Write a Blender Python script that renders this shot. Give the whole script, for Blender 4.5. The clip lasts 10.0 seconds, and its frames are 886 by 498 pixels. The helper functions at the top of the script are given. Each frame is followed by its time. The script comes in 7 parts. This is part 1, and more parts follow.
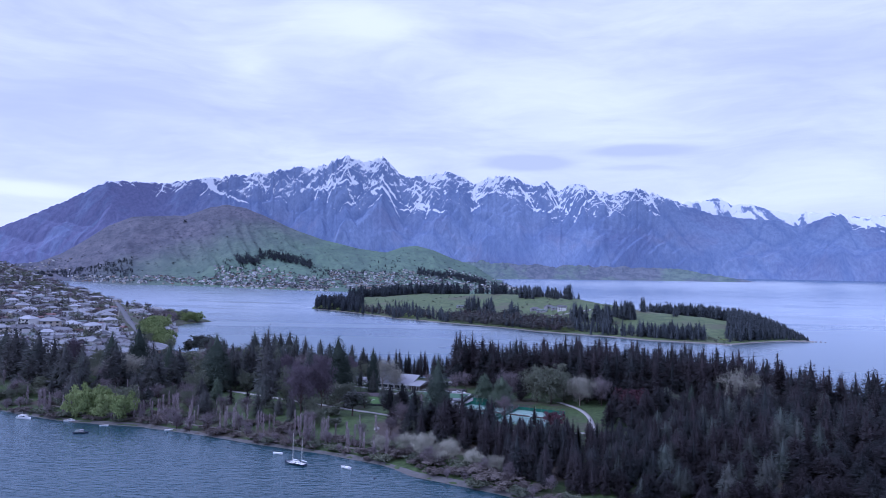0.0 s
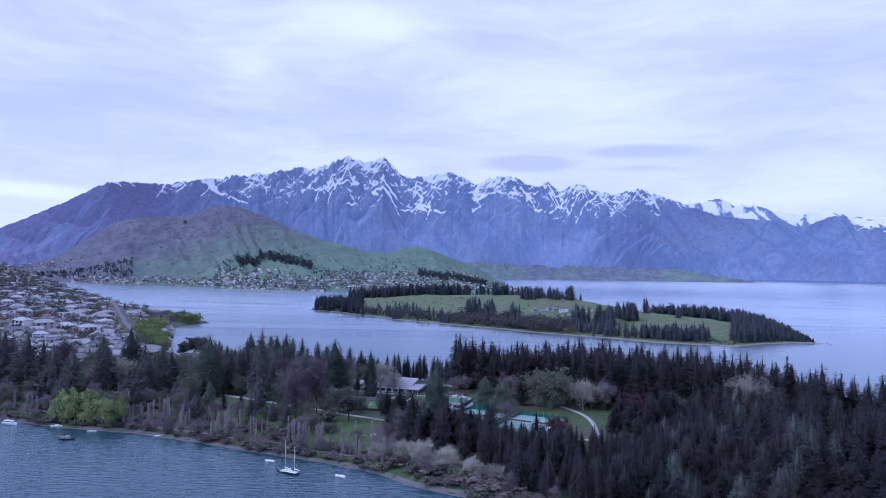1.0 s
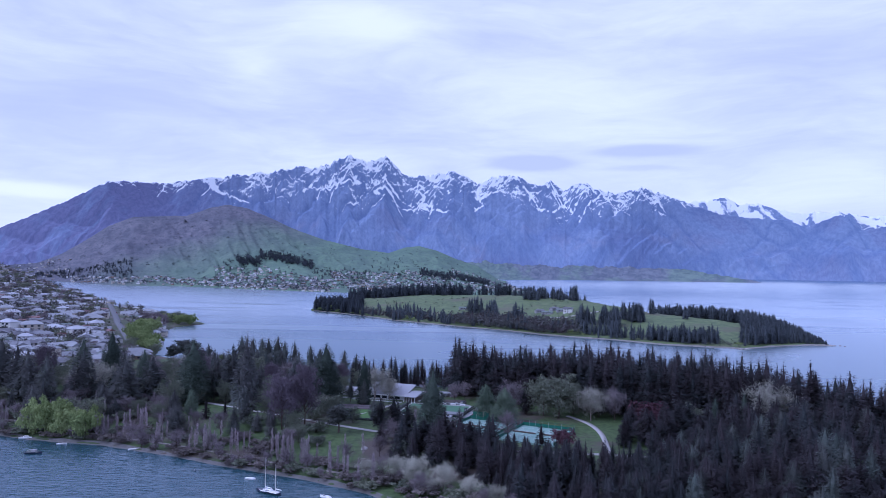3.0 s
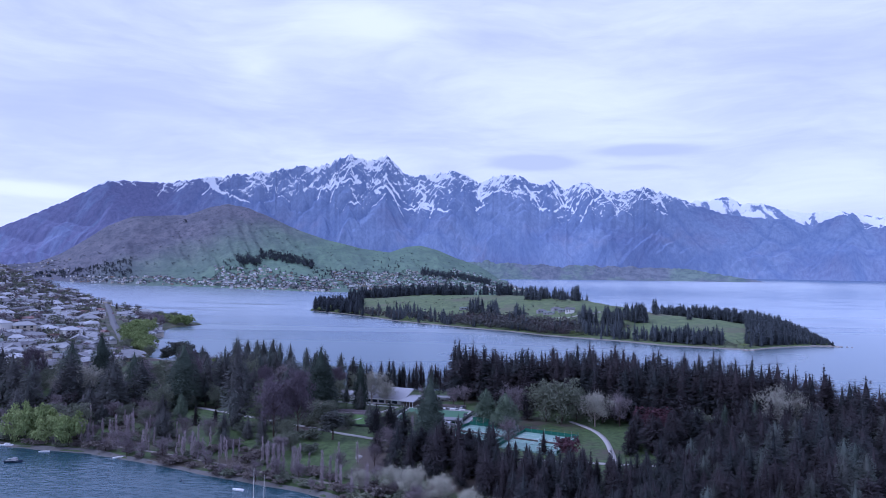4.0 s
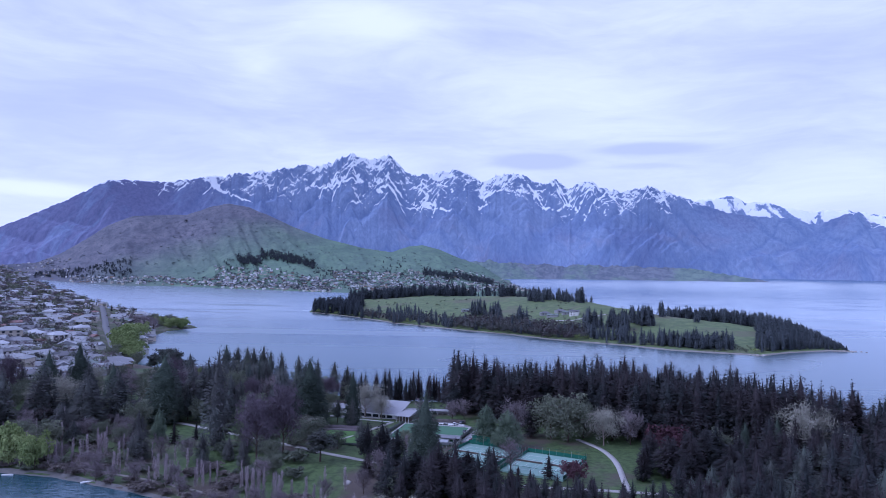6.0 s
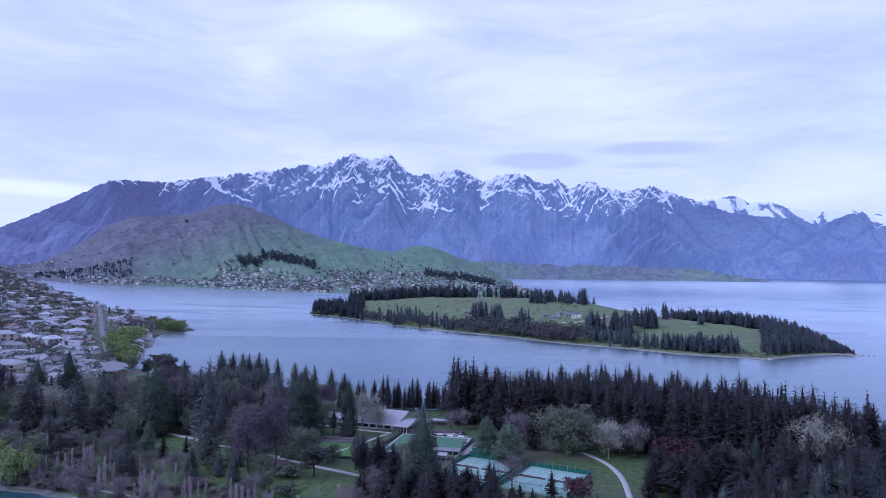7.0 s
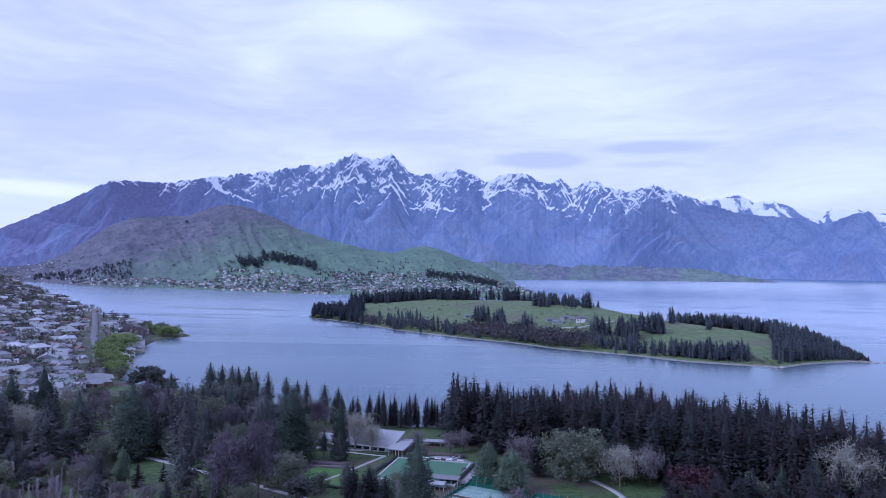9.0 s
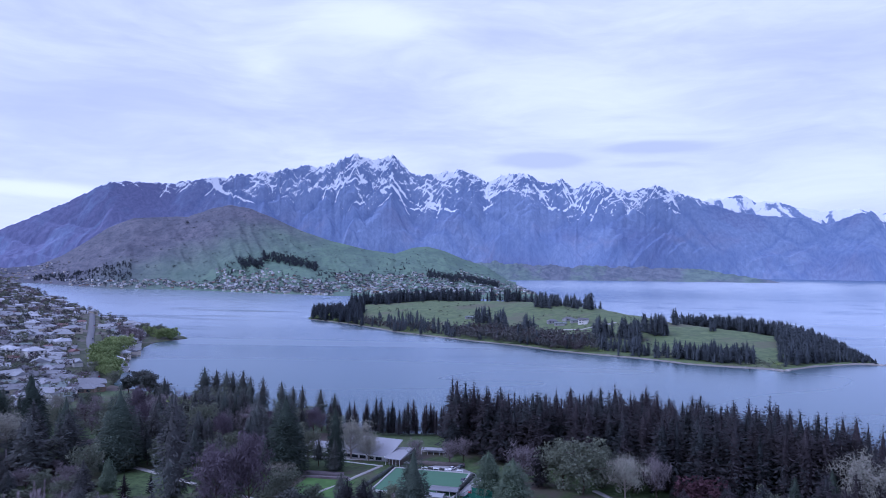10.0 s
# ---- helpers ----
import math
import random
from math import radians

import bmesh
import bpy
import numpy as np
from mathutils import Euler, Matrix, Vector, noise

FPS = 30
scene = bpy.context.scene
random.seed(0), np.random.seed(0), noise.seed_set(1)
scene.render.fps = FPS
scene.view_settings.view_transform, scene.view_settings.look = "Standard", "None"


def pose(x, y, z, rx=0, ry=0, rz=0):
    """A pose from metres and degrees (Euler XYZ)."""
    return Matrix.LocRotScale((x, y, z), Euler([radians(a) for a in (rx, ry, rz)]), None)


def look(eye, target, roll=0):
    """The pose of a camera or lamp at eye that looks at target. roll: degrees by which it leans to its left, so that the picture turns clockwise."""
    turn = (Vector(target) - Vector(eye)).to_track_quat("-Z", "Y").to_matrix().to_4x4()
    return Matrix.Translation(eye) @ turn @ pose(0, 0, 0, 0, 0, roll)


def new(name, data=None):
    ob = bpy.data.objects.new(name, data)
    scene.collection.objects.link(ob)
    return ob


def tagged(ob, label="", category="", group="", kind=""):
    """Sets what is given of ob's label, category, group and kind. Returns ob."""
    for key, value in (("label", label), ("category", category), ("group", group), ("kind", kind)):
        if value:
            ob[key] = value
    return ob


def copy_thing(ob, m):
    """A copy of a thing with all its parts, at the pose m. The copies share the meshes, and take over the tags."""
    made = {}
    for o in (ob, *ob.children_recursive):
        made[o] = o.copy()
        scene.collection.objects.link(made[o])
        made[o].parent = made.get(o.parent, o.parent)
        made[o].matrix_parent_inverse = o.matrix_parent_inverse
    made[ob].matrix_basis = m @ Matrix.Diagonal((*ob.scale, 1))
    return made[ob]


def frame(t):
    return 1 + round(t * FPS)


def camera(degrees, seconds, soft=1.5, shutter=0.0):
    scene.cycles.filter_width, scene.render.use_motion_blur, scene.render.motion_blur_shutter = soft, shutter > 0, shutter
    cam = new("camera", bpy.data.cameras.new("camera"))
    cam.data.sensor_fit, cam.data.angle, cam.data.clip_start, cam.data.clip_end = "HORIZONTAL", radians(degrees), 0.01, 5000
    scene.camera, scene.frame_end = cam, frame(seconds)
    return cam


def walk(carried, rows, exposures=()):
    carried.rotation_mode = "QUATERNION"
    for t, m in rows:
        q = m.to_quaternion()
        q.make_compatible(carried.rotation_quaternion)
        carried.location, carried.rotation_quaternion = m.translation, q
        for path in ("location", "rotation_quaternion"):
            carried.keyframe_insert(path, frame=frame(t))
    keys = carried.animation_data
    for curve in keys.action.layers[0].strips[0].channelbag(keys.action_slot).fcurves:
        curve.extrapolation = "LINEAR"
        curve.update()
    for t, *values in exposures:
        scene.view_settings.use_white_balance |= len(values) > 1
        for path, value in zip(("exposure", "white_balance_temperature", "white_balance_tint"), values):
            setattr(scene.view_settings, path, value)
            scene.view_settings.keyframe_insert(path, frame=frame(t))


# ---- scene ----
# Camera: a drone that glides forward over a bay and climbs slowly.
cam = camera(65, 10.0, soft=0.8)
PATH = [  # seconds, eye, yaw to the left, pitch up, roll, in degrees
    (0.0, (0.43, 6.28, 90.45), 2.386, 1.690, 0.901),
    (0.5, (0.81, 12.56, 90.34), 2.431, 1.726, 0.890),
    (1.0, (1.26, 18.89, 90.39), 2.492, 1.749, 0.882),
    (1.5, (1.71, 25.45, 90.45), 2.556, 1.758, 0.875),
    (2.0, (2.15, 32.30, 90.48), 2.618, 1.757, 0.871),
    (2.5, (2.57, 39.38, 90.49), 2.675, 1.747, 0.867),
    (3.0, (2.97, 46.62, 90.55), 2.728, 1.731, 0.865),
    (3.5, (3.37, 53.88, 90.72), 2.780, 1.711, 0.863),
    (4.0, (3.76, 61.08, 91.08), 2.832, 1.689, 0.861),
    (4.5, (4.16, 68.10, 91.68), 2.887, 1.665, 0.858),
    (5.0, (4.57, 74.92, 92.58), 2.946, 1.642, 0.855),
    (5.5, (4.97, 81.52, 93.77), 3.010, 1.619, 0.850),
    (6.0, (5.37, 87.93, 95.24), 3.078, 1.597, 0.843),
    (6.5, (5.74, 94.23, 96.92), 3.147, 1.577, 0.834),
    (7.0, (6.07, 100.51, 98.74), 3.215, 1.558, 0.822),
    (7.5, (6.35, 106.86, 100.58), 3.278, 1.540, 0.807),
    (8.0, (6.58, 113.34, 102.33), 3.334, 1.525, 0.789),
    (8.5, (6.77, 119.94, 103.87), 3.383, 1.514, 0.766),
    (9.0, (6.97, 126.58, 105.10), 3.428, 1.508, 0.739),
    (9.5, (7.24, 133.01, 105.97), 3.477, 1.514, 0.707),
    (10.0, (7.72, 138.77, 106.46), 3.544, 1.536, 0.670),
]


def gaze(eye, yaw, pitch, roll):
    y, p = radians(yaw), radians(pitch)
    ahead = Vector((-math.sin(y) * math.cos(p), math.cos(y) * math.cos(p), math.sin(p)))
    return look(eye, Vector(eye) + ahead * 100, roll)


walk(cam, [(t, gaze(eye, yaw, pitch, roll)) for t, eye, yaw, pitch, roll in PATH],
     exposures=[(0.0, 0.0, 4745, 27), (10.0, 0.0, 4745, 27)])

# ---- sky and sun ----
SUN_AZ, SUN_EL = radians(-115), radians(42)
world = bpy.data.worlds.new("overcast_sky")
scene.world = world
world.use_nodes = True


class Nodes:
    """Small helper to chain shader nodes."""

    def __init__(self, tree):
        self.t = tree
        tree.nodes.clear()

    def n(self, kind, **kw):
        node = self.t.nodes.new(kind)
        for k, v in kw.items():
            if k == "ins":
                for key, val in v.items():
                    self.put(node.inputs[key], val)
            else:
                setattr(node, k, v)
        return node

    def put(self, socket, val):
        if isinstance(val, bpy.types.NodeSocket):
            self.t.links.new(val, socket)
        else:
            socket.default_value = val

    def math(self, op, a, b=0.0, c=0.0, clamp=False):
        m = self.n("ShaderNodeMath", operation=op, use_clamp=clamp)
        for i, v in enumerate((a, b, c)):
            self.put(m.inputs[i], v)
        return m.outputs[0]

    def mix(self, fac, a, b, blend="MIX"):
        m = self.n("ShaderNodeMix", data_type="RGBA", blend_type=blend)
        self.put(m.inputs[0], fac)
        for i, v in ((6, a), (7, b)):
            self.put(m.inputs[i], v if isinstance(v, bpy.types.NodeSocket) else (*v, 1))
        return m.outputs[2]

    def noise(self, vec, scale, detail=3.0, rough=0.55, dist=0.0):
        m = self.n("ShaderNodeTexNoise")
        if vec is not None:
            self.put(m.inputs["Vector"], vec)
        for k, v in (("Scale", scale), ("Detail", detail), ("Roughness", rough), ("Distortion", dist)):
            m.inputs[k].default_value = v
        return m.outputs["Fac"]

    def ramp(self, fac, lo, hi):
        m = self.n("ShaderNodeMapRange", interpolation_type="SMOOTHSTEP")
        self.put(m.inputs["Value"], fac)
        m.inputs["From Min"].default_value, m.inputs["From Max"].default_value = lo, hi
        return m.outputs[0]

    def vec(self, v, scale=(1, 1, 1), rot=(0, 0, 0), loc=(0, 0, 0)):
        m = self.n("ShaderNodeMapping")
        self.put(m.inputs["Vector"], v)
        m.inputs["Scale"].default_value, m.inputs["Rotation"].default_value = scale, rot
        m.inputs["Location"].default_value = loc
        return m.outputs[0]


def sky_nodes():
    k = Nodes(world.node_tree)
    d = k.n("ShaderNodeTexCoord").outputs["Generated"]
    sep = k.n("ShaderNodeSeparateXYZ", ins={0: d})
    x, y, z = sep.outputs
    az = k.math("MULTIPLY", k.math("ARCTAN2", x, y), 57.2958)
    el = k.math("MULTIPLY", k.math("ARCSINE", z), 57.2958)
    flat = k.n("ShaderNodeCombineXYZ", ins={0: az, 1: el, 2: 0.0}).outputs[0]
    # thin sheets of stratus: long along the horizon, bent by a slow warp
    wn = k.n("ShaderNodeTexNoise", ins={"Vector": k.vec(flat, (0.05, 0.12, 1)), "Scale": 1.0, "Detail": 2.0}).outputs["Color"]
    warp = k.n("ShaderNodeVectorMath", operation="MULTIPLY_ADD", ins={0: wn, 1: (14, 5, 0), 2: flat}).outputs[0]
    big = k.noise(k.vec(warp, (0.035, 0.15, 1), (0, 0, radians(-10))), 1.0, 4, 0.5)
    fine = k.noise(k.vec(warp, (0.11, 0.5, 1), (0, 0, radians(-14))), 1.0, 5, 0.55)
    wisp = k.noise(k.vec(warp, (0.30, 1.5, 1), (0, 0, radians(-9))), 1.0, 6, 0.6, 0.5)
    light = k.math("MULTIPLY_ADD", big, 0.58, k.math("MULTIPLY_ADD", fine, 0.34, k.math("MULTIPLY_ADD", wisp, 0.16, -0.08)))
    part_warp = k.n("ShaderNodeVectorMath", operation="MULTIPLY_ADD", ins={0: wn, 1: (4, 1.2, 0), 2: flat}).outputs[0]

    def blob(a0, e0, sa, se, gain, tilt=0.0):
        nonlocal light
        small = se < 1.0
        m = k.vec(part_warp if small else warp, (1, 1, 1), (0, 0, 0), (-a0 - (2.0 if small else 7.0), -e0 - (0.6 if small else 2.5), 0))
        m = k.vec(m, (1 / sa, 1 / se, 0), (0, 0, radians(tilt)))
        r = k.n("ShaderNodeVectorMath", operation="LENGTH", ins={0: m}).outputs["Value"]
        g = k.math("EXPONENT", k.math("MULTIPLY", k.math("POWER", r, 3.5 if small else 2.0), -1.0))
        light = k.math("MULTIPLY_ADD", g, gain, light)

    for row in CLOUDS:
        blob(*row)
    low = k.ramp(el, 14.0, 2.0)
    light = k.math("MULTIPLY_ADD", low, 0.07, light)
    tone = k.ramp(light, 0.22, 0.80)
    cloud = k.mix(tone, (0.615, 0.605, 0.75), (0.985, 0.945, 0.985))
    sky = k.n("ShaderNodeTexSky", sky_type="NISHITA", sun_disc=False, sun_elevation=SUN_EL, sun_rotation=SUN_AZ)
    blue = k.mix(1.0, sky.outputs[0], (0.10, 0.10, 0.10), "MULTIPLY")
    both = k.mix(0.88, blue, cloud)
    bg = k.n("ShaderNodeBackground", ins={"Color": both, "Strength": SKY_STRENGTH})
    k.n("ShaderNodeOutputWorld", ins={"Surface": bg.outputs[0]})


# bearing, elevation, half widths in degrees, brightening, tilt
CLOUDS = [
    (-10, 19, 6, 1.6, 0.34, 0), (-19, 16, 2.2, 1.4, 0.20, 0), (2, 15, 9, 1.8, 0.24, 16), (12, 11, 8, 2.2, 0.14, -8),
    (4.6, 8.7, 3.6, 0.62, -0.40, 0), (13.8, 9.6, 3.6, 0.50, -0.28, 0), (13.0, 8.2, 2.6, 0.25, -0.12, 0), (-33, 5.3, 5, 0.55, 0.26, 0),
    (-28, 11, 12, 3, -0.10, 0), (-7, 15, 8, 1.6, -0.16, 0), (23, 15, 8, 3.5, -0.14, 0), (25, 6.5, 7, 1.5, 0.12, 0),
    (-31, 20.5, 7, 1.2, -0.12, -8),
]
SKY_STRENGTH = 1.08
sky_nodes()
sun = new("sun", bpy.data.lights.new("sun", "SUN"))
sun.data.energy, sun.data.angle, sun.data.color = 1.55, radians(25), (1.0, 0.96, 0.9)
sun.matrix_world = look((300 * math.sin(SUN_AZ) * math.cos(SUN_EL), 300 * math.cos(SUN_AZ) * math.cos(SUN_EL), 300 * math.sin(SUN_EL)), (0, 0, 0))

# ---- materials ----
def water_material():
    """Rippled lake: the mirror of the sky grows with the flatness of the view, the body of the water stays dark."""
    m = bpy.data.materials.new("lake_water")
    m.use_nodes = True
    k = Nodes(m.node_tree)
    pos = k.n("ShaderNodeNewGeometry").outputs["Position"]
    calm = k.noise(k.vec(pos, (0.0005, 0.0022, 1), (0, 0, radians(-6))), 1.0, 3, 0.5, 0.8)
    rip = k.noise(k.vec(pos, (0.15, 0.50, 1), (0, 0, radians(18))), 1.0, 3, 0.55, 0.4)
    fine = k.noise(k.vec(pos, (0.45, 1.1, 1), (0, 0, radians(15))), 1.0, 2)
    h = k.math("MULTIPLY_ADD", rip, 0.8, k.math("MULTIPLY", fine, 0.3))
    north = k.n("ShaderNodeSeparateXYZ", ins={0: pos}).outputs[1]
    # ripples fade northwards in place of distance from the camera
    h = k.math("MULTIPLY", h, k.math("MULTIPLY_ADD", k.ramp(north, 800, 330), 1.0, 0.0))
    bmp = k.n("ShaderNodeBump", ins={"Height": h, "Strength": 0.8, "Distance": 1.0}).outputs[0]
    # far out the wave normals lean south, set to mirror bright sky at the camera
    slick = k.noise(k.vec(pos, (0.0019, 0.0070, 1), (0, 0, radians(9)), (3, 5, 0)), 1.0, 4, 0.55, 1.6)
    tilt = k.math("MULTIPLY", k.ramp(north, 700, 1700), k.math("MULTIPLY_ADD", k.ramp(slick, 0.52, 0.66), 0.075, -0.080))
    tilt = k.math("MULTIPLY_ADD", k.ramp(north, 2700, 4100), -0.36, tilt)
    lean = k.n("ShaderNodeCombineXYZ", ins={0: 0.0, 1: tilt, 2: 0.0}).outputs[0]
    bmp = k.n("ShaderNodeVectorMath", operation="NORMALIZE", ins={0: k.n("ShaderNodeVectorMath", operation="ADD", ins={0: bmp, 1: lean}).outputs[0]}).outputs[0]
    rough = k.math("MULTIPLY_ADD", k.ramp(calm, 0.64, 0.46), 0.09, 0.19)
    rough = k.math("MULTIPLY", rough, k.math("MULTIPLY_ADD", k.ramp(north, 480, 320), -0.45, 1.0))
    far = k.ramp(north, 1150, 1900)
    rough = k.math("ADD", k.math("MULTIPLY", rough, k.math("SUBTRACT", 1.0, far)), k.math("MULTIPLY", far, 0.27))
    body = k.n("ShaderNodeBsdfDiffuse", ins={"Color": (0.022, 0.062, 0.080, 1), "Normal": bmp})
    gloss = k.n("ShaderNodeBsdfGlossy", ins={"Color": (0.88, 0.955, 1, 1), "Roughness": rough, "Normal": bmp})
    fr = k.n("ShaderNodeFresnel", ins={"IOR": 1.57})
    out = k.n("ShaderNodeMixShader", ins={0: fr.outputs[0], 1: body.outputs[0], 2: gloss.outputs[0]})
    k.n("ShaderNodeOutputMaterial", ins={"Surface": out.outputs[0]})
    return m


def mat(name, fn, rough=0.8, spec=0.3):
    m = bpy.data.materials.new(name)
    m.use_nodes = True
    k = Nodes(m.node_tree)
    b = k.n("ShaderNodeBsdfPrincipled", ins={"Roughness": rough, "Specular IOR Level": spec})
    k.n("ShaderNodeOutputMaterial", ins={"Surface": b.outputs[0]})
    pos = k.n("ShaderNodeNewGeometry").outputs["Position"]
    fn(k, b, pos)
    return m


def bump(k, b, height, strength, dist):
    n = k.n("ShaderNodeBump", ins={"Height": height, "Strength": strength, "Distance": dist})
    k.put(b.inputs["Normal"], n.outputs[0])


def plain(name, col, rough=0.7, var=0.25, scale=0.8, spec=0.3, metal=0.0):
    """Painted or weathered surface with stains at two scales, each piece slightly different."""
    def fn(k, b, pos):
        oi = k.n("ShaderNodeObjectInfo").outputs["Random"]
        a = k.noise(pos, scale, 4)
        c = k.noise(pos, scale * 9, 2)
        f = k.math("ADD", k.math("MULTIPLY_ADD", a, var, k.math("MULTIPLY", c, var * 0.6)), k.math("MULTIPLY", oi, var * 0.5))
        lo = tuple(v * (1 - 0.9 * var) for v in col)
        hi = tuple(min(1, v * (1 + 0.9 * var)) for v in col)
        k.put(b.inputs["Base Color"], k.mix(k.ramp(f, 0.2 * var, 1.6 * var), lo, hi))
        b.inputs["Metallic"].default_value = metal
        bump(k, b, c, 0.2, 0.02)
    return mat(name, fn, rough, spec)


def leafy(name, dark, light, patch=0.35, brown=None):
    """Foliage: tufts differ from one another, trees too."""
    def fn(k, b, pos):
        oi = k.n("ShaderNodeObjectInfo").outputs["Random"]
        isl = k.n("ShaderNodeNewGeometry").outputs["Random Per Island"]
        a = k.noise(pos, patch, 3)
        f = k.math("ADD", k.math("MULTIPLY", isl, 0.28), k.math("MULTIPLY_ADD", a, 0.62, k.math("MULTIPLY", oi, 0.35)))
        c = k.mix(k.ramp(f, 0.25, 1.0), dark, light)
        if brown:
            c = k.mix(k.math("MULTIPLY", k.ramp(k.math("MULTIPLY_ADD", isl, 0.25, k.noise(pos, 0.05, 2)), 0.46, 0.72), 0.55), c, k.mix(k.ramp(f, 0.25, 1.1), tuple(v * 0.25 for v in brown), brown))
        k.put(b.inputs["Base Color"], c)
        b.inputs["Subsurface Weight"].default_value = 0.0
    return mat(name, fn, 0.85, 0.12)


def lawn_fn(k, b, pos):
    a = k.noise(pos, 0.018, 4, 0.6)
    c = k.noise(pos, 0.35, 4, 0.65)
    g = k.mix(k.ramp(c, 0.3, 0.72), (0.038, 0.062, 0.024), (0.086, 0.130, 0.046))
    k.put(b.inputs["Base Color"], k.mix(k.ramp(a, 0.49, 0.61), g, (0.085, 0.070, 0.060)))
    bump(k, b, c, 0.5, 0.25)


def golf_fn(k, b, pos):
    a = k.noise(pos, 0.010, 4, 0.6)
    c = k.noise(pos, 0.09, 4, 0.65)
    g = k.mix(k.ramp(c, 0.3, 0.72), (0.074, 0.108, 0.047), (0.136, 0.180, 0.074))
    k.put(b.inputs["Base Color"], k.mix(k.ramp(a, 0.52, 0.66), g, (0.112, 0.116, 0.072)))
    bump(k, b, c, 0.5, 0.6)


def hill_fn(k, b, pos):
    a = k.noise(pos, 0.0022, 5, 0.6)
    c = k.noise(k.vec(pos, (0.012, 0.004, 0.02)), 1.0, 6, 0.7, 0.5)
    sep = k.n("ShaderNodeSeparateXYZ", ins={0: pos}).outputs
    e = k.noise(k.vec(pos, (0.05, 0.03, 0.08)), 1.0, 5, 0.7, 0.3)
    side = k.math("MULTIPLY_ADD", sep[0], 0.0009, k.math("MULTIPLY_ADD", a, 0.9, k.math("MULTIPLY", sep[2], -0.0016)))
    # haze over the hill is mixed into these greens and browns as blue
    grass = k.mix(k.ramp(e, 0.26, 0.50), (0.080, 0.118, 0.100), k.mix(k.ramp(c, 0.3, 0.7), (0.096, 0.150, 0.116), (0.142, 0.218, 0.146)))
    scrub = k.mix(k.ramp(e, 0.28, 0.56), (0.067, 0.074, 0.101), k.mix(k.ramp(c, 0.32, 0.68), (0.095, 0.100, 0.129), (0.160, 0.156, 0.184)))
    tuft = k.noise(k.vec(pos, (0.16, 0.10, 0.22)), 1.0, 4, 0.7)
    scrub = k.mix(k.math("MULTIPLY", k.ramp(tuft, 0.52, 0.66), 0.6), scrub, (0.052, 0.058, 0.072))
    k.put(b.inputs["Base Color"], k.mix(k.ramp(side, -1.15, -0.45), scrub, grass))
    bump(k, b, c, 0.8, 9.0)


def downs_fn(k, b, pos):
    a = k.noise(pos, 0.004, 4, 0.6)
    c = k.noise(k.vec(pos, (0.03, 0.012, 0.05)), 1.0, 6, 0.7, 0.5)
    # both tones are paled and blued for haze beyond the lake
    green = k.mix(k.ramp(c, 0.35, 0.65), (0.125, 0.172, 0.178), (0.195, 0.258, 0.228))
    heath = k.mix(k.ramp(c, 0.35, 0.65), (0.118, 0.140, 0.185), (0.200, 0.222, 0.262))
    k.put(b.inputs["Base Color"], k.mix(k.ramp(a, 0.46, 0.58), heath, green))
    bump(k, b, c, 1.0, 14.0)


def rock_fn(k, b, pos):
    """Schist with screes and tussock, all painted blue for haze; snow lies by the share that the shape of the face
    gives.
    """
    def at(name):
        return k.n("ShaderNodeAttribute", attribute_name=name).outputs["Fac"]
    face = k.n("ShaderNodeCombineXYZ", ins={0: at("px"), 1: at("py"), 2: 0.0}).outputs[0]
    a = k.noise(k.vec(k.vec(face, rot=(0, 0, radians(-38))), (0.012, 0.022, 1)), 1.0, 5, 0.62, 0.8)
    c = k.noise(face, 0.16, 5, 0.68, 0.4)
    speck = k.noise(face, 0.55, 3, 0.7)
    # rock, screes and tussock carry the blue distance haze in their colour
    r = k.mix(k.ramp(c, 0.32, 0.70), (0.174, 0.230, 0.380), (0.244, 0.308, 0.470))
    hazed_scree = k.mix(k.ramp(c, 0.35, 0.70), (0.218, 0.240, 0.362), (0.286, 0.308, 0.436))
    r = k.mix(k.math("MULTIPLY", k.ramp(a, 0.52, 0.70), k.math("MULTIPLY", at("low"), 0.7)), r, hazed_scree)
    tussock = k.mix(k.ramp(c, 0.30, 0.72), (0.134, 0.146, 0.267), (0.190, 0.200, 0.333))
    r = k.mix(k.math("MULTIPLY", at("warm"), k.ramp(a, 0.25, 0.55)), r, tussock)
    # darker blue along the couloir lines stands in for their shade
    r = k.mix(k.math("MULTIPLY", at("gully_shade"), 0.45), r, (0.106, 0.160, 0.326))
    s = k.ramp(k.math("ADD", at("snow"), k.math("MULTIPLY_ADD", speck, 0.30, -0.15)), 0.14, 0.42)
    k.put(b.inputs["Base Color"], k.mix(s, r, (0.83, 0.86, 0.90)))
    bump(k, b, k.math("MULTIPLY_ADD", c, 0.7, k.math("MULTIPLY", speck, 0.3)), 0.8, 5.0)


def shore_fn(k, b, pos):
    c = k.noise(pos, 0.6, 4, 0.65)
    k.put(b.inputs["Base Color"], k.mix(k.ramp(c, 0.3, 0.7), (0.150, 0.140, 0.130), (0.300, 0.285, 0.265)))
    bump(k, b, c, 0.5, 0.2)


def town_fn(k, b, pos):
    a = k.noise(pos, 0.03, 4, 0.6)
    c = k.noise(pos, 0.16, 4, 0.65)
    g = k.mix(k.ramp(c, 0.3, 0.7), (0.03, 0.045, 0.022), (0.09, 0.10, 0.055))
    k.put(b.inputs["Base Color"], k.mix(k.ramp(a, 0.5, 0.62), g, (0.14, 0.125, 0.115)))
    bump(k, b, c, 0.5, 0.5)


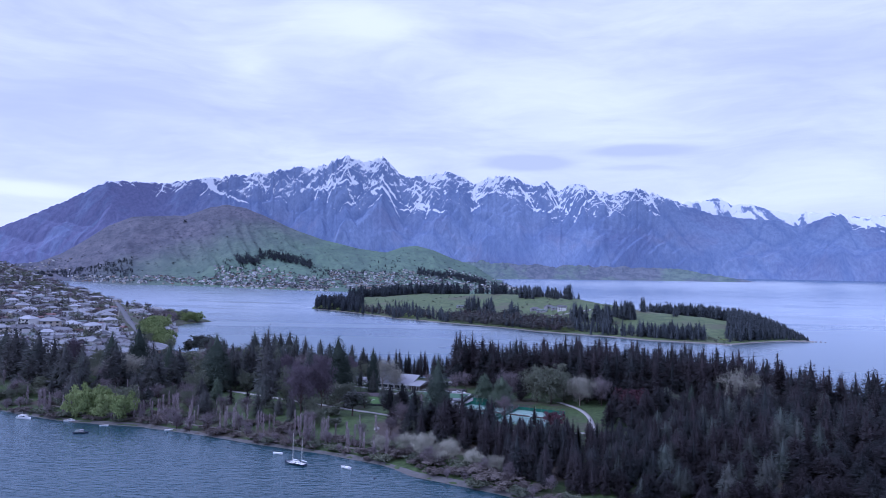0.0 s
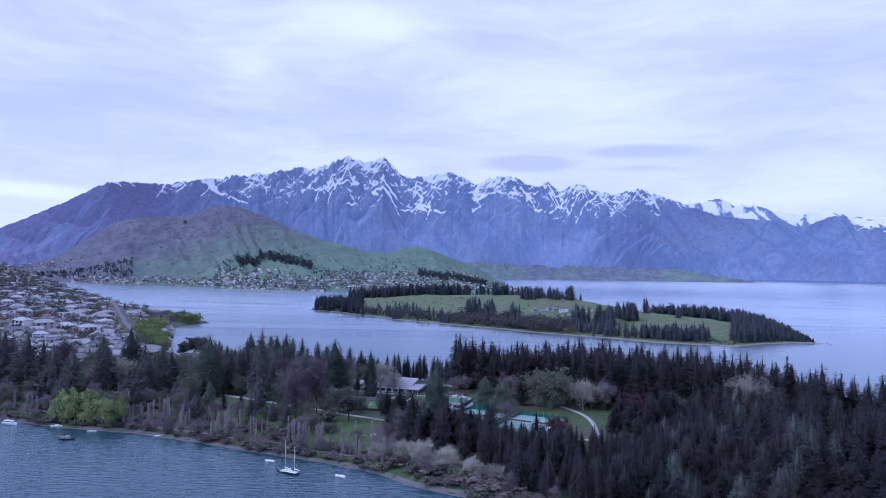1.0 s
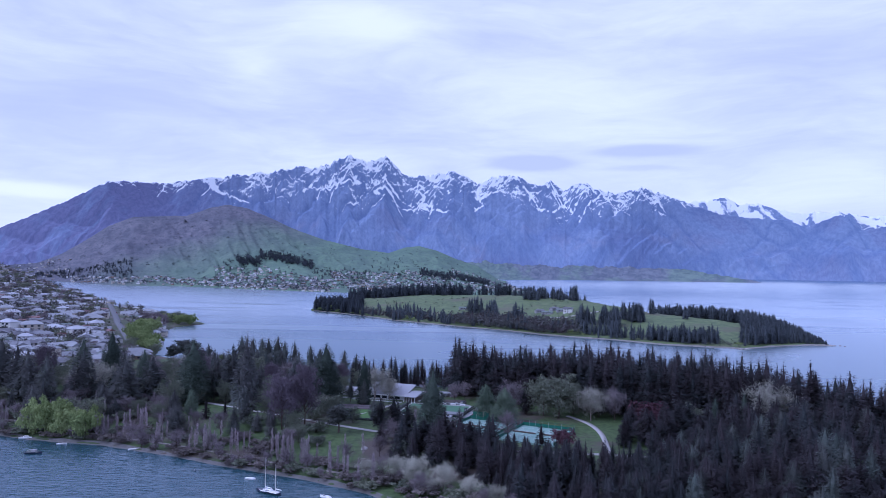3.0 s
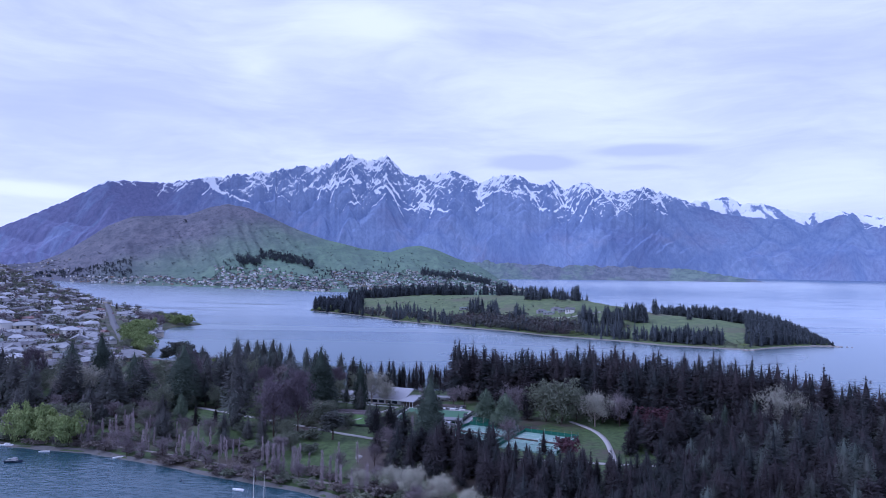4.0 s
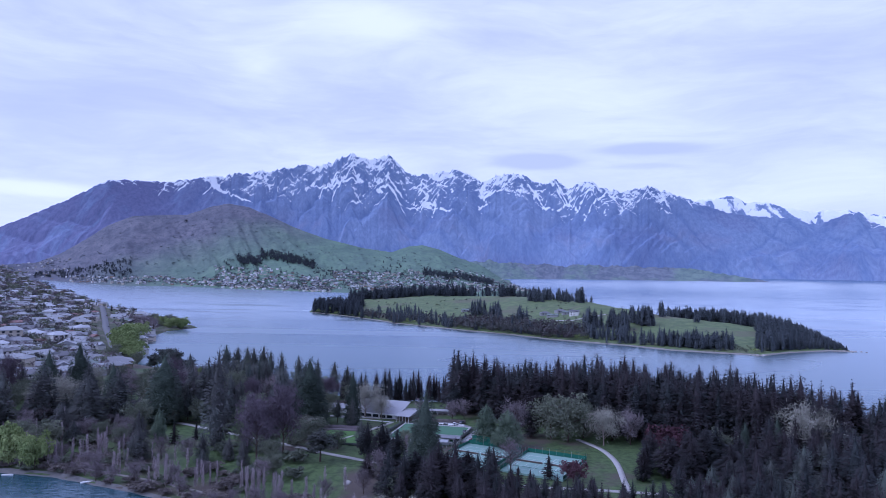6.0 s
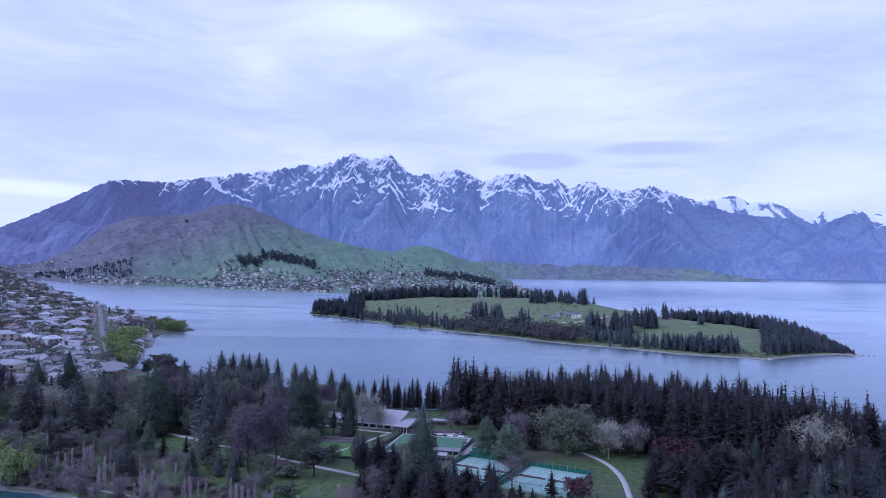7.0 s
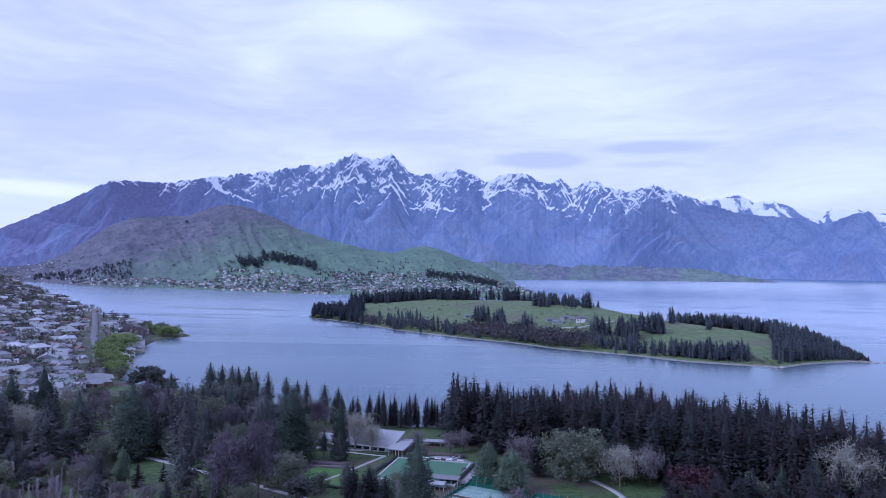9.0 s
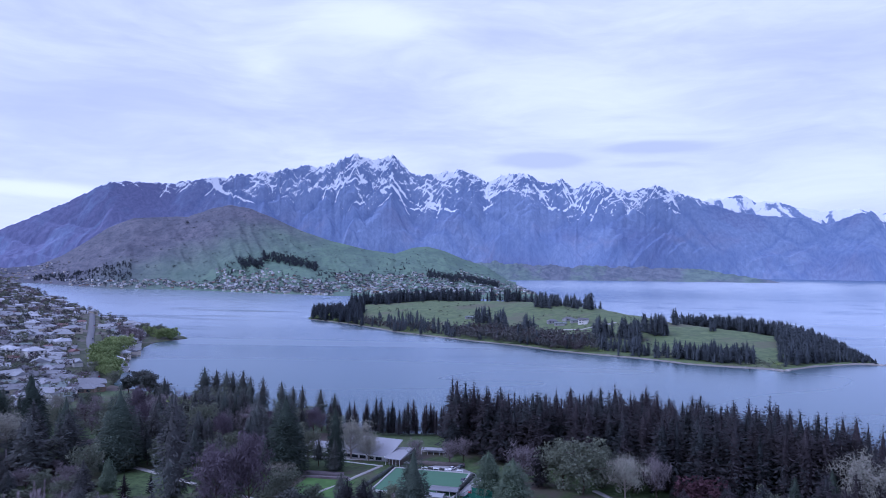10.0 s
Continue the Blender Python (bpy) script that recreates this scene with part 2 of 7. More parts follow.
M_WATER = water_material()
M_LAWN = mat("park_grass", lawn_fn)
M_GOLF = mat("golf_grass", golf_fn)
M_HILL = mat("hazed_tussock_hill", hill_fn)
M_DOWNS = mat("hazed_heath_and_pasture", downs_fn)
M_ROCK = mat("hazed_schist_and_snow", rock_fn)
M_SHORE = mat("shingle", shore_fn)
M_BANK = plain("grey_lake_shingle", (0.118, 0.116, 0.114), 0.85, 0.4, 0.5)
M_TOWN = mat("garden_ground", town_fn)
M_BED = plain("lake_bed", (0.05, 0.06, 0.05), var=0.4, scale=0.02)

# ---- land and water ----
EYE = (4.16, 68.10, 91.68)  # the middle of the flight: bearings and distances are counted from here
NEAR_R, FAR_R = 2000.0, 2900.0


def pull(p):
    """What lies beyond two kilometres is drawn in along its sight line, so that all of it lies within five."""
    q = np.asarray(p, float) - EYE
    r = np.linalg.norm(q, axis=-1, keepdims=True)
    u = np.maximum(r - NEAR_R, 0)
    return EYE + q * ((r - u + FAR_R * u / (FAR_R + u)) / np.maximum(r, 1e-6))


def hashed(ix, iy, seed):
    h = (ix.astype(np.int64) * 374761393 + iy.astype(np.int64) * 668265263 + seed * 1442695041) & 0xFFFFFFFF
    h = ((h ^ (h >> 13)) * 1274126177) & 0xFFFFFFFF
    return ((h ^ (h >> 16)) & 0xFFFF) / 65535.0


def vnoise(x, y, seed=0):
    ix, iy = np.floor(x), np.floor(y)
    fx, fy = x - ix, y - iy
    fx, fy = fx * fx * (3 - 2 * fx), fy * fy * (3 - 2 * fy)
    a, b = hashed(ix, iy, seed), hashed(ix + 1, iy, seed)
    c, d = hashed(ix, iy + 1, seed), hashed(ix + 1, iy + 1, seed)
    return (a + (b - a) * fx) * (1 - fy) + (c + (d - c) * fx) * fy


def fbm(x, y, seed=0, octaves=5, gain=0.5):
    out, amp, tot = 0.0, 1.0, 0.0
    for o in range(octaves):
        out = out + amp * vnoise(x * 2**o + 17 * o, y * 2**o, seed + o)
        tot += amp
        amp *= gain
    return out / tot


def ridged(x, y, seed=0, octaves=4, gain=0.5):
    out, amp, tot = 0.0, 1.0, 0.0
    for o in range(octaves):
        out = out + amp * (1 - np.abs(2 * vnoise(x * 2**o + 31 * o, y * 2**o, seed + o) - 1))
        tot += amp
        amp *= gain
    return out / tot


def sstep(x, a, b):
    t = np.clip((x - a) / (b - a), 0, 1)
    return t * t * (3 - 2 * t)


def lerp_list(rows, x, col=1):
    a = np.array(rows, float)
    return np.interp(x, a[:, 0], a[:, col])


def polar(b, d, z):
    r = np.radians(b)
    return np.stack([EYE[0] + d * np.sin(r), EYE[1] + d * np.cos(r), z + 0 * d], -1)


def sheet(name, pts, material, label, category, attr=None, smooth=True):
    """A grid of points (rows, columns, 3) as one mesh of the setting."""
    n, m = pts.shape[:2]
    idx = np.arange(n * m).reshape(n, m)
    quads = np.stack([idx[:-1, :-1], idx[:-1, 1:], idx[1:, 1:], idx[1:, :-1]], -1).reshape(-1, 4)
    me = bpy.data.meshes.new(name)
    me.vertices.add(n * m)
    me.vertices.foreach_set("co", pts.reshape(-1).astype(np.float32))
    me.loops.add(quads.size)
    me.loops.foreach_set("vertex_index", quads.ravel().astype(np.int32))
    me.polygons.add(len(quads))
    me.polygons.foreach_set("loop_start", np.arange(0, quads.size, 4, dtype=np.int32))
    me.polygons.foreach_set("loop_total", np.full(len(quads), 4, dtype=np.int32))
    me.update(calc_edges=True)
    me.validate()
    if smooth:
        me.polygons.foreach_set("use_smooth", np.ones(len(me.polygons), dtype=bool))
    for key, values in (attr or {}).items():
        at = me.attributes.new(key, "FLOAT", "POINT")
        at.data.foreach_set("value", np.broadcast_to(values, (n, m)).reshape(-1).astype(np.float32))
    me.materials.append(material)
    ob = new(name, me)
    return tagged(ob, label, category, kind="structure")


def fan(name, b0, b1, nb, ns, near, far, height, material, label, category, power=1.0, attr=None):
    b = (np.linspace(b0, b1, nb) if isinstance(nb, int) else nb)[None, :]
    s = np.linspace(0, 1, ns)[:, None] ** power
    d = near(b) + s * (far(b) - near(b))
    z = height(b, s, d)
    return sheet(name, pull(polar(b + 0 * s, d, z)), material, label, category, attr(b, s, d, z) if attr else None)


# lake bed and lake: discs that reach the horizon
ring = np.linspace(-180, 180, 241)[None, :]
reach = np.r_[2.0, np.geomspace(60, 40000, 320)][:, None]
sheet("ground", pull(polar(ring + 0 * reach, reach + 0 * ring, -9.0)), M_BED, "dark silty lake bed under the water", "ground")
sheet("water", pull(polar(ring + 0 * reach, reach + 0 * ring, 0.0)), M_WATER, "calm blue-grey alpine lake with fine ripples", "lake")

# the gardens: a wooded headland between two bays
GARDEN = [(-285, 421), (-225, 397), (-183, 391), (-150, 378), (-115, 362), (-62, 341), (-38, 327), (-22, 311), (1, 299),
          (17, 289), (60, 262), (150, 235), (300, 230), (380, 300), (385, 350), (330, 400), (268, 455), (225, 515), (170, 572), (105, 622), (40, 615),
          (0, 585), (-80, 590), (-180, 655), (-260, 700), (-326, 738), (-440, 800), (-700, 820), (-760, 600), (-520, 470), (-400, 440)]


def inside_dist(px, py, poly):
    """Distance to the outline, positive inside."""
    best, ins = np.full(px.shape, 1e9), np.zeros(px.shape, bool)
    for (x0, y0), (x1, y1) in zip(poly, poly[1:] + poly[:1]):
        t = np.clip(((px - x0) * (x1 - x0) + (py - y0) * (y1 - y0)) / ((x1 - x0) ** 2 + (y1 - y0) ** 2), 0, 1)
        best = np.minimum(best, np.hypot(px - x0 - t * (x1 - x0), py - y0 - t * (y1 - y0)))
        ins ^= ((y0 > py) != (y1 > py)) & (px < (x1 - x0) * (py - y0) / (y1 - y0 + 1e-9) + x0)
    return np.where(ins, best, -best)


def garden_z(x, y):
    x, y = np.asarray(x, float), np.asarray(y, float)
    d = inside_dist(x, y, GARDEN) + 5 * (fbm(x / 22, y / 22, 5, 3) - 0.5)
    z = np.where(d < 0, np.maximum(d * 0.25, -8), 1.3 * sstep(d, 0, 5) + 4.2 * sstep(d, 5, 60))
    return z + 0.5 * (fbm(x / 30, y / 30, 3, 3) - 0.5) * sstep(d, 5, 30)


gx, gy = np.meshgrid(np.arange(-780, 421, 5.0), np.arange(215, 841, 5.0))
sheet("ground_gardens", np.stack([gx, gy, garden_z(gx, gy)], -1), M_LAWN, "park lawn with worn earth under trees", "ground")

# the wooded golf course headland across the water
PEN_NEAR = [(-13.6, 1490), (-12.88, 1463), (-9.92, 1349), (-6.69, 1213), (-3.91, 1148), (-0.65, 1084), (2.58, 1039), (5.33, 990),
            (8.04, 964), (11.57, 940), (15.0, 907), (17.89, 903), (20.28, 904), (21.06, 898), (22.97, 952), (25.54, 1004), (27.0, 1010)]
PEN_BACK = [(-13.6, 1510), (-12.6, 1700), (-10, 1900), (-4, 2000), (3, 1850), (8, 1560), (14, 1400), (20, 1300), (24, 1150), (25.5, 1072), (26.5, 1024), (27, 1014)]
PEN_TOP = [(-13.6, 1), (-12.5, 5), (-10, 14), (-4, 27), (3, 33), (8, 36), (14, 20), (20, 14), (25, 6), (27, 0.8)]


def pen_z(b, d):
    n, f = lerp_list(PEN_NEAR, b), lerp_list(PEN_BACK, b)
    s = (d - n) / (f - n)
    z = lerp_list(PEN_TOP, b) * np.sin(np.pi * np.clip(s, 0, 1) ** 1.6) ** 0.85
    z = z + 4 * (fbm(b * 1.1, d / 90, 8, 3) - 0.5) * np.clip(s * 4, 0, 1) * np.clip(4 - 4 * s, 0, 1)
    return np.where((s < 0) | (s > 1), -4.0, np.minimum(1.0, np.abs(d - n) / 12) + z)


fan("ground_golf_course", -13.6, 27.0, 330, 90, lambda b: lerp_list(PEN_NEAR, b) - 12, lambda b: lerp_list(PEN_BACK, b) + 12,
    lambda b, s, d: pen_z(b, d), M_GOLF, "rolling green golf course on a wooded headland", "ground")

# the suburb on the near shore
TOWN_NEAR = [(-60, 430), (-42, 450), (-34, 500), (-30, 540), (-28, 590), (-27, 655), (-26.2, 700), (-25.5, 780), (-25.4, 900), (-25.3, 975), (-24.21, 1081), (-22.3, 1124), (-22.0, 1130)]
TOWN_BACK = [(-60, 2800), (-42, 2600), (-36, 2300), (-33, 2000), (-31, 1800), (-28.5, 1560), (-26, 1370), (-24, 1240), (-22.3, 1150), (-22.0, 1134)]
TOWN_TOP = [(-60, 170), (-42, 130), (-36, 88), (-33, 46), (-31, 27), (-28.5, 13), (-26, 5), (-24, 2.5), (-22, 0.6)]


def town_z(b, d):
    n, f = lerp_list(TOWN_NEAR, b), lerp_list(TOWN_BACK, b)
    s = np.clip((d - n) / (f - n), 0, 1)
    z = lerp_list(TOWN_TOP, b) * np.minimum(s / 0.88, 1) ** 1.1 * (1 - sstep(s, 0.88, 1.0))
    return np.where((d < n) | (d > f), -3.0, 1.5 * np.minimum(1, (d - n) / 10) + z + 2 * (fbm(b * 2, d / 60, 4, 3) - 0.5) * s)


fan("ground_suburb", -60, -22.0, 200, 100, lambda b: lerp_list(TOWN_NEAR, b) - 10, lambda b: lerp_list(TOWN_BACK, b) + 12,
    lambda b, s, d: town_z(b, d), M_TOWN, "sloping suburban ground with gardens and drives", "ground")

# far shore with the grassy hill behind it
HILL_NEAR = [(-60, 5200), (-36, 4800), (-32.95, 4516), (-30.81, 3874), (-28.21, 3382), (-24.29, 3329), (-18.44, 2906), (-15.81, 2796), (-12.23, 2647), (-4, 2500), (9.2, 2400)]
HILL_CREST = [(-60, 60), (-36, 70), (-33.16, 95), (-31.59, 162), (-30.16, 252), (-28.7, 353), (-26.99, 425), (-24.83, 442), (-23.2, 448),
              (-21.35, 516), (-20.09, 541), (-18.58, 518), (-16.82, 453), (-14.58, 363), (-12.32, 297), (-9.56, 238), (-7.25, 212),
              (-5.87, 257), (-4.71, 267), (-3.3, 235), (-1.66, 173), (0.2, 118), (1.2, 60), (2.0, 14), (2.5, 0)]


def hill_z(b, d):
    n = lerp_list(HILL_NEAR, b)
    s = np.clip((d - n) / (5250 - 2250 * sstep(b, 1.5, 6.5) - n), 0, 1.3)
    rough = ridged(b * 0.55 + s * 1.5, s * 3.0, 21, 5, 0.55) - 0.55
    c = lerp_list(HILL_CREST, b)
    z = c * np.minimum(s, 1) ** 1.15 * np.where(s > 1, 1 - 2.2 * (s - 1), 1) + rough * 0.16 * c * np.sin(np.pi * np.clip(s, 0, 1))
    return np.where(d < n, -3, 2 * np.minimum(1, (d - n) / 30) + z)


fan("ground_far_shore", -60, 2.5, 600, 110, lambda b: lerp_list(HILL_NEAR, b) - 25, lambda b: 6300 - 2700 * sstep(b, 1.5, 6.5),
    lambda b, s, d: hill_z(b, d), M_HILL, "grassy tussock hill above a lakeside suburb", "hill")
NECK = [(0.6, 5600), (1.95, 5600), (2.6, 4700), (3.4, 3450), (4.2, 2800), (5.0, 2450)]


def neck_z(b, d):
    f = lerp_list(NECK, b)
    s = np.clip((d - 2400) / (f - 2400), 0, 1)
    return 1 + (16 - 1.2 * b) * np.sin(np.pi * s ** 0.8) - 5 * (s >= 1)


fan("ground_neck", 0.6, 5.0, 60, 40, lambda b: 2400 + 0 * b, lambda b: lerp_list(NECK, b) + 40,
    lambda b, s, d: neck_z(b, d), M_HILL, "low land with a lakeside suburb", "ground")
DOWNS_NEAR = [(-8, 7000), (1.0, 7000), (2.53, 7098), (7.1, 7653), (13.7, 7995), (19.88, 8170), (22.02, 8489), (22.3, 8500)]
DOWNS_TOP = [(-8, 215), (-2.6, 235), (1.0, 225), (2.5, 215), (5.5, 196), (11, 185), (16, 165), (18.9, 98), (20.5, 52), (21.5, 24), (22.02, 2), (22.3, 0)]
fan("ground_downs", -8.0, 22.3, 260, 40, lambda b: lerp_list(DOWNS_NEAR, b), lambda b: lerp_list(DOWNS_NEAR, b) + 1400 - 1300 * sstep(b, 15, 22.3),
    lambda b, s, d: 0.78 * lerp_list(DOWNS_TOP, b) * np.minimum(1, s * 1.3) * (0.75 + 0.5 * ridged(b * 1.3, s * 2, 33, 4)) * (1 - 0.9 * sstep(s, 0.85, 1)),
    M_DOWNS, "low heathy downs and pasture beyond the lake, painted pale with haze", "hill")

# the long serrated range with snow on its upper third
CREST = [(-60, 300), (-44, 400), (-38, 420), (-35.4, 606), (-31.3, 1061), (-28.8, 1381), (-27.8, 1404), (-24.5, 1412), (-22, 1534), (-19.3, 1603), (-15.6, 1735),
         (-14.5, 1803), (-13.3, 1775), (-12, 1890), (-10.6, 2015), (-9.1, 1905), (-7.6, 2030), (-6.7, 1875), (-6.0, 1717), (-5.3, 1662),
         (-4.1, 1725), (-2.0, 1770), (-0.8, 1695), (0.0, 1600), (1.0, 1679), (2.2, 1729), (3.6, 1671), (4.5, 1555), (5.4, 1583), (6.1, 1602),
         (7.0, 1467), (7.9, 1571), (8.6, 1598), (9.7, 1491), (11.3, 1393), (13.2, 1490), (14.7, 1400), (16.8, 1235), (19.1, 1046), (21.4, 975),
         (23.7, 940), (25, 823), (26.7, 978), (27.7, 1023), (28.6, 844), (31, 790), (40, 700), (60, 400)]


def range_lines(b, v):
    """Couloirs and ribs on the upper face: b bearing, v how far below the crest, both in degrees. Lines lean both ways and meet in wedges."""
    w = 0.55 * (fbm(b * 0.7, v * 0.9, 65, 3) - 0.5)
    right = ridged(b * 0.50 + 0.42 * v + w, v * 0.16 + 3, 62, 1)
    left = ridged(b * 0.46 - 0.50 * v - w, v * 0.16 + 9, 64, 1)
    small = np.maximum(ridged(b * 1.15 + 0.95 * v + 2 * w, v * 0.3, 71, 1), ridged(b * 1.05 - 1.10 * v + w, v * 0.3 + 5, 72, 1))
    return right, left, small


SNOW_DEPTH = [(-30, 0.0), (-28.6, 0.15), (-27, 0.7), (-24, 0.75), (-21.5, 1.1), (-19, 1.35), (-16, 1.9), (-13.5, 2.2), (-11, 2.7), (-8, 2.8), (-6.4, 2.1), (-4, 2.2),
              (-1, 2.0), (1.5, 1.8), (4, 1.8), (6, 1.6), (8.5, 1.6), (11, 1.2), (13, 1.3), (15, 1.0), (16.6, 0.4), (17.6, 0.0), (27.0, 0.0), (27.6, 0.15), (28.4, 0.3), (60, 0.4)]


def snow_field(b, v):
    """Share of snow: closed fields near the crest, white couloirs that run out below, thin ledges across the ribs between."""
    right, left, small = range_lines(b, v)
    depth = lerp_list(SNOW_DEPTH, b)
    depth = depth * (0.72 + 0.75 * fbm(b * 0.55, 0 * v, 77, 3))
    cover = 1 - v / np.maximum(depth, 0.01)
    couloir = np.maximum(sstep(np.maximum(right, left), 0.962, 0.992), 0.75 * sstep(small, 0.960, 0.992))
    patch = fbm(b * 0.62 + 0.25 * v, v * 0.75, 78, 3) - 0.5
    wedge = np.tanh(3.0 * (vnoise(b * 0.8 - 0.75 * v, v * 0.25, 79) - vnoise(b * 0.8 + 0.75 * v, v * 0.25, 80)))
    ledge = np.maximum(ridged(b * 2.4 - 3.4 * v, v * 1.0 + b * 0.7, 81, 3, 0.65), ridged(b * 2.9 + 3.2 * v, v * 0.9 - b * 0.8, 82, 3, 0.65)) - 0.74
    score = 0.42 * np.clip(cover, -1.2, 1) + (0.45 + 0.35 * sstep(cover, 0.8, 0.2)) * couloir + 0.70 * patch + 0.16 * wedge + 2.3 * ledge - 0.07
    score = np.where(cover < -0.35, score - 1.2 * (-0.35 - cover), score)
    return score * np.where(depth > 0.05, 1, 0) - np.where(depth > 0.05, 0, 0.5)


def range_near(b):
    """The lake reaches further back along the eastern half of the range, set so its shore fits the camera's view."""
    return 8600 + 5200 * sstep(b, 9, 20)


def range_crest(b):
    jag = sstep(b, -27, -18) * (1 - sstep(b, 14, 18))
    return lerp_list(CREST, b) + jag * 105 * (ridged(b * 1.9, 0 * b, 51, 4, 0.6) - 0.55)


def range_drop(b, s):
    """Degrees below the crest, and the share of the way up the face."""
    q = np.clip(s / 0.86, 0, 1)
    body = 0.60 * q + 0.40 * q ** 2.4
    return np.degrees(np.arctan((range_crest(b) * (1 - body)) / 11900)), q, body


def range_z(b, s, d):
    c = range_crest(b)
    v, q, body = range_drop(b, s)
    right, left, small = range_lines(b, v)
    w = 0.5 * (fbm(b * 0.5, q * 2.5, 65, 3) - 0.5)
    spur = ridged(b * 0.21 + 0.5 * q + w, q * 0.8, 61, 2, 0.45) - 0.5
    lower = np.maximum(ridged(b * 0.55 + 2.0 * q + w, q * 1.1, 66, 3), ridged(b * 0.5 - 2.2 * q - w, q * 1.1 + 9, 68, 3)) - 0.62
    swell = np.sin(np.pi * q) ** 0.7
    upper = sstep(q, 0.35, 0.7)
    z = c * body + swell * (260 * spur + 210 * lower * (1 - 0.6 * upper) + upper * (150 * (0.55 - np.maximum(right, left)) + 70 * (0.6 - small))) * (0.35 + 0.65 * c / 1900)
    z = np.minimum(z, c * (0.02 + 0.98 * q ** 0.75))
    z = z + 34 * (fbm(b * 5, 0 * b, 52, 3) - 0.5) * sstep(q, 0.93, 1.0)
    z = np.where(s > 0.86, c - (s - 0.86) * 4200, np.maximum(z, 0))
    return 91 + (z - 91) * (range_near(b) + 3311) / 11911


def range_look(b, s, d, z):
    """Snow, couloir shade painted as colour, haze-paled screes low down and the brown tussock of the western shoulder.
    """
    v, q, _ = range_drop(b, s)
    right, left, small = range_lines(b, v)
    low = 1 - sstep(q, 0.45, 0.8)
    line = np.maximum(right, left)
    warm = np.maximum(sstep(b, -13, -24) * (0.35 + 0.65 * sstep(b, -18, -27)), 0.40 * low * sstep(fbm(b * 0.16, q * 1.6, 85, 3), 0.46, 0.62))
    warm = np.maximum(warm, 0.35 * sstep(b, 15, 19) * sstep(fbm(b * 0.3, q * 2, 86, 3), 0.45, 0.6))
    return {"snow": snow_field(b, v), "gully_shade": 0.8 * sstep(line, 0.72, 0.97) * sstep(b, -26, -20), "low": low, "warm": warm, "px": b * 24 + 0 * z, "py": -v * 24 + 0 * z}


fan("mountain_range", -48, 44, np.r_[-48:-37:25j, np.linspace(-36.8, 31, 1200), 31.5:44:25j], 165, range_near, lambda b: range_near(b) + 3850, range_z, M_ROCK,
    "serrated schist mountain range painted haze-blue, streaked with snow", "mountain", attr=range_look)
SNOWY = [(15.5, 1300), (16.5, 1560), (17.2, 1640), (19.6, 1686), (20.4, 1548), (21.8, 1574), (23.0, 1424), (24.4, 1345), (25.9, 1357), (27, 1338), (28.9, 1223), (29.6, 1250), (36, 1200), (60, 900)]
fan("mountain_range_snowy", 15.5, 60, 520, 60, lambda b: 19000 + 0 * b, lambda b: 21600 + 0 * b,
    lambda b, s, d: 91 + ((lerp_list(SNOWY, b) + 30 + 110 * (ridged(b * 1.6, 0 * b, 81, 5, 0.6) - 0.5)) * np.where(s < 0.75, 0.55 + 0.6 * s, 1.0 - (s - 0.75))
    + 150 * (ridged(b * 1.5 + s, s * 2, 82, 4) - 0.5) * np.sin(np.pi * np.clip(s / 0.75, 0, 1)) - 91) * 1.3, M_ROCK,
    "distant snow-covered mountain ridge", "mountain", attr=lambda b, s, d, z: {"snow": 0.46 + 2.6 * (fbm(b * 1.9 + 2 * s, s * 5, 83, 5) - 0.5), "gully_shade": 0 * z, "low": 0 * z, "warm": 0 * z, "px": b * 24 + 0 * z, "py": s * 90 + 0 * z})

# ---- trees ----
M_FIR = leafy("fir_needles", (0.015, 0.017, 0.019), (0.043, 0.050, 0.052), brown=(0.064, 0.045, 0.052))
# pine needles are lightened as well, with the haze put into their colour
M_PINE = leafy("pine_needles", (0.043, 0.055, 0.052), (0.125, 0.152, 0.133), brown=(0.085, 0.072, 0.070))
# fir green lightened and blued to carry the haze over the far groves
M_GROVE = leafy("hazed_far_conifer_needles", (0.029, 0.036, 0.045), (0.084, 0.098, 0.108))
# fir needles again, paled to put the park's haze into their colour
M_HAZED_FIR = leafy("hazed_fir_needles", (0.047, 0.056, 0.055), (0.140, 0.157, 0.141), brown=(0.085, 0.070, 0.078))
M_SEQ = leafy("sequoia_needles", (0.031, 0.043, 0.036), (0.074, 0.096, 0.074))
M_CEDAR = leafy("cedar_needles", (0.056, 0.084, 0.060), (0.150, 0.190, 0.128))
M_YGREEN = leafy("young_willow_leaves", (0.127, 0.172, 0.060), (0.293, 0.351, 0.144))
M_OLIVE = leafy("olive_leaves", (0.088, 0.104, 0.080), (0.171, 0.185, 0.130))
M_THICKET = leafy("budding_thicket", (0.040, 0.044, 0.044), (0.112, 0.112, 0.106))
M_BROWN = leafy("brown_budding_thicket", (0.050, 0.043, 0.046), (0.120, 0.104, 0.106))
M_TWIG = leafy("bare_purple_twigs", (0.113, 0.096, 0.105), (0.246, 0.214, 0.225))
M_COPPER = leafy("copper_beech_twigs", (0.078, 0.063, 0.078), (0.142, 0.118, 0.140))
M_POPLAR = leafy("bare_poplar_twigs", (0.193, 0.164, 0.179), (0.429, 0.371, 0.389))
M_WHITE = leafy("pale_catkin_twigs", (0.149, 0.149, 0.127), (0.380, 0.374, 0.310))
M_SILVER = leafy("silver_twigs", (0.19, 0.19, 0.155), (0.44, 0.435, 0.355))
M_RED = leafy("plum_blossom_leaves", (0.049, 0.024, 0.032), (0.115, 0.063, 0.077))
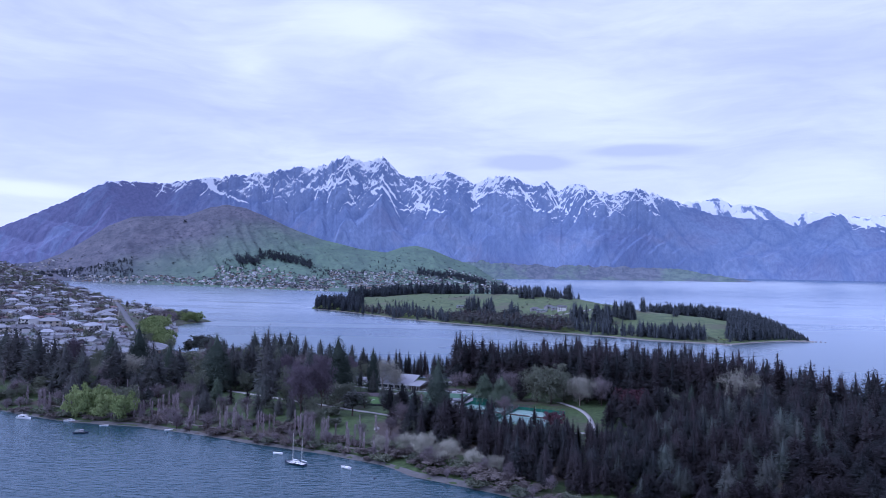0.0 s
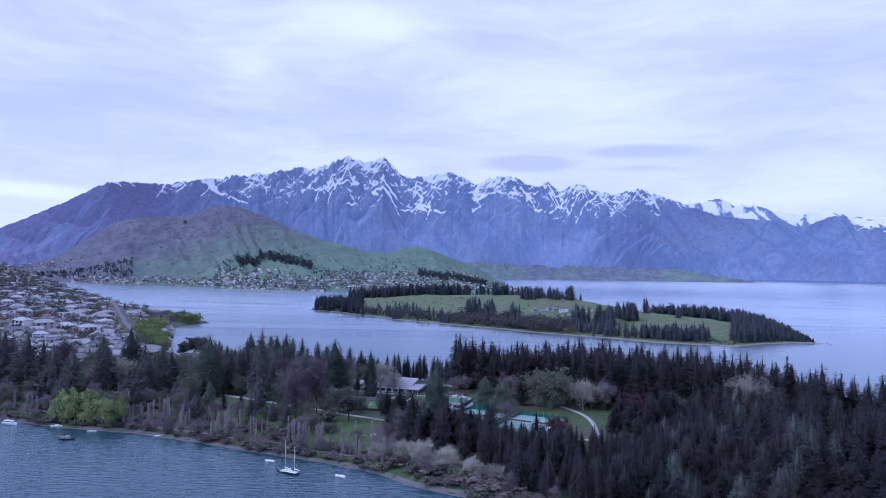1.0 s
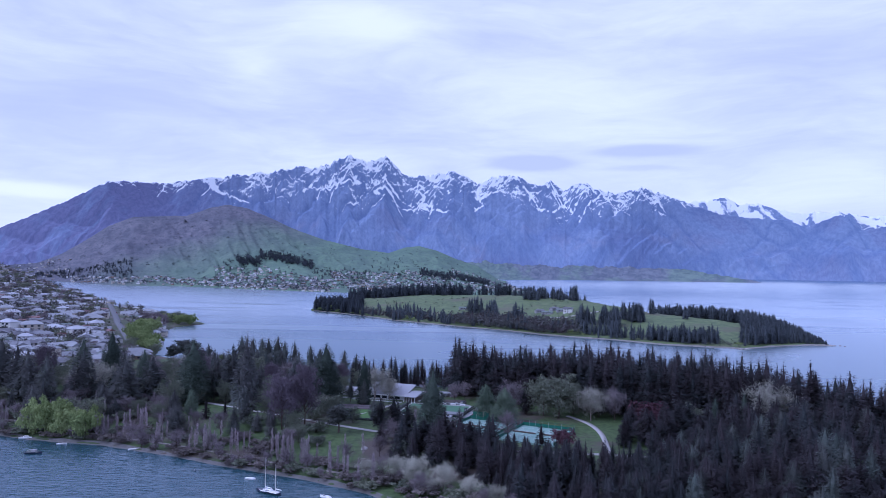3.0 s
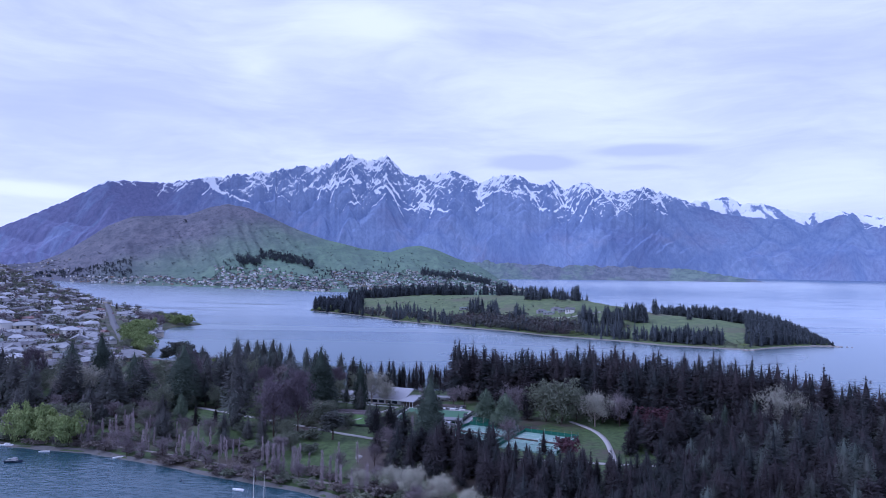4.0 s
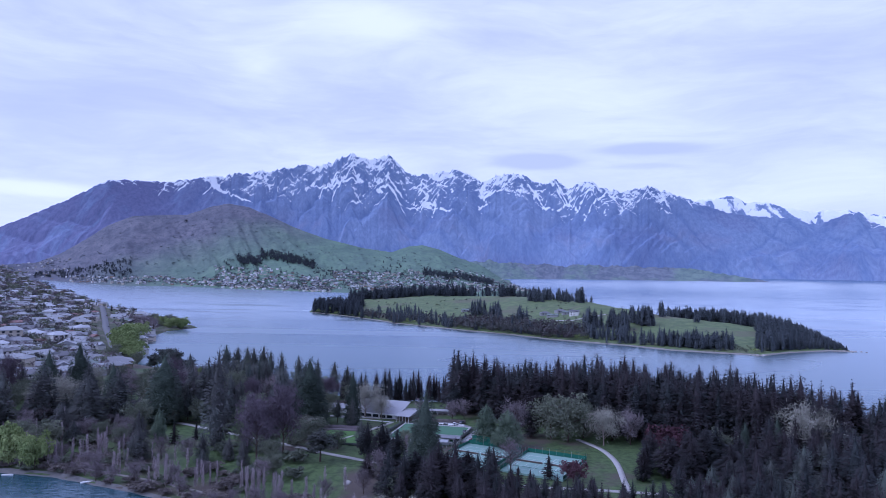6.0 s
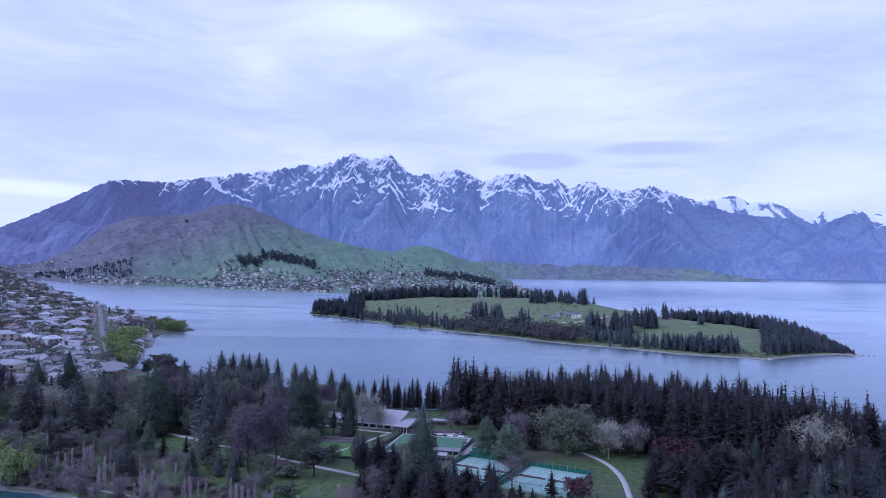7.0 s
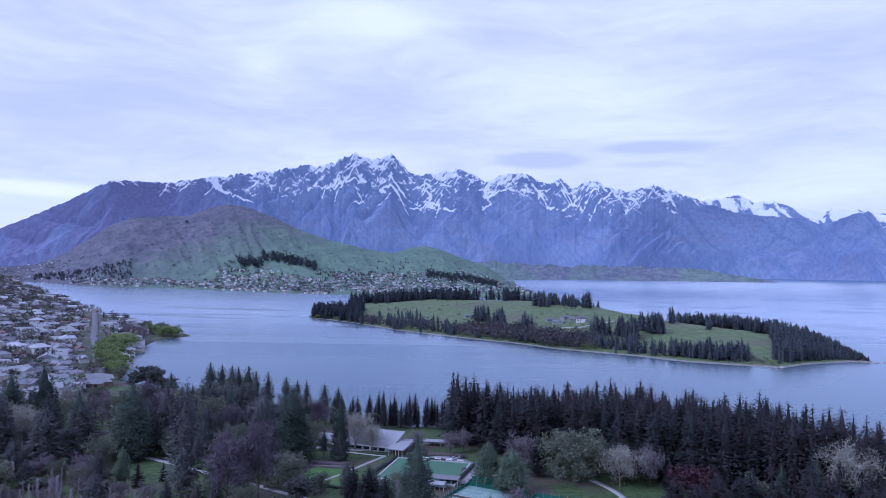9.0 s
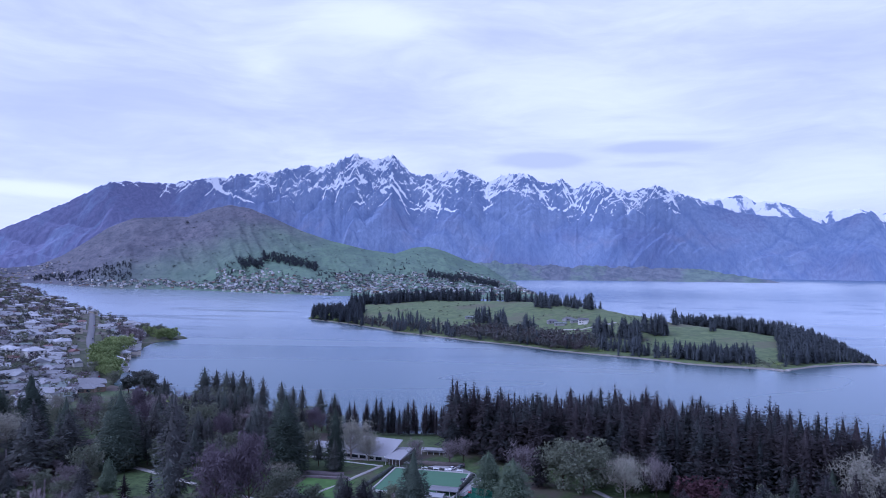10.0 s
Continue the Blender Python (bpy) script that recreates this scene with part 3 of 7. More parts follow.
M_RUST = leafy("rusty_scrub", (0.088, 0.077, 0.075), (0.206, 0.182, 0.165))
M_BARK = plain("bark", (0.060, 0.045, 0.038), 0.9, 0.4, 1.5)
M_BARK_PALE = plain("pale_bark", (0.20, 0.17, 0.15), 0.9, 0.35, 1.5)
RNG = np.random.default_rng(7)


def mesh_from(name, verts, faces, material, smooth=False):
    """Mesh from arrays of triangles or quads."""
    verts, faces = np.asarray(verts, np.float32), np.asarray(faces, np.int32)
    k = faces.shape[1]
    me = bpy.data.meshes.new(name)
    me.vertices.add(len(verts))
    me.vertices.foreach_set("co", verts.ravel())
    me.loops.add(faces.size)
    me.loops.foreach_set("vertex_index", faces.ravel())
    me.polygons.add(len(faces))
    me.polygons.foreach_set("loop_start", np.arange(0, faces.size, k, dtype=np.int32))
    me.polygons.foreach_set("loop_total", np.full(len(faces), k, dtype=np.int32))
    me.update(calc_edges=True)
    if smooth:
        me.polygons.foreach_set("use_smooth", np.ones(len(faces), dtype=bool))
    me.materials.append(material)
    return me


def stems(segs, sides=5):
    """Tapered prisms: rows of start, end, start radius, end radius."""
    segs = np.asarray(segs, float)
    a, b, ra, rb = segs[:, :3], segs[:, 3:6], segs[:, 6], segs[:, 7]
    w = b - a
    w /= np.linalg.norm(w, axis=1, keepdims=True) + 1e-9
    ref = np.where(np.abs(w[:, 2:3]) > 0.9, [[1.0, 0, 0]], [[0, 0, 1.0]])
    u = np.cross(w, ref)
    u /= np.linalg.norm(u, axis=1, keepdims=True)
    v = np.cross(w, u)
    ang = np.arange(sides) * 2 * np.pi / sides
    c, s = np.cos(ang)[None, :, None], np.sin(ang)[None, :, None]
    ring = u[:, None] * c + v[:, None] * s
    verts = np.concatenate([a[:, None] + ring * ra[:, None, None], b[:, None] + ring * rb[:, None, None]], 1)
    i = np.arange(sides)
    j = (i + 1) % sides
    one = np.stack([i, j, j + sides, i + sides], 1)
    faces = (one[None] + (np.arange(len(segs)) * 2 * sides)[:, None, None]).reshape(-1, 4)
    return verts.reshape(-1, 3), faces


def blades(p, out, side, length, width, droop, light=False):
    """Sprays: a bent spine with side tufts, each spray one island. p, out, side: (n, 3)."""
    n = len(p)
    up = np.array([0, 0, 1.0])
    L, W, D = (np.asarray(q)[:, None] for q in (length, width, droop))

    def at(x, y, z):
        return p + out * L * x + side * W * y + up * (L * z - D * L * x * x)
    pts, tri = [], []

    def add(*vs):
        tri.append([len(pts), len(pts) + 1, len(pts) + 2])
        pts.extend(vs)
    add(at(0, -0.10, 0.02), at(0, 0.10, 0.02), at(1.0, 0, 0.03))
    for x in ((0.5,) if light else (0.28, 0.58, 0.84)):
        for sg in (-1, 1):
            add(at(x - (0.36 if light else 0.16), 0, 0.02), at(x + (0.30 if light else 0.14), 0, 0.02), at(x + 0.20, sg * (1.08 - 0.7 * x), -0.08))
        add(at(x - 0.16, -0.05, 0), at(x + 0.10, 0.05, 0), at(x, 0, -0.26 + 0.12 * x))
    verts = np.stack(pts, 1)
    faces = (np.array(tri)[None] + (np.arange(n) * verts.shape[1])[:, None, None]).reshape(-1, 3)
    return verts.reshape(-1, 3), faces


def conifer(h=30.0, r=5.0, levels=26, per=8, bare=0.10, taper=0.85, droop=0.35, lift=0.05, rng=RNG, ragged=0.3, light=False):
    """Crown of a conifer: whorls of drooping sprays round a straight stem."""
    P, O, S, L, W, D = [], [], [], [], [], []
    for i in range(levels):
        f = bare + (1 - bare) * (i + rng.uniform(-0.3, 0.3)) / levels
        rad = r * ((1 - f) / (1 - bare)) ** taper + 0.12
        rad *= min(1, 0.30 + (1 - f) / 0.13)
        rad *= 1 - 0.35 * max(0, (bare + 0.12 - f) / 0.12)
        n = max(4, int(per * (0.6 + 0.6 * rad / r)))
        a0 = rng.uniform(0, 6.28)
        for j in range(n):
            a = a0 + 6.283 * j / n + rng.uniform(-0.25, 0.25)
            q = rad * (1 + rng.uniform(-ragged, ragged * 0.8))
            u = 0.42 * (j % 2)
            drop = droop * (1 - 0.7 * f) * q * u * u
            P.append((u * q * math.cos(a), u * q * math.sin(a), f * h + rng.uniform(-1.1, 1.1) * h / levels - drop))
            O.append((math.cos(a), math.sin(a), lift + rng.uniform(-0.1, 0.15) + 0.5 * f * f))
            S.append((-math.sin(a), math.cos(a), rng.uniform(-0.3, 0.3)))
            L.append(q * (1 - 0.9 * u))
            W.append(q * rng.uniform(0.34, 0.54) * (1 - 0.5 * u))
            D.append(droop * (1 - 0.7 * f) * rng.uniform(0.7, 1.4))
    for a in (0, 2.1, 4.2):
        P.append((0, 0, h * 0.80)), O.append((0.07 * math.cos(a), 0.07 * math.sin(a), 1)), S.append((-math.sin(a), math.cos(a), 0)), L.append(h * 0.19), W.append(h * 0.014), D.append(0)
    # inner mass of twigs and shaded needles: jagged rings, narrower than the sprays
    ns, nl = (6 if light else 9), max(5, levels // 2)
    f = np.linspace(bare + 0.01, 0.94, nl)[:, None]
    a = np.linspace(0, 2 * np.pi, ns, endpoint=False)[None, :] + rng.uniform(-0.2, 0.2, (nl, ns))
    rr = (r * ((1 - f) / (1 - bare)) ** taper) * np.minimum(1, 0.1 + (1 - f) / 0.2) * rng.uniform(0.22, 0.48, (nl, ns))
    zz = f * h + rng.uniform(-0.5, 0.5, (nl, ns)) * h / nl
    core = np.stack([rr * np.cos(a), rr * np.sin(a), zz], -1).reshape(-1, 3)
    i, j = np.meshgrid(np.arange(nl - 1), np.arange(ns), indexing="ij")
    q0, q1, q2, q3 = i * ns + j, i * ns + (j + 1) % ns, (i + 1) * ns + (j + 1) % ns, (i + 1) * ns + j
    cf = np.concatenate([np.stack([q0, q1, q2], -1).reshape(-1, 3), np.stack([q0, q2, q3], -1).reshape(-1, 3)])
    return joined((core, cf), blades(np.array(P), np.array(O), np.array(S), np.array(L), np.array(W), np.array(D), light))


def boughs(h=30.0, r=6.0, n=700, bare=0.06, taper=0.75, droop=0.3, size=1.3, rng=RNG, uneven=0.35, layers=15, sectors=6, core=0.62, inner=0.30):
    """Full conifer crown: layers of uneven boughs, each a clump of small folded sprays, over a shaded inner mass."""
    reach = rng.uniform(1 - uneven, 1 + 0.45 * uneven, (layers + 1, sectors))
    turn = rng.uniform(0, 6.28, layers + 1)

    def profile(f):
        t = np.clip((1 - f) / (1 - bare), 0, 1)
        return (r * t ** taper + 0.10) * np.minimum(1, 0.25 + t / 0.16) * (1 - 0.45 * np.clip((bare + 0.16 - f) / 0.16, 0, 1))

    f = bare + (1 - bare) * rng.random(4 * n)
    f = f[rng.random(4 * n) < 0.14 + 0.86 * profile(f) / r][:n]
    n = len(f)
    a = rng.uniform(0, 6.283, n)
    lay = np.clip((f - bare) / (1 - bare) * layers, 0, layers - 1e-3)
    sec = ((a + turn[lay.astype(int)]) / 6.283 * sectors).astype(int) % sectors
    hump = 0.84 + 0.16 * np.sin(np.pi * (lay % 1))
    q = profile(f) * reach[lay.astype(int), sec] * hump * rng.uniform(inner, 1.0, n) ** 0.45
    p = np.stack([q * np.cos(a), q * np.sin(a), f * h + rng.normal(size=n) * 0.024 * h - droop * q * (1 - 0.75 * f)], 1)
    aa = a + rng.normal(size=n) * 0.5
    out = np.stack([np.cos(aa), np.sin(aa), rng.uniform(-0.75, 0.25, n) + 0.9 * f ** 3], 1)
    out /= np.linalg.norm(out, axis=1, keepdims=True)
    side = np.stack([-np.sin(aa), np.cos(aa), rng.uniform(-0.5, 0.5, n)], 1)
    L = (size * rng.uniform(0.6, 1.4, n) * (0.42 + 0.58 * np.clip((1 - f) * 2.6, 0, 1)))[:, None]
    down = np.array([0, 0, -1.0])
    v = np.stack([p - out * L * 0.35, p + side * L * 0.27 + down * L * 0.16, p + out * L, p - side * L * 0.27 + down * L * 0.16], 1).reshape(-1, 3)
    i = np.arange(n)[:, None] * 4
    tri = np.concatenate([i + [0, 1, 2], i + [0, 2, 3]])
    ns, nl = 7, layers
    g = np.linspace(bare + 0.01, 0.965, nl)[:, None]
    b = np.linspace(0, 2 * np.pi, ns, endpoint=False)[None, :] + rng.uniform(-0.25, 0.25, (nl, ns))
    rr = profile(g) * core * rng.uniform(0.62, 1.15, (nl, ns)) * np.clip(0.25 + 2.4 * (1 - g), 0, 1)
    zz = g * h + rng.uniform(-0.4, 0.4, (nl, ns)) * h / nl - droop * rr * (1 - 0.75 * g)
    mass = np.stack([rr * np.cos(b), rr * np.sin(b), zz], -1).reshape(-1, 3)
    x, y = np.meshgrid(np.arange(nl - 1), np.arange(ns), indexing="ij")
    q0, q1, q2, q3 = x * ns + y, x * ns + (y + 1) % ns, (x + 1) * ns + (y + 1) % ns, (x + 1) * ns + y
    cf = np.concatenate([np.stack([q0, q1, q2], -1).reshape(-1, 3), np.stack([q0, q2, q3], -1).reshape(-1, 3)])
    return joined((mass, cf), (v, tri))


def tufts(centres, radii, per, size, rng=RNG, squash=0.7, hang=0.0):
    """Small leaf triangles spread through and over clumps."""
    c = np.repeat(np.asarray(centres, float), per, 0)
    rr = np.repeat(np.asarray(radii, float), per)[:, None]
    d = rng.normal(size=(len(c), 3))
    d /= np.linalg.norm(d, axis=1, keepdims=True)
    p = c + d * rr * rng.uniform(0.55, 1.05, (len(c), 1)) * [1, 1, squash]
    e1 = rng.normal(size=(len(c), 3))
    e2 = rng.normal(size=(len(c), 3))
    for e in (e1, e2):
        e /= np.linalg.norm(e, axis=1, keepdims=True)
    e2[:, 2] -= hang
    s = size * rng.uniform(0.6, 1.4, (len(c), 1))
    v = np.stack([p - e1 * s * 0.5, p + e1 * s * 0.5, p + e2 * s], 1)
    return v.reshape(-1, 3), np.arange(len(c) * 3).reshape(-1, 3)


def limbs(h, spread, count, rng, start=0.25, rise=0.6):
    """Trunk and limbs as segments, and the places where the limbs end."""
    rad = 0.016 * h + 0.12
    segs, ends = [], []
    last = np.zeros(3)
    for i in range(4):
        nxt = np.array([rng.normal() * 0.012 * h, rng.normal() * 0.012 * h, h * 0.8 * (i + 1) / 4])
        segs.append([*last, *nxt, rad * (1 - 0.22 * i), rad * (1 - 0.22 * (i + 1))])
        last = nxt
    for i in range(count):
        f = start + (0.8 - start) * i / count
        a = i * 2.4 + rng.uniform(-0.4, 0.4)
        q = spread * (0.55 + 0.5 * math.sin(math.pi * min(1, (f - start) / (0.8 - start) * 0.8 + 0.2))) * rng.uniform(0.75, 1.1)
        base = np.array([0, 0, f * h])
        mid = base + [math.cos(a) * q * 0.5, math.sin(a) * q * 0.5, q * rise * 0.6]
        end = mid + [math.cos(a) * q * 0.5 + rng.normal() * 0.4, math.sin(a) * q * 0.5 + rng.normal() * 0.4, q * rise * 0.35]
        segs += [[*base, *mid, rad * 0.4, rad * 0.26], [*mid, *end, rad * 0.26, rad * 0.1]]
        ends += [mid, end]
    ends.append(np.array([0, 0, h * 0.84]))
    return segs, np.array(ends)


def twigs(ends, per, length, width, rng, up=0.5, spread=1.0, clump=1.0):
    """Fine bare twigs as slim triangles, several forks at each limb's end."""
    p = np.repeat(ends, per, 0) + rng.normal(size=(len(ends) * per, 3)) * clump
    d = rng.normal(size=p.shape) * spread
    d[:, 2] += up * 2
    d /= np.linalg.norm(d, axis=1, keepdims=True)
    s = np.cross(d, rng.normal(size=p.shape))
    s /= np.linalg.norm(s, axis=1, keepdims=True)
    L = length * rng.uniform(0.5, 1.3, (len(p), 1))
    v = np.stack([p - s * width, p + s * width, p + d * L], 1)
    return v.reshape(-1, 3), np.arange(len(p) * 3).reshape(-1, 3)


def joined(*parts):
    vs, fs, off = [], [], 0
    for v, f in parts:
        vs.append(v), fs.append(f + off)
        off += len(v)
    return np.concatenate(vs), np.concatenate(fs)


def tree_thing(name, trunk, crown, bark, leaf, label, category="tree", group=""):
    """An Empty at the foot with a trunk and a crown; kept as a pattern and copied into place."""
    root = new(name)
    t = new("trunk", mesh_from("trunk", *stems(trunk), bark))
    c = new("crown", mesh_from("crown", *crown, leaf))
    for o in (t, c):
        o.parent = root
    return tagged(root, label, category, group)


def stem(h, r):
    return [[0, 0, -0.6, 0, 0, h * 0.5, r, r * 0.65], [0, 0, h * 0.5, 0, 0, h * 0.97, r * 0.65, r * 0.08]]


def low(k, r=0.4, hh=0.6):
    """Short trunk for bushes."""
    return [[0, 0, -0.4, 0, 0, hh, r, r * 0.6]]


def make_patterns():
    g = np.random.default_rng(11)
    P = {}
    P["fir"] = [tree_thing("fir_tree", stem(30, 0.5), boughs(30, r, 1350, bare, tp, 0.34, 1.15, g, 0.42, 15, 6, 0.46), M_BARK, M_FIR,
                           "tall dark green fir with drooping branches", "fir tree", "firs in the gardens")
                for r, tp, bare in ((5.6, 0.72, 0.08), (6.2, 0.60, 0.14), (5.0, 0.80, 0.05), (6.4, 0.70, 0.18), (5.2, 0.56, 0.10))]
    # the spruce key holds the fir crown with haze-paled needles
    P["spruce"] = [tree_thing("spruce_tree", stem(30, 0.5), boughs(30, r, 1450, 0.05, tp, 0.30, 1.05, g, 0.34, 15, 6, 0.48), M_BARK, M_HAZED_FIR,
                              "tall fir standing in the park, needles paled for haze", "spruce tree", "spruces in the gardens") for r, tp in ((6.4, 0.66), (5.8, 0.74), (7.0, 0.60))]
    P["young_fir"] = [tree_thing("young_fir_tree", stem(12, 0.25), conifer(12, r, 17, 8, 0.04, 0.9, 0.25, 0.15, g, 0.3), M_BARK, M_FIR,
                                 "small dark green fir standing on the lawn", "fir tree", "young firs") for r in (3.0, 3.4)]
    P["sequoia"] = [tree_thing("sequoia_tree", stem(34, 0.9), boughs(34, 7.8, 3600, 0.01, tp, 0.26, 0.85, g, 0.14, 22, 9, 0.72, 0.5), M_BARK, M_SEQ,
                               "dense conical dark green sequoia in the park", "sequoia tree", "sequoias") for tp in (0.50, 0.58)]
    seg, ends = limbs(30, 7.5, 16, g, 0.3, 0.5)
    top = np.concatenate([ends, ends + g.normal(size=ends.shape) * 1.6])
    P["pine"] = [tree_thing("pine_tree", seg, tufts(np.concatenate([top, top * [0.6, 0.6, 0.97]]), g.uniform(1.8, 3.2, 2 * len(top)), 26, 1.15, g, 0.75), M_BARK, M_PINE,
                            "old dark pine with an uneven rounded crown", "pine tree", "pines in the gardens")]
    seg, ends = limbs(28, 5.5, 18, g, 0.35, 0.6)
    top = np.concatenate([ends, ends + g.normal(size=ends.shape) * 1.3])
    P["pine"].append(tree_thing("pine_tree", seg, tufts(np.concatenate([top, top * [0.6, 0.6, 0.97]]), g.uniform(1.6, 2.8, 2 * len(top)), 24, 1.1, g, 0.8), M_BARK, M_PINE,
                                "slender dark pine with an uneven crown", "pine tree", "pines in the gardens"))
    P["broad_pine"] = P["pine"]
    P["pine"] = [tree_thing("pine_tree", stem(30, 0.5), boughs(30, r * 1.3, 1500, bare, tp, 0.16, 1.15, g, 0.5, 11, 5, 0.50), M_BARK, M_PINE,
                            "tall dark pine with an uneven rounded top", "pine tree", "pines in the gardens") for r, tp, bare in ((5.6, 0.42, 0.20), (5.0, 0.50, 0.14), (6.2, 0.46, 0.24))]
    P["cedar"] = [tree_thing("cedar_tree", stem(24, 0.7), boughs(24, 9.2, 4200, 0.03, 0.55, 0.06, 0.95, g, 0.42, 9, 7, 0.60, 0.3), M_BARK, M_CEDAR,
                             "blue-green cedar with flat layered branches", "cedar tree", "cedars")]
    for key, nm, h, sp, leaf, bark, label, per, wid, up, cl in (
            ("small_bare", "bare_tree", 13, 4.6, M_TWIG, M_BARK, "bare purple-brown deciduous tree in the park", 17, 0.065, 0.5, 0.8),
            ("pale", "pale_tree", 14, 6.5, M_WHITE, M_BARK_PALE, "pale grey deciduous tree with white catkins", 52, 0.06, 0.35, 1.0),
            ("silver", "silver_willow", 11, 5.2, M_SILVER, M_BARK_PALE, "silvery grey willow leaning over the shore", 48, 0.06, 0.35, 0.75)):
        seg, ends = limbs(h, sp, 18, g, 0.18, 0.75)
        ends = np.concatenate([ends, ends * [0.8, 0.8, 1] + g.normal(size=ends.shape) * 1.1])
        P[key] = [tree_thing(nm, seg, joined(twigs(ends, per, h * 0.10, wid, g, up, 1.0, cl), twigs(ends, 6, h * 0.18, wid * 1.1, g, up, 0.9, cl * 0.4)), bark, leaf, label, "tree", nm.replace("_", " ") + "s")]
    seg, ends = limbs(20, 8.0, 20, g, 0.16, 0.72)
    ends = np.concatenate([ends, ends * [0.8, 0.8, 1] + g.normal(size=ends.shape) * 1.1, ends * [0.5, 0.5, 0.9] + [0, 0, 2.0]])
    P["purple"] = [tree_thing("copper_beech", seg, joined(tufts(ends, g.uniform(1.3, 2.3, len(ends)), 34, 0.62, g, 0.85), twigs(ends, 26, 1.9, 0.045, g, 0.45, 1.0, 1.1)), M_BARK, M_COPPER,
                              "large dark purple beech just coming into leaf", "tree", "copper beeches")]
    # lombardy poplars: upright and bare
    P["poplar"] = []
    for sp in (1.2, 1.7):
        zs = np.linspace(1.6, 15.6, 40)
        rad = sp * np.minimum(1, (17.2 - zs) / 13) * (0.45 + 0.55 * np.minimum(1, zs / 5))
        aa = g.uniform(0, 6.28, 40)
        ends = np.stack([np.cos(aa) * rad * g.uniform(0.2, 1, 40), np.sin(aa) * rad * g.uniform(0.2, 1, 40), zs], 1)
        segs = stem(17, 0.22) + [[0, 0, z * 0.9, *e, 0.07, 0.02] for z, e in zip(zs, ends)]
        P["poplar"].append(tree_thing("poplar_tree", segs, twigs(ends, 26, 1.9, 0.030, g, 0.9, 0.6, 0.34), M_BARK_PALE, M_POPLAR,
                                      "slim bare grey-brown poplar by the shore", "poplar tree", "poplars by the shore"))
    # leafy round trees and bushes
    for key, nm, h, sp, leaf, label, cat, size, n in (
            ("willow", "willow_tree", 11, 6.5, M_YGREEN, "bright yellow-green willow at the water's edge", "willow tree", 0.75, 60),
            ("olive", "leafy_tree", 14, 5.5, M_OLIVE, "olive green broadleaf tree in the park", "tree", 0.52, 78),
            ("plum", "plum_tree", 8, 4.2, M_RED, "dark red flowering plum tree", "tree", 0.55, 45),
            ("green_bush", "bush", 4, 2.8, M_OLIVE, "rounded olive green bush", "bush", 0.55, 19),
            ("rust_bush", "bush", 4, 3.0, M_RUST, "rusty brown scrub bush on the bank", "bush", 0.55, 19)):
        seg, ends = limbs(h, sp, 14, g, 0.2, 0.45)
        ends = np.concatenate([ends, ends * [0.75, 0.75, 0.9] + g.normal(size=ends.shape) * 0.12 * h])
        P[key] = [tree_thing(nm, seg, tufts(ends, g.uniform(0.10, 0.17, len(ends)) * h, n, size, g, 0.8, 0.5 if key == "willow" else 0.1),
                             M_BARK, leaf, label, cat, cat + "s in the gardens")]
    return P


PATTERN = make_patterns()
SIZE = {"fir": 30, "spruce": 30, "young_fir": 12, "sequoia": 34, "pine": 30, "broad_pine": 30, "cedar": 24, "purple": 20, "small_bare": 13, "pale": 14, "silver": 11,
        "poplar": 17, "willow": 11, "olive": 14, "plum": 8, "green_bush": 4, "rust_bush": 4}
used_pattern, planted = set(), []


def plant(kind, x, y, height, wide=1.0, z=None, variant=None):
    """A tree of that kind and height with its foot on the ground; the first of each pattern is moved, the others are copies."""
    i = int(RNG.integers(len(PATTERN[kind]))) if variant is None else variant
    ob = PATTERN[kind][i]
    s = height / SIZE[kind]
    z = float(garden_z(x, y)) if z is None else z
    m = Matrix.LocRotScale((x, y, z), Euler((RNG.normal() * 0.012, RNG.normal() * 0.012, RNG.uniform(0, 6.28))), (s * wide, s * wide, s))
    if (kind, i) in used_pattern:
        ob = copy_thing(ob, m)
    else:
        used_pattern.add((kind, i))
        ob.matrix_basis = m
    planted.append((x, y, kind))
    return ob


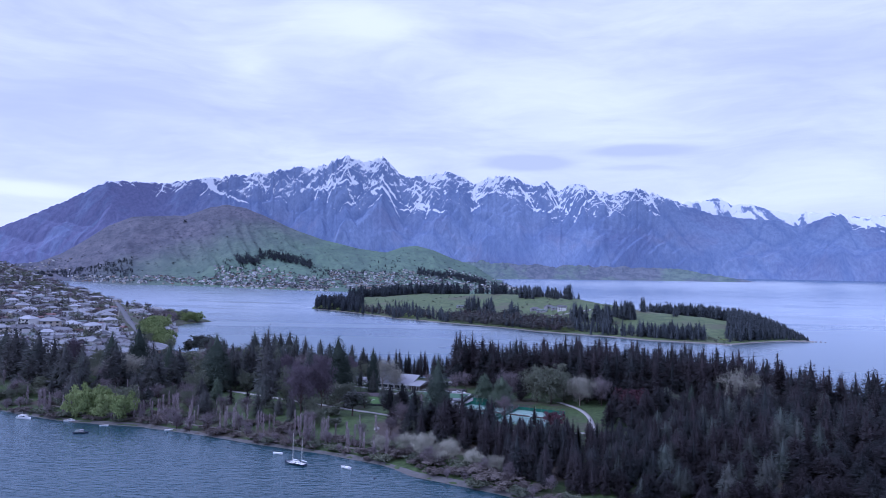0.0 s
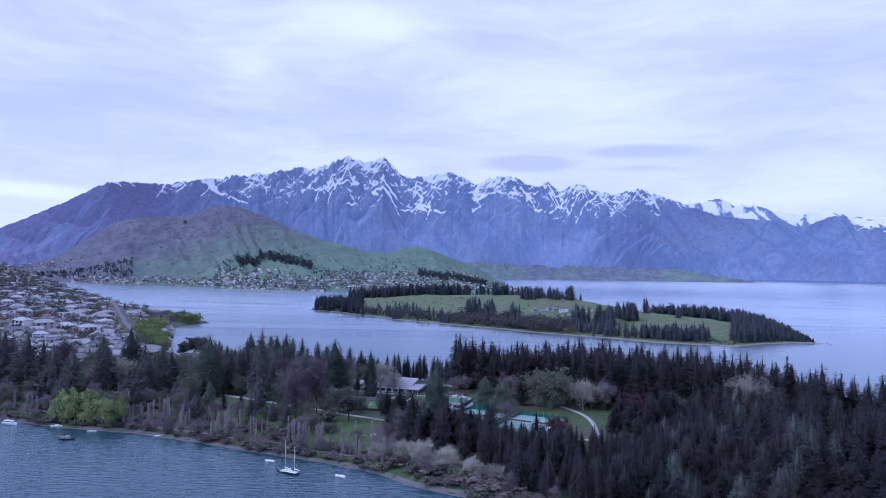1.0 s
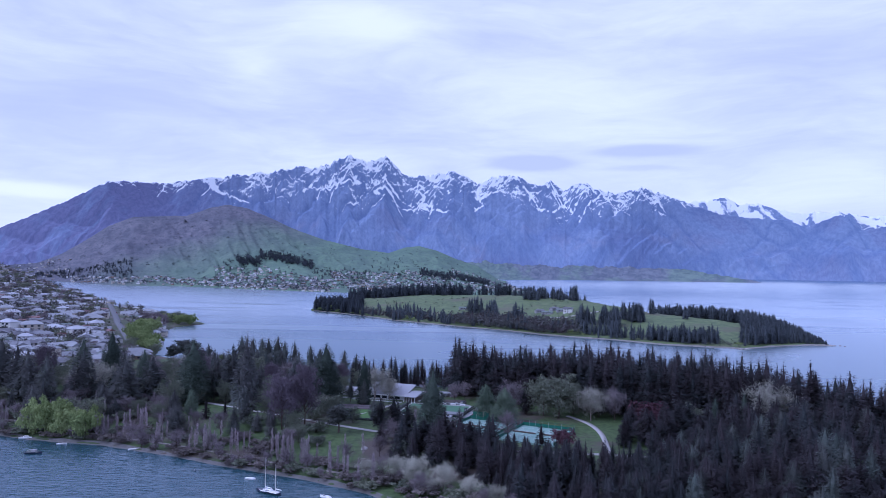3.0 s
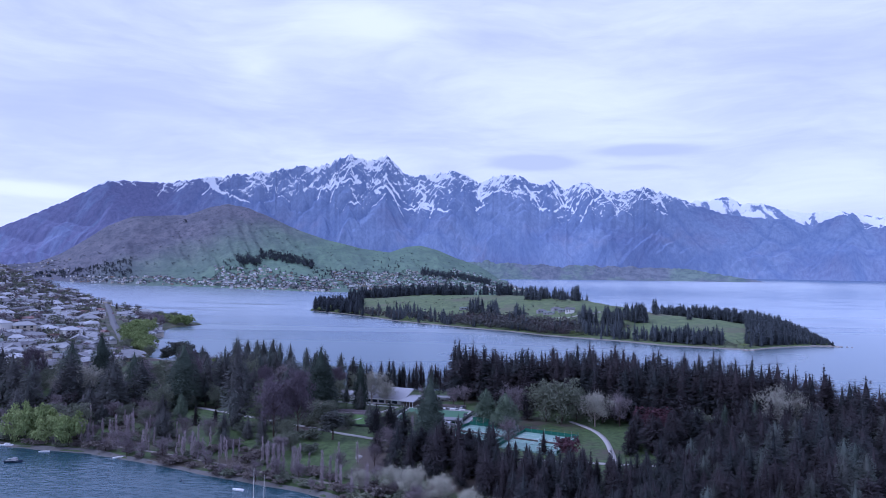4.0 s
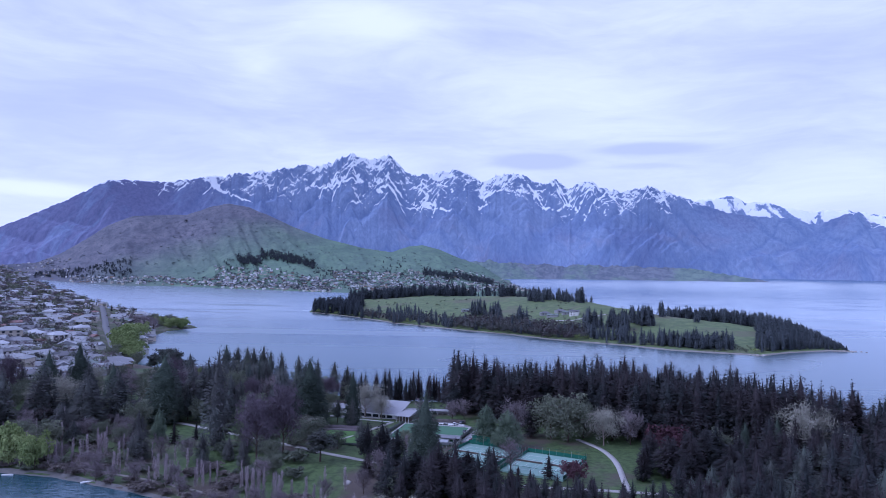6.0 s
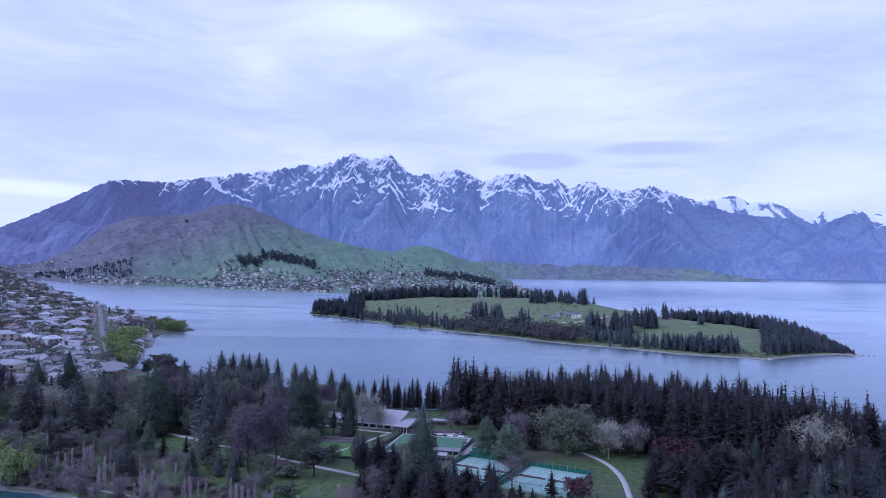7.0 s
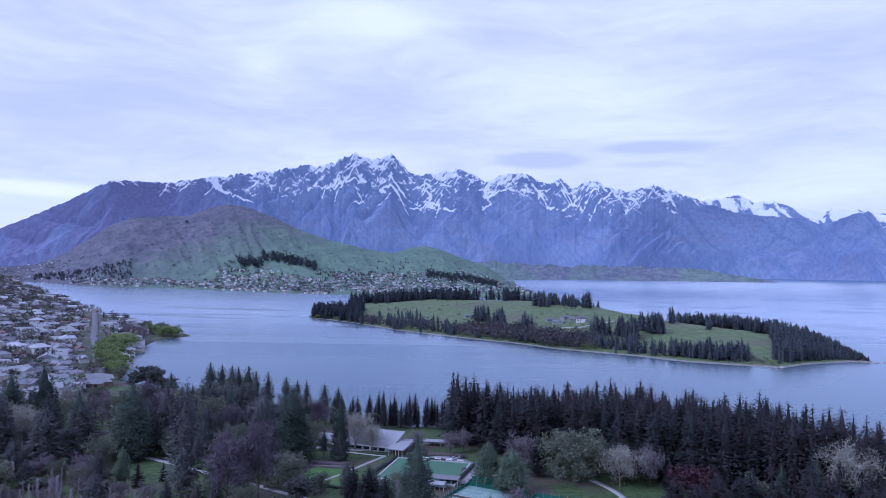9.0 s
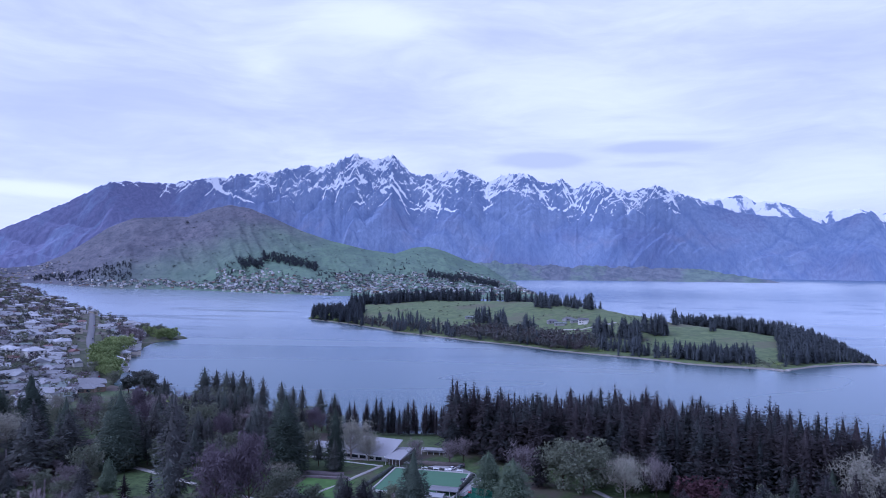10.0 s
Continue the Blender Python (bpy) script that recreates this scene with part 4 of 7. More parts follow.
# single trees of the park: kind, x, y, height, width
PARK_TREES = [
    ("sequoia", -17, 384, 38, 1.16), ("sequoia", -88, 473, 35, 1.25), ("sequoia", -66, 483, 31, 0.88), ("sequoia", -172, 474, 36, 1.28),
    ("sequoia", -215, 499, 33, 1.22), ("sequoia", -245, 516, 36, 1.10), ("sequoia", -269, 520, 31, 1.10), ("fir", -282, 470, 36, 1.1),
    ("fir", -270, 462, 35, 1.1), ("fir", -256, 458, 33, 1.1), ("fir", -300, 480, 33, 1.0), ("fir", -240, 470, 28, 1.0), ("fir", -330, 500, 32, 1.0),
    ("fir", -205, 455, 27, 1.1), ("fir", -214, 470, 30, 1.0), ("fir", -196, 470, 26, 1.0), ("fir", -151, 486, 32, 0.85), ("fir", -158, 545, 25, 1.0),
    ("pine", -199, 644, 29, 1.02), ("pine", -186, 632, 29, 0.94), ("pine", -174, 620, 31, 0.94), ("pine", -156, 603, 33, 0.94), ("pine", -142, 604, 29, 0.94),
    ("pine", -128, 600, 28, 0.94), ("pine", -112, 592, 27, 0.94), ("pine", -99, 588, 26, 0.89), ("pine", -89, 585, 24, 0.85), ("pine", -166, 612, 31, 0.85), ("pine", -149, 596, 30, 0.85), ("pine", -120, 598, 26, 0.85), ("pine", -152, 560, 24, 0.9),
    ("broad_pine", -260, 668, 23, 1.5), ("broad_pine", -246, 654, 24, 1.4), ("broad_pine", -232, 645, 20, 1.2), ("fir", -222, 628, 18, 0.9), ("broad_pine", -272, 672, 22, 1.2),
    ("purple", -98, 411, 29, 0.80), ("purple", -88, 420, 22, 0.8), ("olive", -117, 462, 17, 1.0), ("small_bare", -108, 452, 15, 1.1), ("fir", -123, 426, 42, 0.62), ("olive", -178, 457, 13, 1.0), ("cedar", -159, 441, 15, 0.8), ("broad_pine", -67, 407, 20, 1.35), ("pale", -243, 492, 20, 1.35), ("cedar", 20, 440, 31, 1.6), ("cedar", 10, 449, 32, 1.35),
    ("olive", -76, 432, 12, 1.2), ("young_fir", -147, 432, 11, 1.1), ("young_fir", -139, 440, 10, 0.9), ("fir", -38, 405, 20, 1.25),
    ("fir", -46, 412, 18, 1.2), ("fir", -30, 396, 19, 1.2), ("pine", -52, 430, 15, 1.1), ("fir", -20, 372, 24, 1.2), ("fir", -10, 366, 22, 1.2), ("fir", -2, 372, 20, 1.1),
    ("fir", -31, 366, 18, 1.1), ("fir", -42, 388, 15, 1.1), ("fir", 10, 379, 17, 1.25), ("fir", 1, 390, 17, 1.25), ("fir", 6, 366, 18, 1.2), ("fir", 2, 352, 16, 1.2), ("young_fir", 36, 392, 12, 1.0), ("young_fir", 22, 378, 10, 1.1), ("young_fir", 26, 366, 12, 1.0),
    ("fir", 4, 373, 17, 1.1), ("fir", 12, 375, 16, 1.1), ("fir", -7, 377, 20, 1.1), ("fir", 19, 371, 14, 1.1), ("plum", 46, 388, 9, 1.1), ("plum", 126, 404, 9, 1.2), ("olive", 52, 456, 20, 1.0), ("olive", 44, 462, 19, 0.9), ("olive", 62, 466, 16, 0.8), ("fir", 34, 466, 24, 1.1),
    ("small_bare", 26, 466, 16, 1.0), ("fir", 76, 462, 25, 1.1), ("small_bare", 84, 454, 15, 0.9), ("fir", 92, 450, 22, 1.1), ("plum", 100, 440, 12, 1.2), ("fir", 108, 437, 24, 1.0),
    ("pale", 70, 452, 12, 0.8), ("fir", 84, 412, 26, 1.1), ("fir", 92, 404, 25, 1.0), ("fir", 80, 402, 24, 1.0), ("fir", 76, 392, 20, 1.0), ("fir", 96, 418, 22, 1.0), ("fir", 120, 428, 23, 1.0),
    ("fir", 88, 398, 28, 1.25), ("fir", 97, 392, 29, 1.3), ("fir", 105, 401, 30, 1.2), ("fir", 111, 388, 27, 1.3), ("fir", 101, 410, 29, 1.2), ("fir", 118, 397, 27, 1.3),
    ("fir", 93, 384, 22, 1.2), ("fir", 112, 409, 29, 1.2), ("fir", 122, 411, 27, 1.2), ("fir", 104, 421, 28, 1.2), ("fir", 126, 400, 25, 1.3), ("sequoia", 132, 428, 21, 0.92), ("sequoia", 150, 434, 22, 0.92), ("pale", 164, 432, 17, 0.9), ("olive", 118, 414, 14, 0.8), ("small_bare", 146, 458, 15, 1.0),
    ("small_bare", 20, 400, 12, 0.9), ("small_bare", -10, 500, 10, 1.0), ("small_bare", -3, 506, 10, 0.9), ("small_bare", -28, 506, 9, 1.0),
    ("pale", -62, 503, 13, 0.8), ("pale", -52, 500, 9, 0.8), ("olive", -84, 500, 13, 0.9), ("olive", -96, 512, 14, 0.9), ("pale", -98, 478, 8, 0.9), ("pale", -88, 464, 6, 1.2),
    ("small_bare", -190, 560, 17, 1.5), ("purple", -206, 560, 17, 0.9), ("purple", -184, 520, 15, 0.8), ("olive", -190, 500, 17, 0.9), ("olive", -150, 520, 20, 0.9), ("willow", -178, 560, 18, 0.8),
    ("olive", -168, 590, 16, 1.0), ("small_bare", -128, 540, 16, 1.2), ("small_bare", -140, 530, 14, 1.0), ("fir", -118, 520, 24, 0.8), ("fir", -108, 540, 22, 0.9), ("purple", -130, 500, 15, 0.8),
    ("purple", -310, 540, 18, 1.0), ("olive", -330, 560, 14, 1.3), ("small_bare", -240, 560, 12, 1.4), ("small_bare", -218, 580, 12, 1.4), ("fir", -350, 540, 26, 1.1), ("fir", -372, 552, 28, 1.1),
    ("willow", -227, 405, 10, 1.0), ("willow", -218, 405, 11, 0.9), ("willow", -210, 402, 9, 1.0), ("willow", -196, 397, 9, 0.95), ("olive", -208, 424, 11, 1.2), ("olive", -226, 430, 10, 1.3),
    ("silver", -42, 341, 8, 1.2), ("silver", -30, 342, 12, 1.0), ("silver", -21, 334, 15, 0.95), ("silver", -9, 328, 13, 1.0), ("silver", 2, 320, 10, 1.1), ("silver", 12, 312, 10, 1.1), ("silver", -15, 324, 8, 1.2), ("rust_bush", -34, 335, 4, 1.6), ("rust_bush", -16, 326, 4, 1.8), ("green_bush", -3, 318, 4, 1.7), ("rust_bush", 6, 309, 4, 1.8), ("rust_bush", 14, 301, 4, 1.8),
]
# firs of the open park switch to the haze-paled copy
for kind, x, y, h, wd in PARK_TREES:
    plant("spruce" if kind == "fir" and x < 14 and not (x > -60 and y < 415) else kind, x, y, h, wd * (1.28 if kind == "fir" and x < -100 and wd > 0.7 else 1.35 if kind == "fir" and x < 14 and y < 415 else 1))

# poplars in loose rows and clumps along the bank
for c in range(24):
    t = (c + RNG.uniform(0.1, 0.9)) / 24
    cx = -275 + 235 * t
    if -236 < cx < -192 or -150 < cx < -132:
        continue
    cy = float(np.interp(cx, [p[0] for p in GARDEN[:11]], [p[1] for p in GARDEN[:11]])) + RNG.uniform(9, 24)
    for _ in range(int(RNG.integers(2, 7))):
        plant("poplar", cx + RNG.normal() * 2.6, cy + RNG.normal() * 2.4, RNG.uniform(11, 19), RNG.uniform(0.7, 1.1))
# scrub on the bank
for i in range(150):
    t = (i + RNG.random()) / 150
    x = -290 + 330 * t
    y = float(np.interp(x, [p[0] for p in GARDEN[:11]], [p[1] for p in GARDEN[:11]])) + 1.5 + 24 * RNG.random() ** 1.8
    plant(("rust_bush", "green_bush", "rust_bush", "small_bare")[i % 4], x, y, RNG.uniform(1.4, 3.4) * (2.4 if i % 4 == 3 else 1), RNG.uniform(0.8, 1.1) if i % 4 == 3 else RNG.uniform(0.9, 1.5))


# lawns and built places that stay open
OPEN = [[(-150, 420), (-118, 420), (-112, 452), (-150, 470), (-172, 455)], [(-62, 378), (-40, 380), (-42, 408), (-70, 422), (-85, 428)],
        [(-110, 505), (-20, 490), (10, 500), (10, 530), (-40, 560), (-110, 545)], [(-60, 440), (15, 432), (28, 500), (-30, 500), (-60, 490)],
        [(-4, 380), (66, 376), (78, 440), (60, 455), (0, 452)], [(-80, 435), (-48, 435), (-48, 470), (-75, 472)]]


def scatter(poly, step, rng, jitter=0.42):
    """Places on a loose grid inside an outline."""
    xs, ys = [p[0] for p in poly], [p[1] for p in poly]
    gx, gy = np.meshgrid(np.arange(min(xs), max(xs), step), np.arange(min(ys), max(ys), step))
    gx = (gx + (np.arange(gx.shape[0])[:, None] % 2) * step / 2 + rng.uniform(-jitter, jitter, gx.shape) * step).ravel()
    gy = (gy + rng.uniform(-jitter, jitter, gy.shape) * step).ravel()
    keep = (inside_dist(gx, gy, poly) > 0) & (inside_dist(gx, gy, GARDEN) > 7)
    return list(zip(gx[keep], gy[keep]))


# looser planting that fills the park
PARK = [(-400, 462), (-290, 432), (-190, 412), (-110, 392), (-60, 372), (-20, 352), (0, 380), (-20, 440), (-20, 530), (-95, 580), (-200, 640), (-262, 610), (-330, 585), (-420, 560), (-500, 520)]
for x, y in scatter(PARK, 11.0, RNG):
    if any(inside_dist(np.array(x), np.array(y), o) > -3 for o in OPEN) or any((x - a) ** 2 + (y - c) ** 2 < 36 for a, c, _ in planted):
        continue
    r, back = RNG.random(), y > 470 - 0.15 * x - 30
    if back and x < -185 and RNG.random() < 0.45:
        continue
    if back and x < -185:
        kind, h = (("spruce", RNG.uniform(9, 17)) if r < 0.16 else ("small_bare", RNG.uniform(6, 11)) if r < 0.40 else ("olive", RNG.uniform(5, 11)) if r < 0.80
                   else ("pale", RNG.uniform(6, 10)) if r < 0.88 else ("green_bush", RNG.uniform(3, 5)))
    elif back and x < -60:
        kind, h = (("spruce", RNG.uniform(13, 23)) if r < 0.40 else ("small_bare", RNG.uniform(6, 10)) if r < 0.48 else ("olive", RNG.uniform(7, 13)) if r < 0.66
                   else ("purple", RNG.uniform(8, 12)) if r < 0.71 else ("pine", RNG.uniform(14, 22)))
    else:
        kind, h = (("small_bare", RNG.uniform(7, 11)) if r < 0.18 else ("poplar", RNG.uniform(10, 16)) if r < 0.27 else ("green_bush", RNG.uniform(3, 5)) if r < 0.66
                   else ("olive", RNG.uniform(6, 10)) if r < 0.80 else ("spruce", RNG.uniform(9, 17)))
    plant(kind, x, y, h, RNG.uniform(0.9, 1.2))

# scrub, bare saplings and poplars on the slope behind the bank
FRONT = [(-232, 408), (-200, 397), (-150, 385), (-115, 370), (-62, 350), (-44, 346), (-50, 366), (-92, 386), (-118, 402), (-150, 418), (-232, 428)]
for x, y in scatter(FRONT, 7.4, RNG):
    if any((x - a) ** 2 + (y - c) ** 2 < 14 for a, c, _ in planted) or RNG.random() < 0.12:
        continue
    r = RNG.random()
    kind, h = (("small_bare", RNG.uniform(5, 9)) if r < 0.36 else ("poplar", RNG.uniform(9, 15)) if r < 0.62 else ("rust_bush", RNG.uniform(2, 4)) if r < 0.82 else ("green_bush", RNG.uniform(2, 4)))
    plant(kind, x, y, h, RNG.uniform(0.9, 1.3))

# thicket of poplars and scrub between the willows and the lawn
THICKET = [(-300, 446), (-240, 424), (-190, 410), (-152, 400), (-152, 424), (-176, 452), (-205, 470), (-250, 482), (-310, 486)]
for x, y in scatter(THICKET, 8.0, RNG):
    if any((x - a) ** 2 + (y - c) ** 2 < 20 for a, c, _ in planted):
        continue
    r = RNG.random()
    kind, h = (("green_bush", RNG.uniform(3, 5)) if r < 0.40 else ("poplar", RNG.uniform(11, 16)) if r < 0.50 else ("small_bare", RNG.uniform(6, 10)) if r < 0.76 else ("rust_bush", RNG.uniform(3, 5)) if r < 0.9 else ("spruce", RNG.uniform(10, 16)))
    plant(kind, x, y, h, RNG.uniform(0.7, 1.0) if kind == "poplar" else RNG.uniform(1.0, 1.6))

# the fir wood that closes the gardens, and the wood on the near point
WOOD = [(-22, 530), (30, 492), (60, 478), (100, 455), (150, 440), (190, 405), (300, 330), (345, 380), (268, 450), (225, 510), (170, 565), (105, 615), (50, 605), (-5, 575)]
RIDGE = [(-20, 540), (33, 505), (92, 518), (111, 502), (150, 484), (175, 452), (200, 424), (230, 398), (300, 345)]
POINT = [(22, 298), (60, 270), (150, 242), (300, 238), (375, 300), (392, 395), (300, 330), (190, 405), (150, 428), (120, 396), (104, 372), (76, 350), (40, 345), (14, 352), (4, 330)]
spots = []
for x, y in scatter(WOOD, 10.2, RNG):
    back = float(np.clip((y - lerp_list(RIDGE, x)) / 75, 0, 1))
    spots.append((x, y, 35.5 - 17 * back - 6 * float(np.clip((x - 165) / 60, 0, 1)) + float(np.clip(RNG.normal(), -2, 1.5)) * 2.8))
for x, y in scatter(POINT, 9.2, RNG):
    inner = float(np.clip((x - 60) / 80, 0, 1))
    spots.append((x, y, 12.5 + 11 * inner + RNG.normal() * 2.8))
EDGE_FIRS = [(16, 302), (60, 276), (112, 262), (122, 392), (80, 352), (44, 347), (6, 332)]
for x, y in scatter(EDGE_FIRS, 8.4, RNG):
    spots.append((x, y, RNG.uniform(12, 20)))
NECK_FIRS = [(-36, 354), (0, 338), (26, 326), (60, 336), (48, 364), (10, 374), (-30, 368)]
for x, y in scatter(NECK_FIRS, 8.6, RNG):
    spots.append((x, y, RNG.uniform(14, 25)))
# the row along the far shore
for i in range(40):
    spots.append((-92 + 2.6 * i + RNG.normal(), 574 + RNG.uniform(-5, 5), RNG.uniform(14, 23)))
# low growth only in front of the courts: heights capped along the camera's sight line
spots = [(x, y, min(h, 84.0 - 0.205 * (y - 6)) if 12 < x < 74 and y < 400 else h) for x, y, h in spots]
spots.sort(key=lambda p: p[1] - 0.25 * p[0])
forest = []
for n, (x, y, h) in enumerate(spots):
    r = RNG.random()
    if y < 400 and r < 0.13 and x > 60:
        plant("pine", x, y, h * 0.95)
    elif sum(1 for p_ in planted if p_[2] == "fir") < 300 and h > 8 and n < 560:
        plant("fir", x, y, h, RNG.uniform(1.0, 1.4) * (0.95 if 560 < y < 590 and x < 12 else 1.2 if h < 24 else 1.1))
    else:
        forest.append((x, y, h, 0.95 if 560 < y < 590 and x < 12 else RNG.uniform(1.1, 1.5)))


def wood(name, places, patterns, label, leaf, category="wood", zs=None):
    """Many trees in one mesh: places of x, y, height (and width)."""
    vs, fs, off = [], [], 0
    for n, (x, y, h, *wd) in enumerate(places):
        v, f, size = patterns[n % len(patterns)]
        a = RNG.uniform(0, 6.28)
        s = h / size
        w_ = s * (wd[0] if wd else 1)
        z = float(garden_z(x, y)) if zs is None else zs[n]
        vv = np.stack([x + w_ * (v[:, 0] * math.cos(a) - v[:, 1] * math.sin(a)), y + w_ * (v[:, 0] * math.sin(a) + v[:, 1] * math.cos(a)), z + s * v[:, 2]], 1)
        vs.append(vv), fs.append(f + off)
        off += len(v)
    ob = new(name, mesh_from(name, np.concatenate(vs), np.concatenate(fs), leaf))
    return tagged(ob, label, category, kind="stuff")


g2 = np.random.default_rng(23)
MID_FIR = [(*boughs(30, r, 950, 0.08, tp, 0.34, 1.20, g2, 0.42, 14, 6, 0.44), 30) for r, tp in ((5.8, 0.70), (6.4, 0.60), (5.0, 0.82), (6.0, 0.52), (4.6, 0.66), (6.8, 0.74))]
if forest:
    wood("fir_wood", forest, MID_FIR, "dense wood of tall dark green firs", M_FIR)

# ---- groves on the golf headland ----
g3 = np.random.default_rng(31)
FAR_FIR = [(*boughs(20, r, 170, 0.05, tp, 0.30, 1.8, g3, 0.34, 9, 5, 0.52), 20) for r, tp in ((4.2, 0.62), (4.8, 0.56), (3.8, 0.72), (5.2, 0.60))]
FAR_ROUND = []
for _ in range(2):
    c = g3.normal(size=(9, 3)) * [2.0, 2.0, 1.6] + [0, 0, 6.5]
    FAR_ROUND.append((*tufts(c, g3.uniform(1.4, 2.3, 9), 9, 1.55, g3, 0.8), 10))
GARDEN_TREE = []
for _ in range(3):
    c = g3.normal(size=(9, 3)) * [2.0, 2.0, 1.3] + [0, 0, 5.5]
    GARDEN_TREE.append((*tufts(c, g3.uniform(1.4, 2.2, 9), 14, 1.15, g3, 0.8), 10))
TINY = []
for _ in range(3):
    c = g3.normal(size=(6, 3)) * [2.0, 2.0, 1.5] + [0, 0, 5.5]
    TINY.append((*tufts(c, g3.uniform(1.5, 2.5, 6), 7, 2.0, g3, 0.8), 10))
FAR_PINE = []
for _ in range(2):
    c = np.stack([g3.normal(size=12) * 1.7, g3.normal(size=12) * 1.7, g3.uniform(4, 15.5, 12)], 1)
    FAR_PINE.append((*tufts(c, g3.uniform(1.2, 2.2, 12), 13, 1.3, g3, 0.7), 17))


def pen_spots(rows):
    """Places on the headland from rows of bearings, fractions of the way across, count, height."""
    out, zs = [], []
    for b0, b1, s0, s1, n, h in rows:
        b = g3.uniform(b0, b1, n)
        s = g3.uniform(s0, s1, n)
        if (s1 - s0) * (b1 - b0) > 0.3:  # loose clumps
            k = max(3, n // 7)
            pick = g3.integers(0, k, n)
            cb, cs = g3.uniform(b0, b1, k)[pick], g3.uniform(s0, s1, k)[pick]
            mixed = g3.random(n) < 0.62
            b = np.where(mixed, np.clip(cb + g3.normal(size=n) * 0.45, b0 - 0.2, b1 + 0.2), b)
            s = np.where(mixed, np.clip(cs + g3.normal(size=n) * 0.025, 0.0, 0.97), s)
        near, back = lerp_list(PEN_NEAR, b), lerp_list(PEN_BACK, b)
        d = near + 4 + s * (back - near - 11)
        p = polar(b, d, 0 * d)
        z = pen_z(b, d)
        hh = h * g3.uniform(0.45, 1.15, n) * np.clip((27.6 - b) / 5.0, 0.25, 1)
        out += list(zip(p[:, 0], p[:, 1], hh))
        zs += list(z - 0.4)
    return out, zs


GROVES = [
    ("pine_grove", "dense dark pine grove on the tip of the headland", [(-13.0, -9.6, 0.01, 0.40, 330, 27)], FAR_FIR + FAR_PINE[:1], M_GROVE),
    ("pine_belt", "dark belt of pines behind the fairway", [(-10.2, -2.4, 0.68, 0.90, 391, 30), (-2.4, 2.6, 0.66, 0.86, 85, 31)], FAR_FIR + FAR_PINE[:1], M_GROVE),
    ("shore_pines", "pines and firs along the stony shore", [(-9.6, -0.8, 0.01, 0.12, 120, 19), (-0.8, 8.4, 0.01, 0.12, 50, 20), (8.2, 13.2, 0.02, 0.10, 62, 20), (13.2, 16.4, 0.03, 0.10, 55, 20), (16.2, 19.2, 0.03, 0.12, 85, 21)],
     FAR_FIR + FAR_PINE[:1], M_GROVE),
    ("shore_broadleaf_trees", "olive-brown broadleaf trees above the shore", [(-1.6, 8.3, 0.02, 0.13, 260, 15), (-9.4, -1.0, 0.01, 0.10, 60, 12)], FAR_ROUND, M_THICKET),
    ("shore_bare_trees", "bare purple-brown trees above the shore", [(-1.6, 8.3, 0.01, 0.11, 110, 14), (-9.4, -1.0, 0.01, 0.09, 60, 11)], FAR_ROUND, M_BROWN),
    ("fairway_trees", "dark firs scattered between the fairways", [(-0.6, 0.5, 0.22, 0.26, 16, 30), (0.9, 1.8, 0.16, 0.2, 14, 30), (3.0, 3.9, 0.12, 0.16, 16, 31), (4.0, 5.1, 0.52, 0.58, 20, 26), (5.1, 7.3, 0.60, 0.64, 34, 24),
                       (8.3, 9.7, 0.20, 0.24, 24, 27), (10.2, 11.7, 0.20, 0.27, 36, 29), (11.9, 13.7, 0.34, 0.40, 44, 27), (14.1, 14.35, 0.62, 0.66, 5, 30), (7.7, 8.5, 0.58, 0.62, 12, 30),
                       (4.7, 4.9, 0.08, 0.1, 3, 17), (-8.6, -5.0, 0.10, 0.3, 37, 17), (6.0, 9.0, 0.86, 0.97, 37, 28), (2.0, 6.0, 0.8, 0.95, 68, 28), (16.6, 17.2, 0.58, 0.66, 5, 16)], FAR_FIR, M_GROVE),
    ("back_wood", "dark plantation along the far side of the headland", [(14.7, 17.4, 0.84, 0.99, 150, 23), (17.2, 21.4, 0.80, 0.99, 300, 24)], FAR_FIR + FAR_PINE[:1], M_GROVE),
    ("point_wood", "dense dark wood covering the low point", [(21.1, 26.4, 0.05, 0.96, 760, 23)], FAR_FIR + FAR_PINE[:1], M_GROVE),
    ("shore_willows", "pale green willows on the beach", [(-13.2, -11.2, 0.0, 0.03, 15, 10), (-10.4, -8.8, 0.0, 0.02, 8, 8), (-6.4, -5.2, 0.0, 0.02, 7, 8), (7.2, 9.0, 0.0, 0.03, 8, 8), (20, 21, 0.02, 0.08, 7, 6)], FAR_ROUND, M_YGREEN),
    ("gorse_scrub", "olive scrub and gorse between the fairways", [(-9, 14, 0.15, 0.6, 102, 6), (17.6, 21.5, 0.02, 0.1, 51, 4)], FAR_ROUND, M_OLIVE),
]
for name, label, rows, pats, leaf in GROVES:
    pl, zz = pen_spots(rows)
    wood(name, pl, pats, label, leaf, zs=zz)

# a pale stony beach round the headland, and one round the gardens
bb = np.linspace(-13.4, 26.9, 500)[None, :]
ss = np.linspace(-1, 1, 4)[:, None]
wob = 2.5 * (fbm(bb * 3, 0 * bb, 91, 3) - 0.3)
dd = lerp_list(PEN_NEAR, bb) + 1.0 + ss * (2.6 + 2.0 * wob)
sheet("beach_headland", pull(polar(bb + 0 * ss, dd, np.maximum(0.10, 0.35 + 0.28 * ss + 0 * bb) + np.maximum(0, pen_z(bb + 0 * ss, dd)) * 0.9)), M_SHORE, "pale stony beach at the foot of the headland", "beach")
bank = np.array(GARDEN[-1:] + GARDEN[:12], float)
arc = np.r_[0, np.cumsum(np.hypot(*np.diff(bank, axis=0).T))]
at = np.linspace(0, arc[-1], 260)
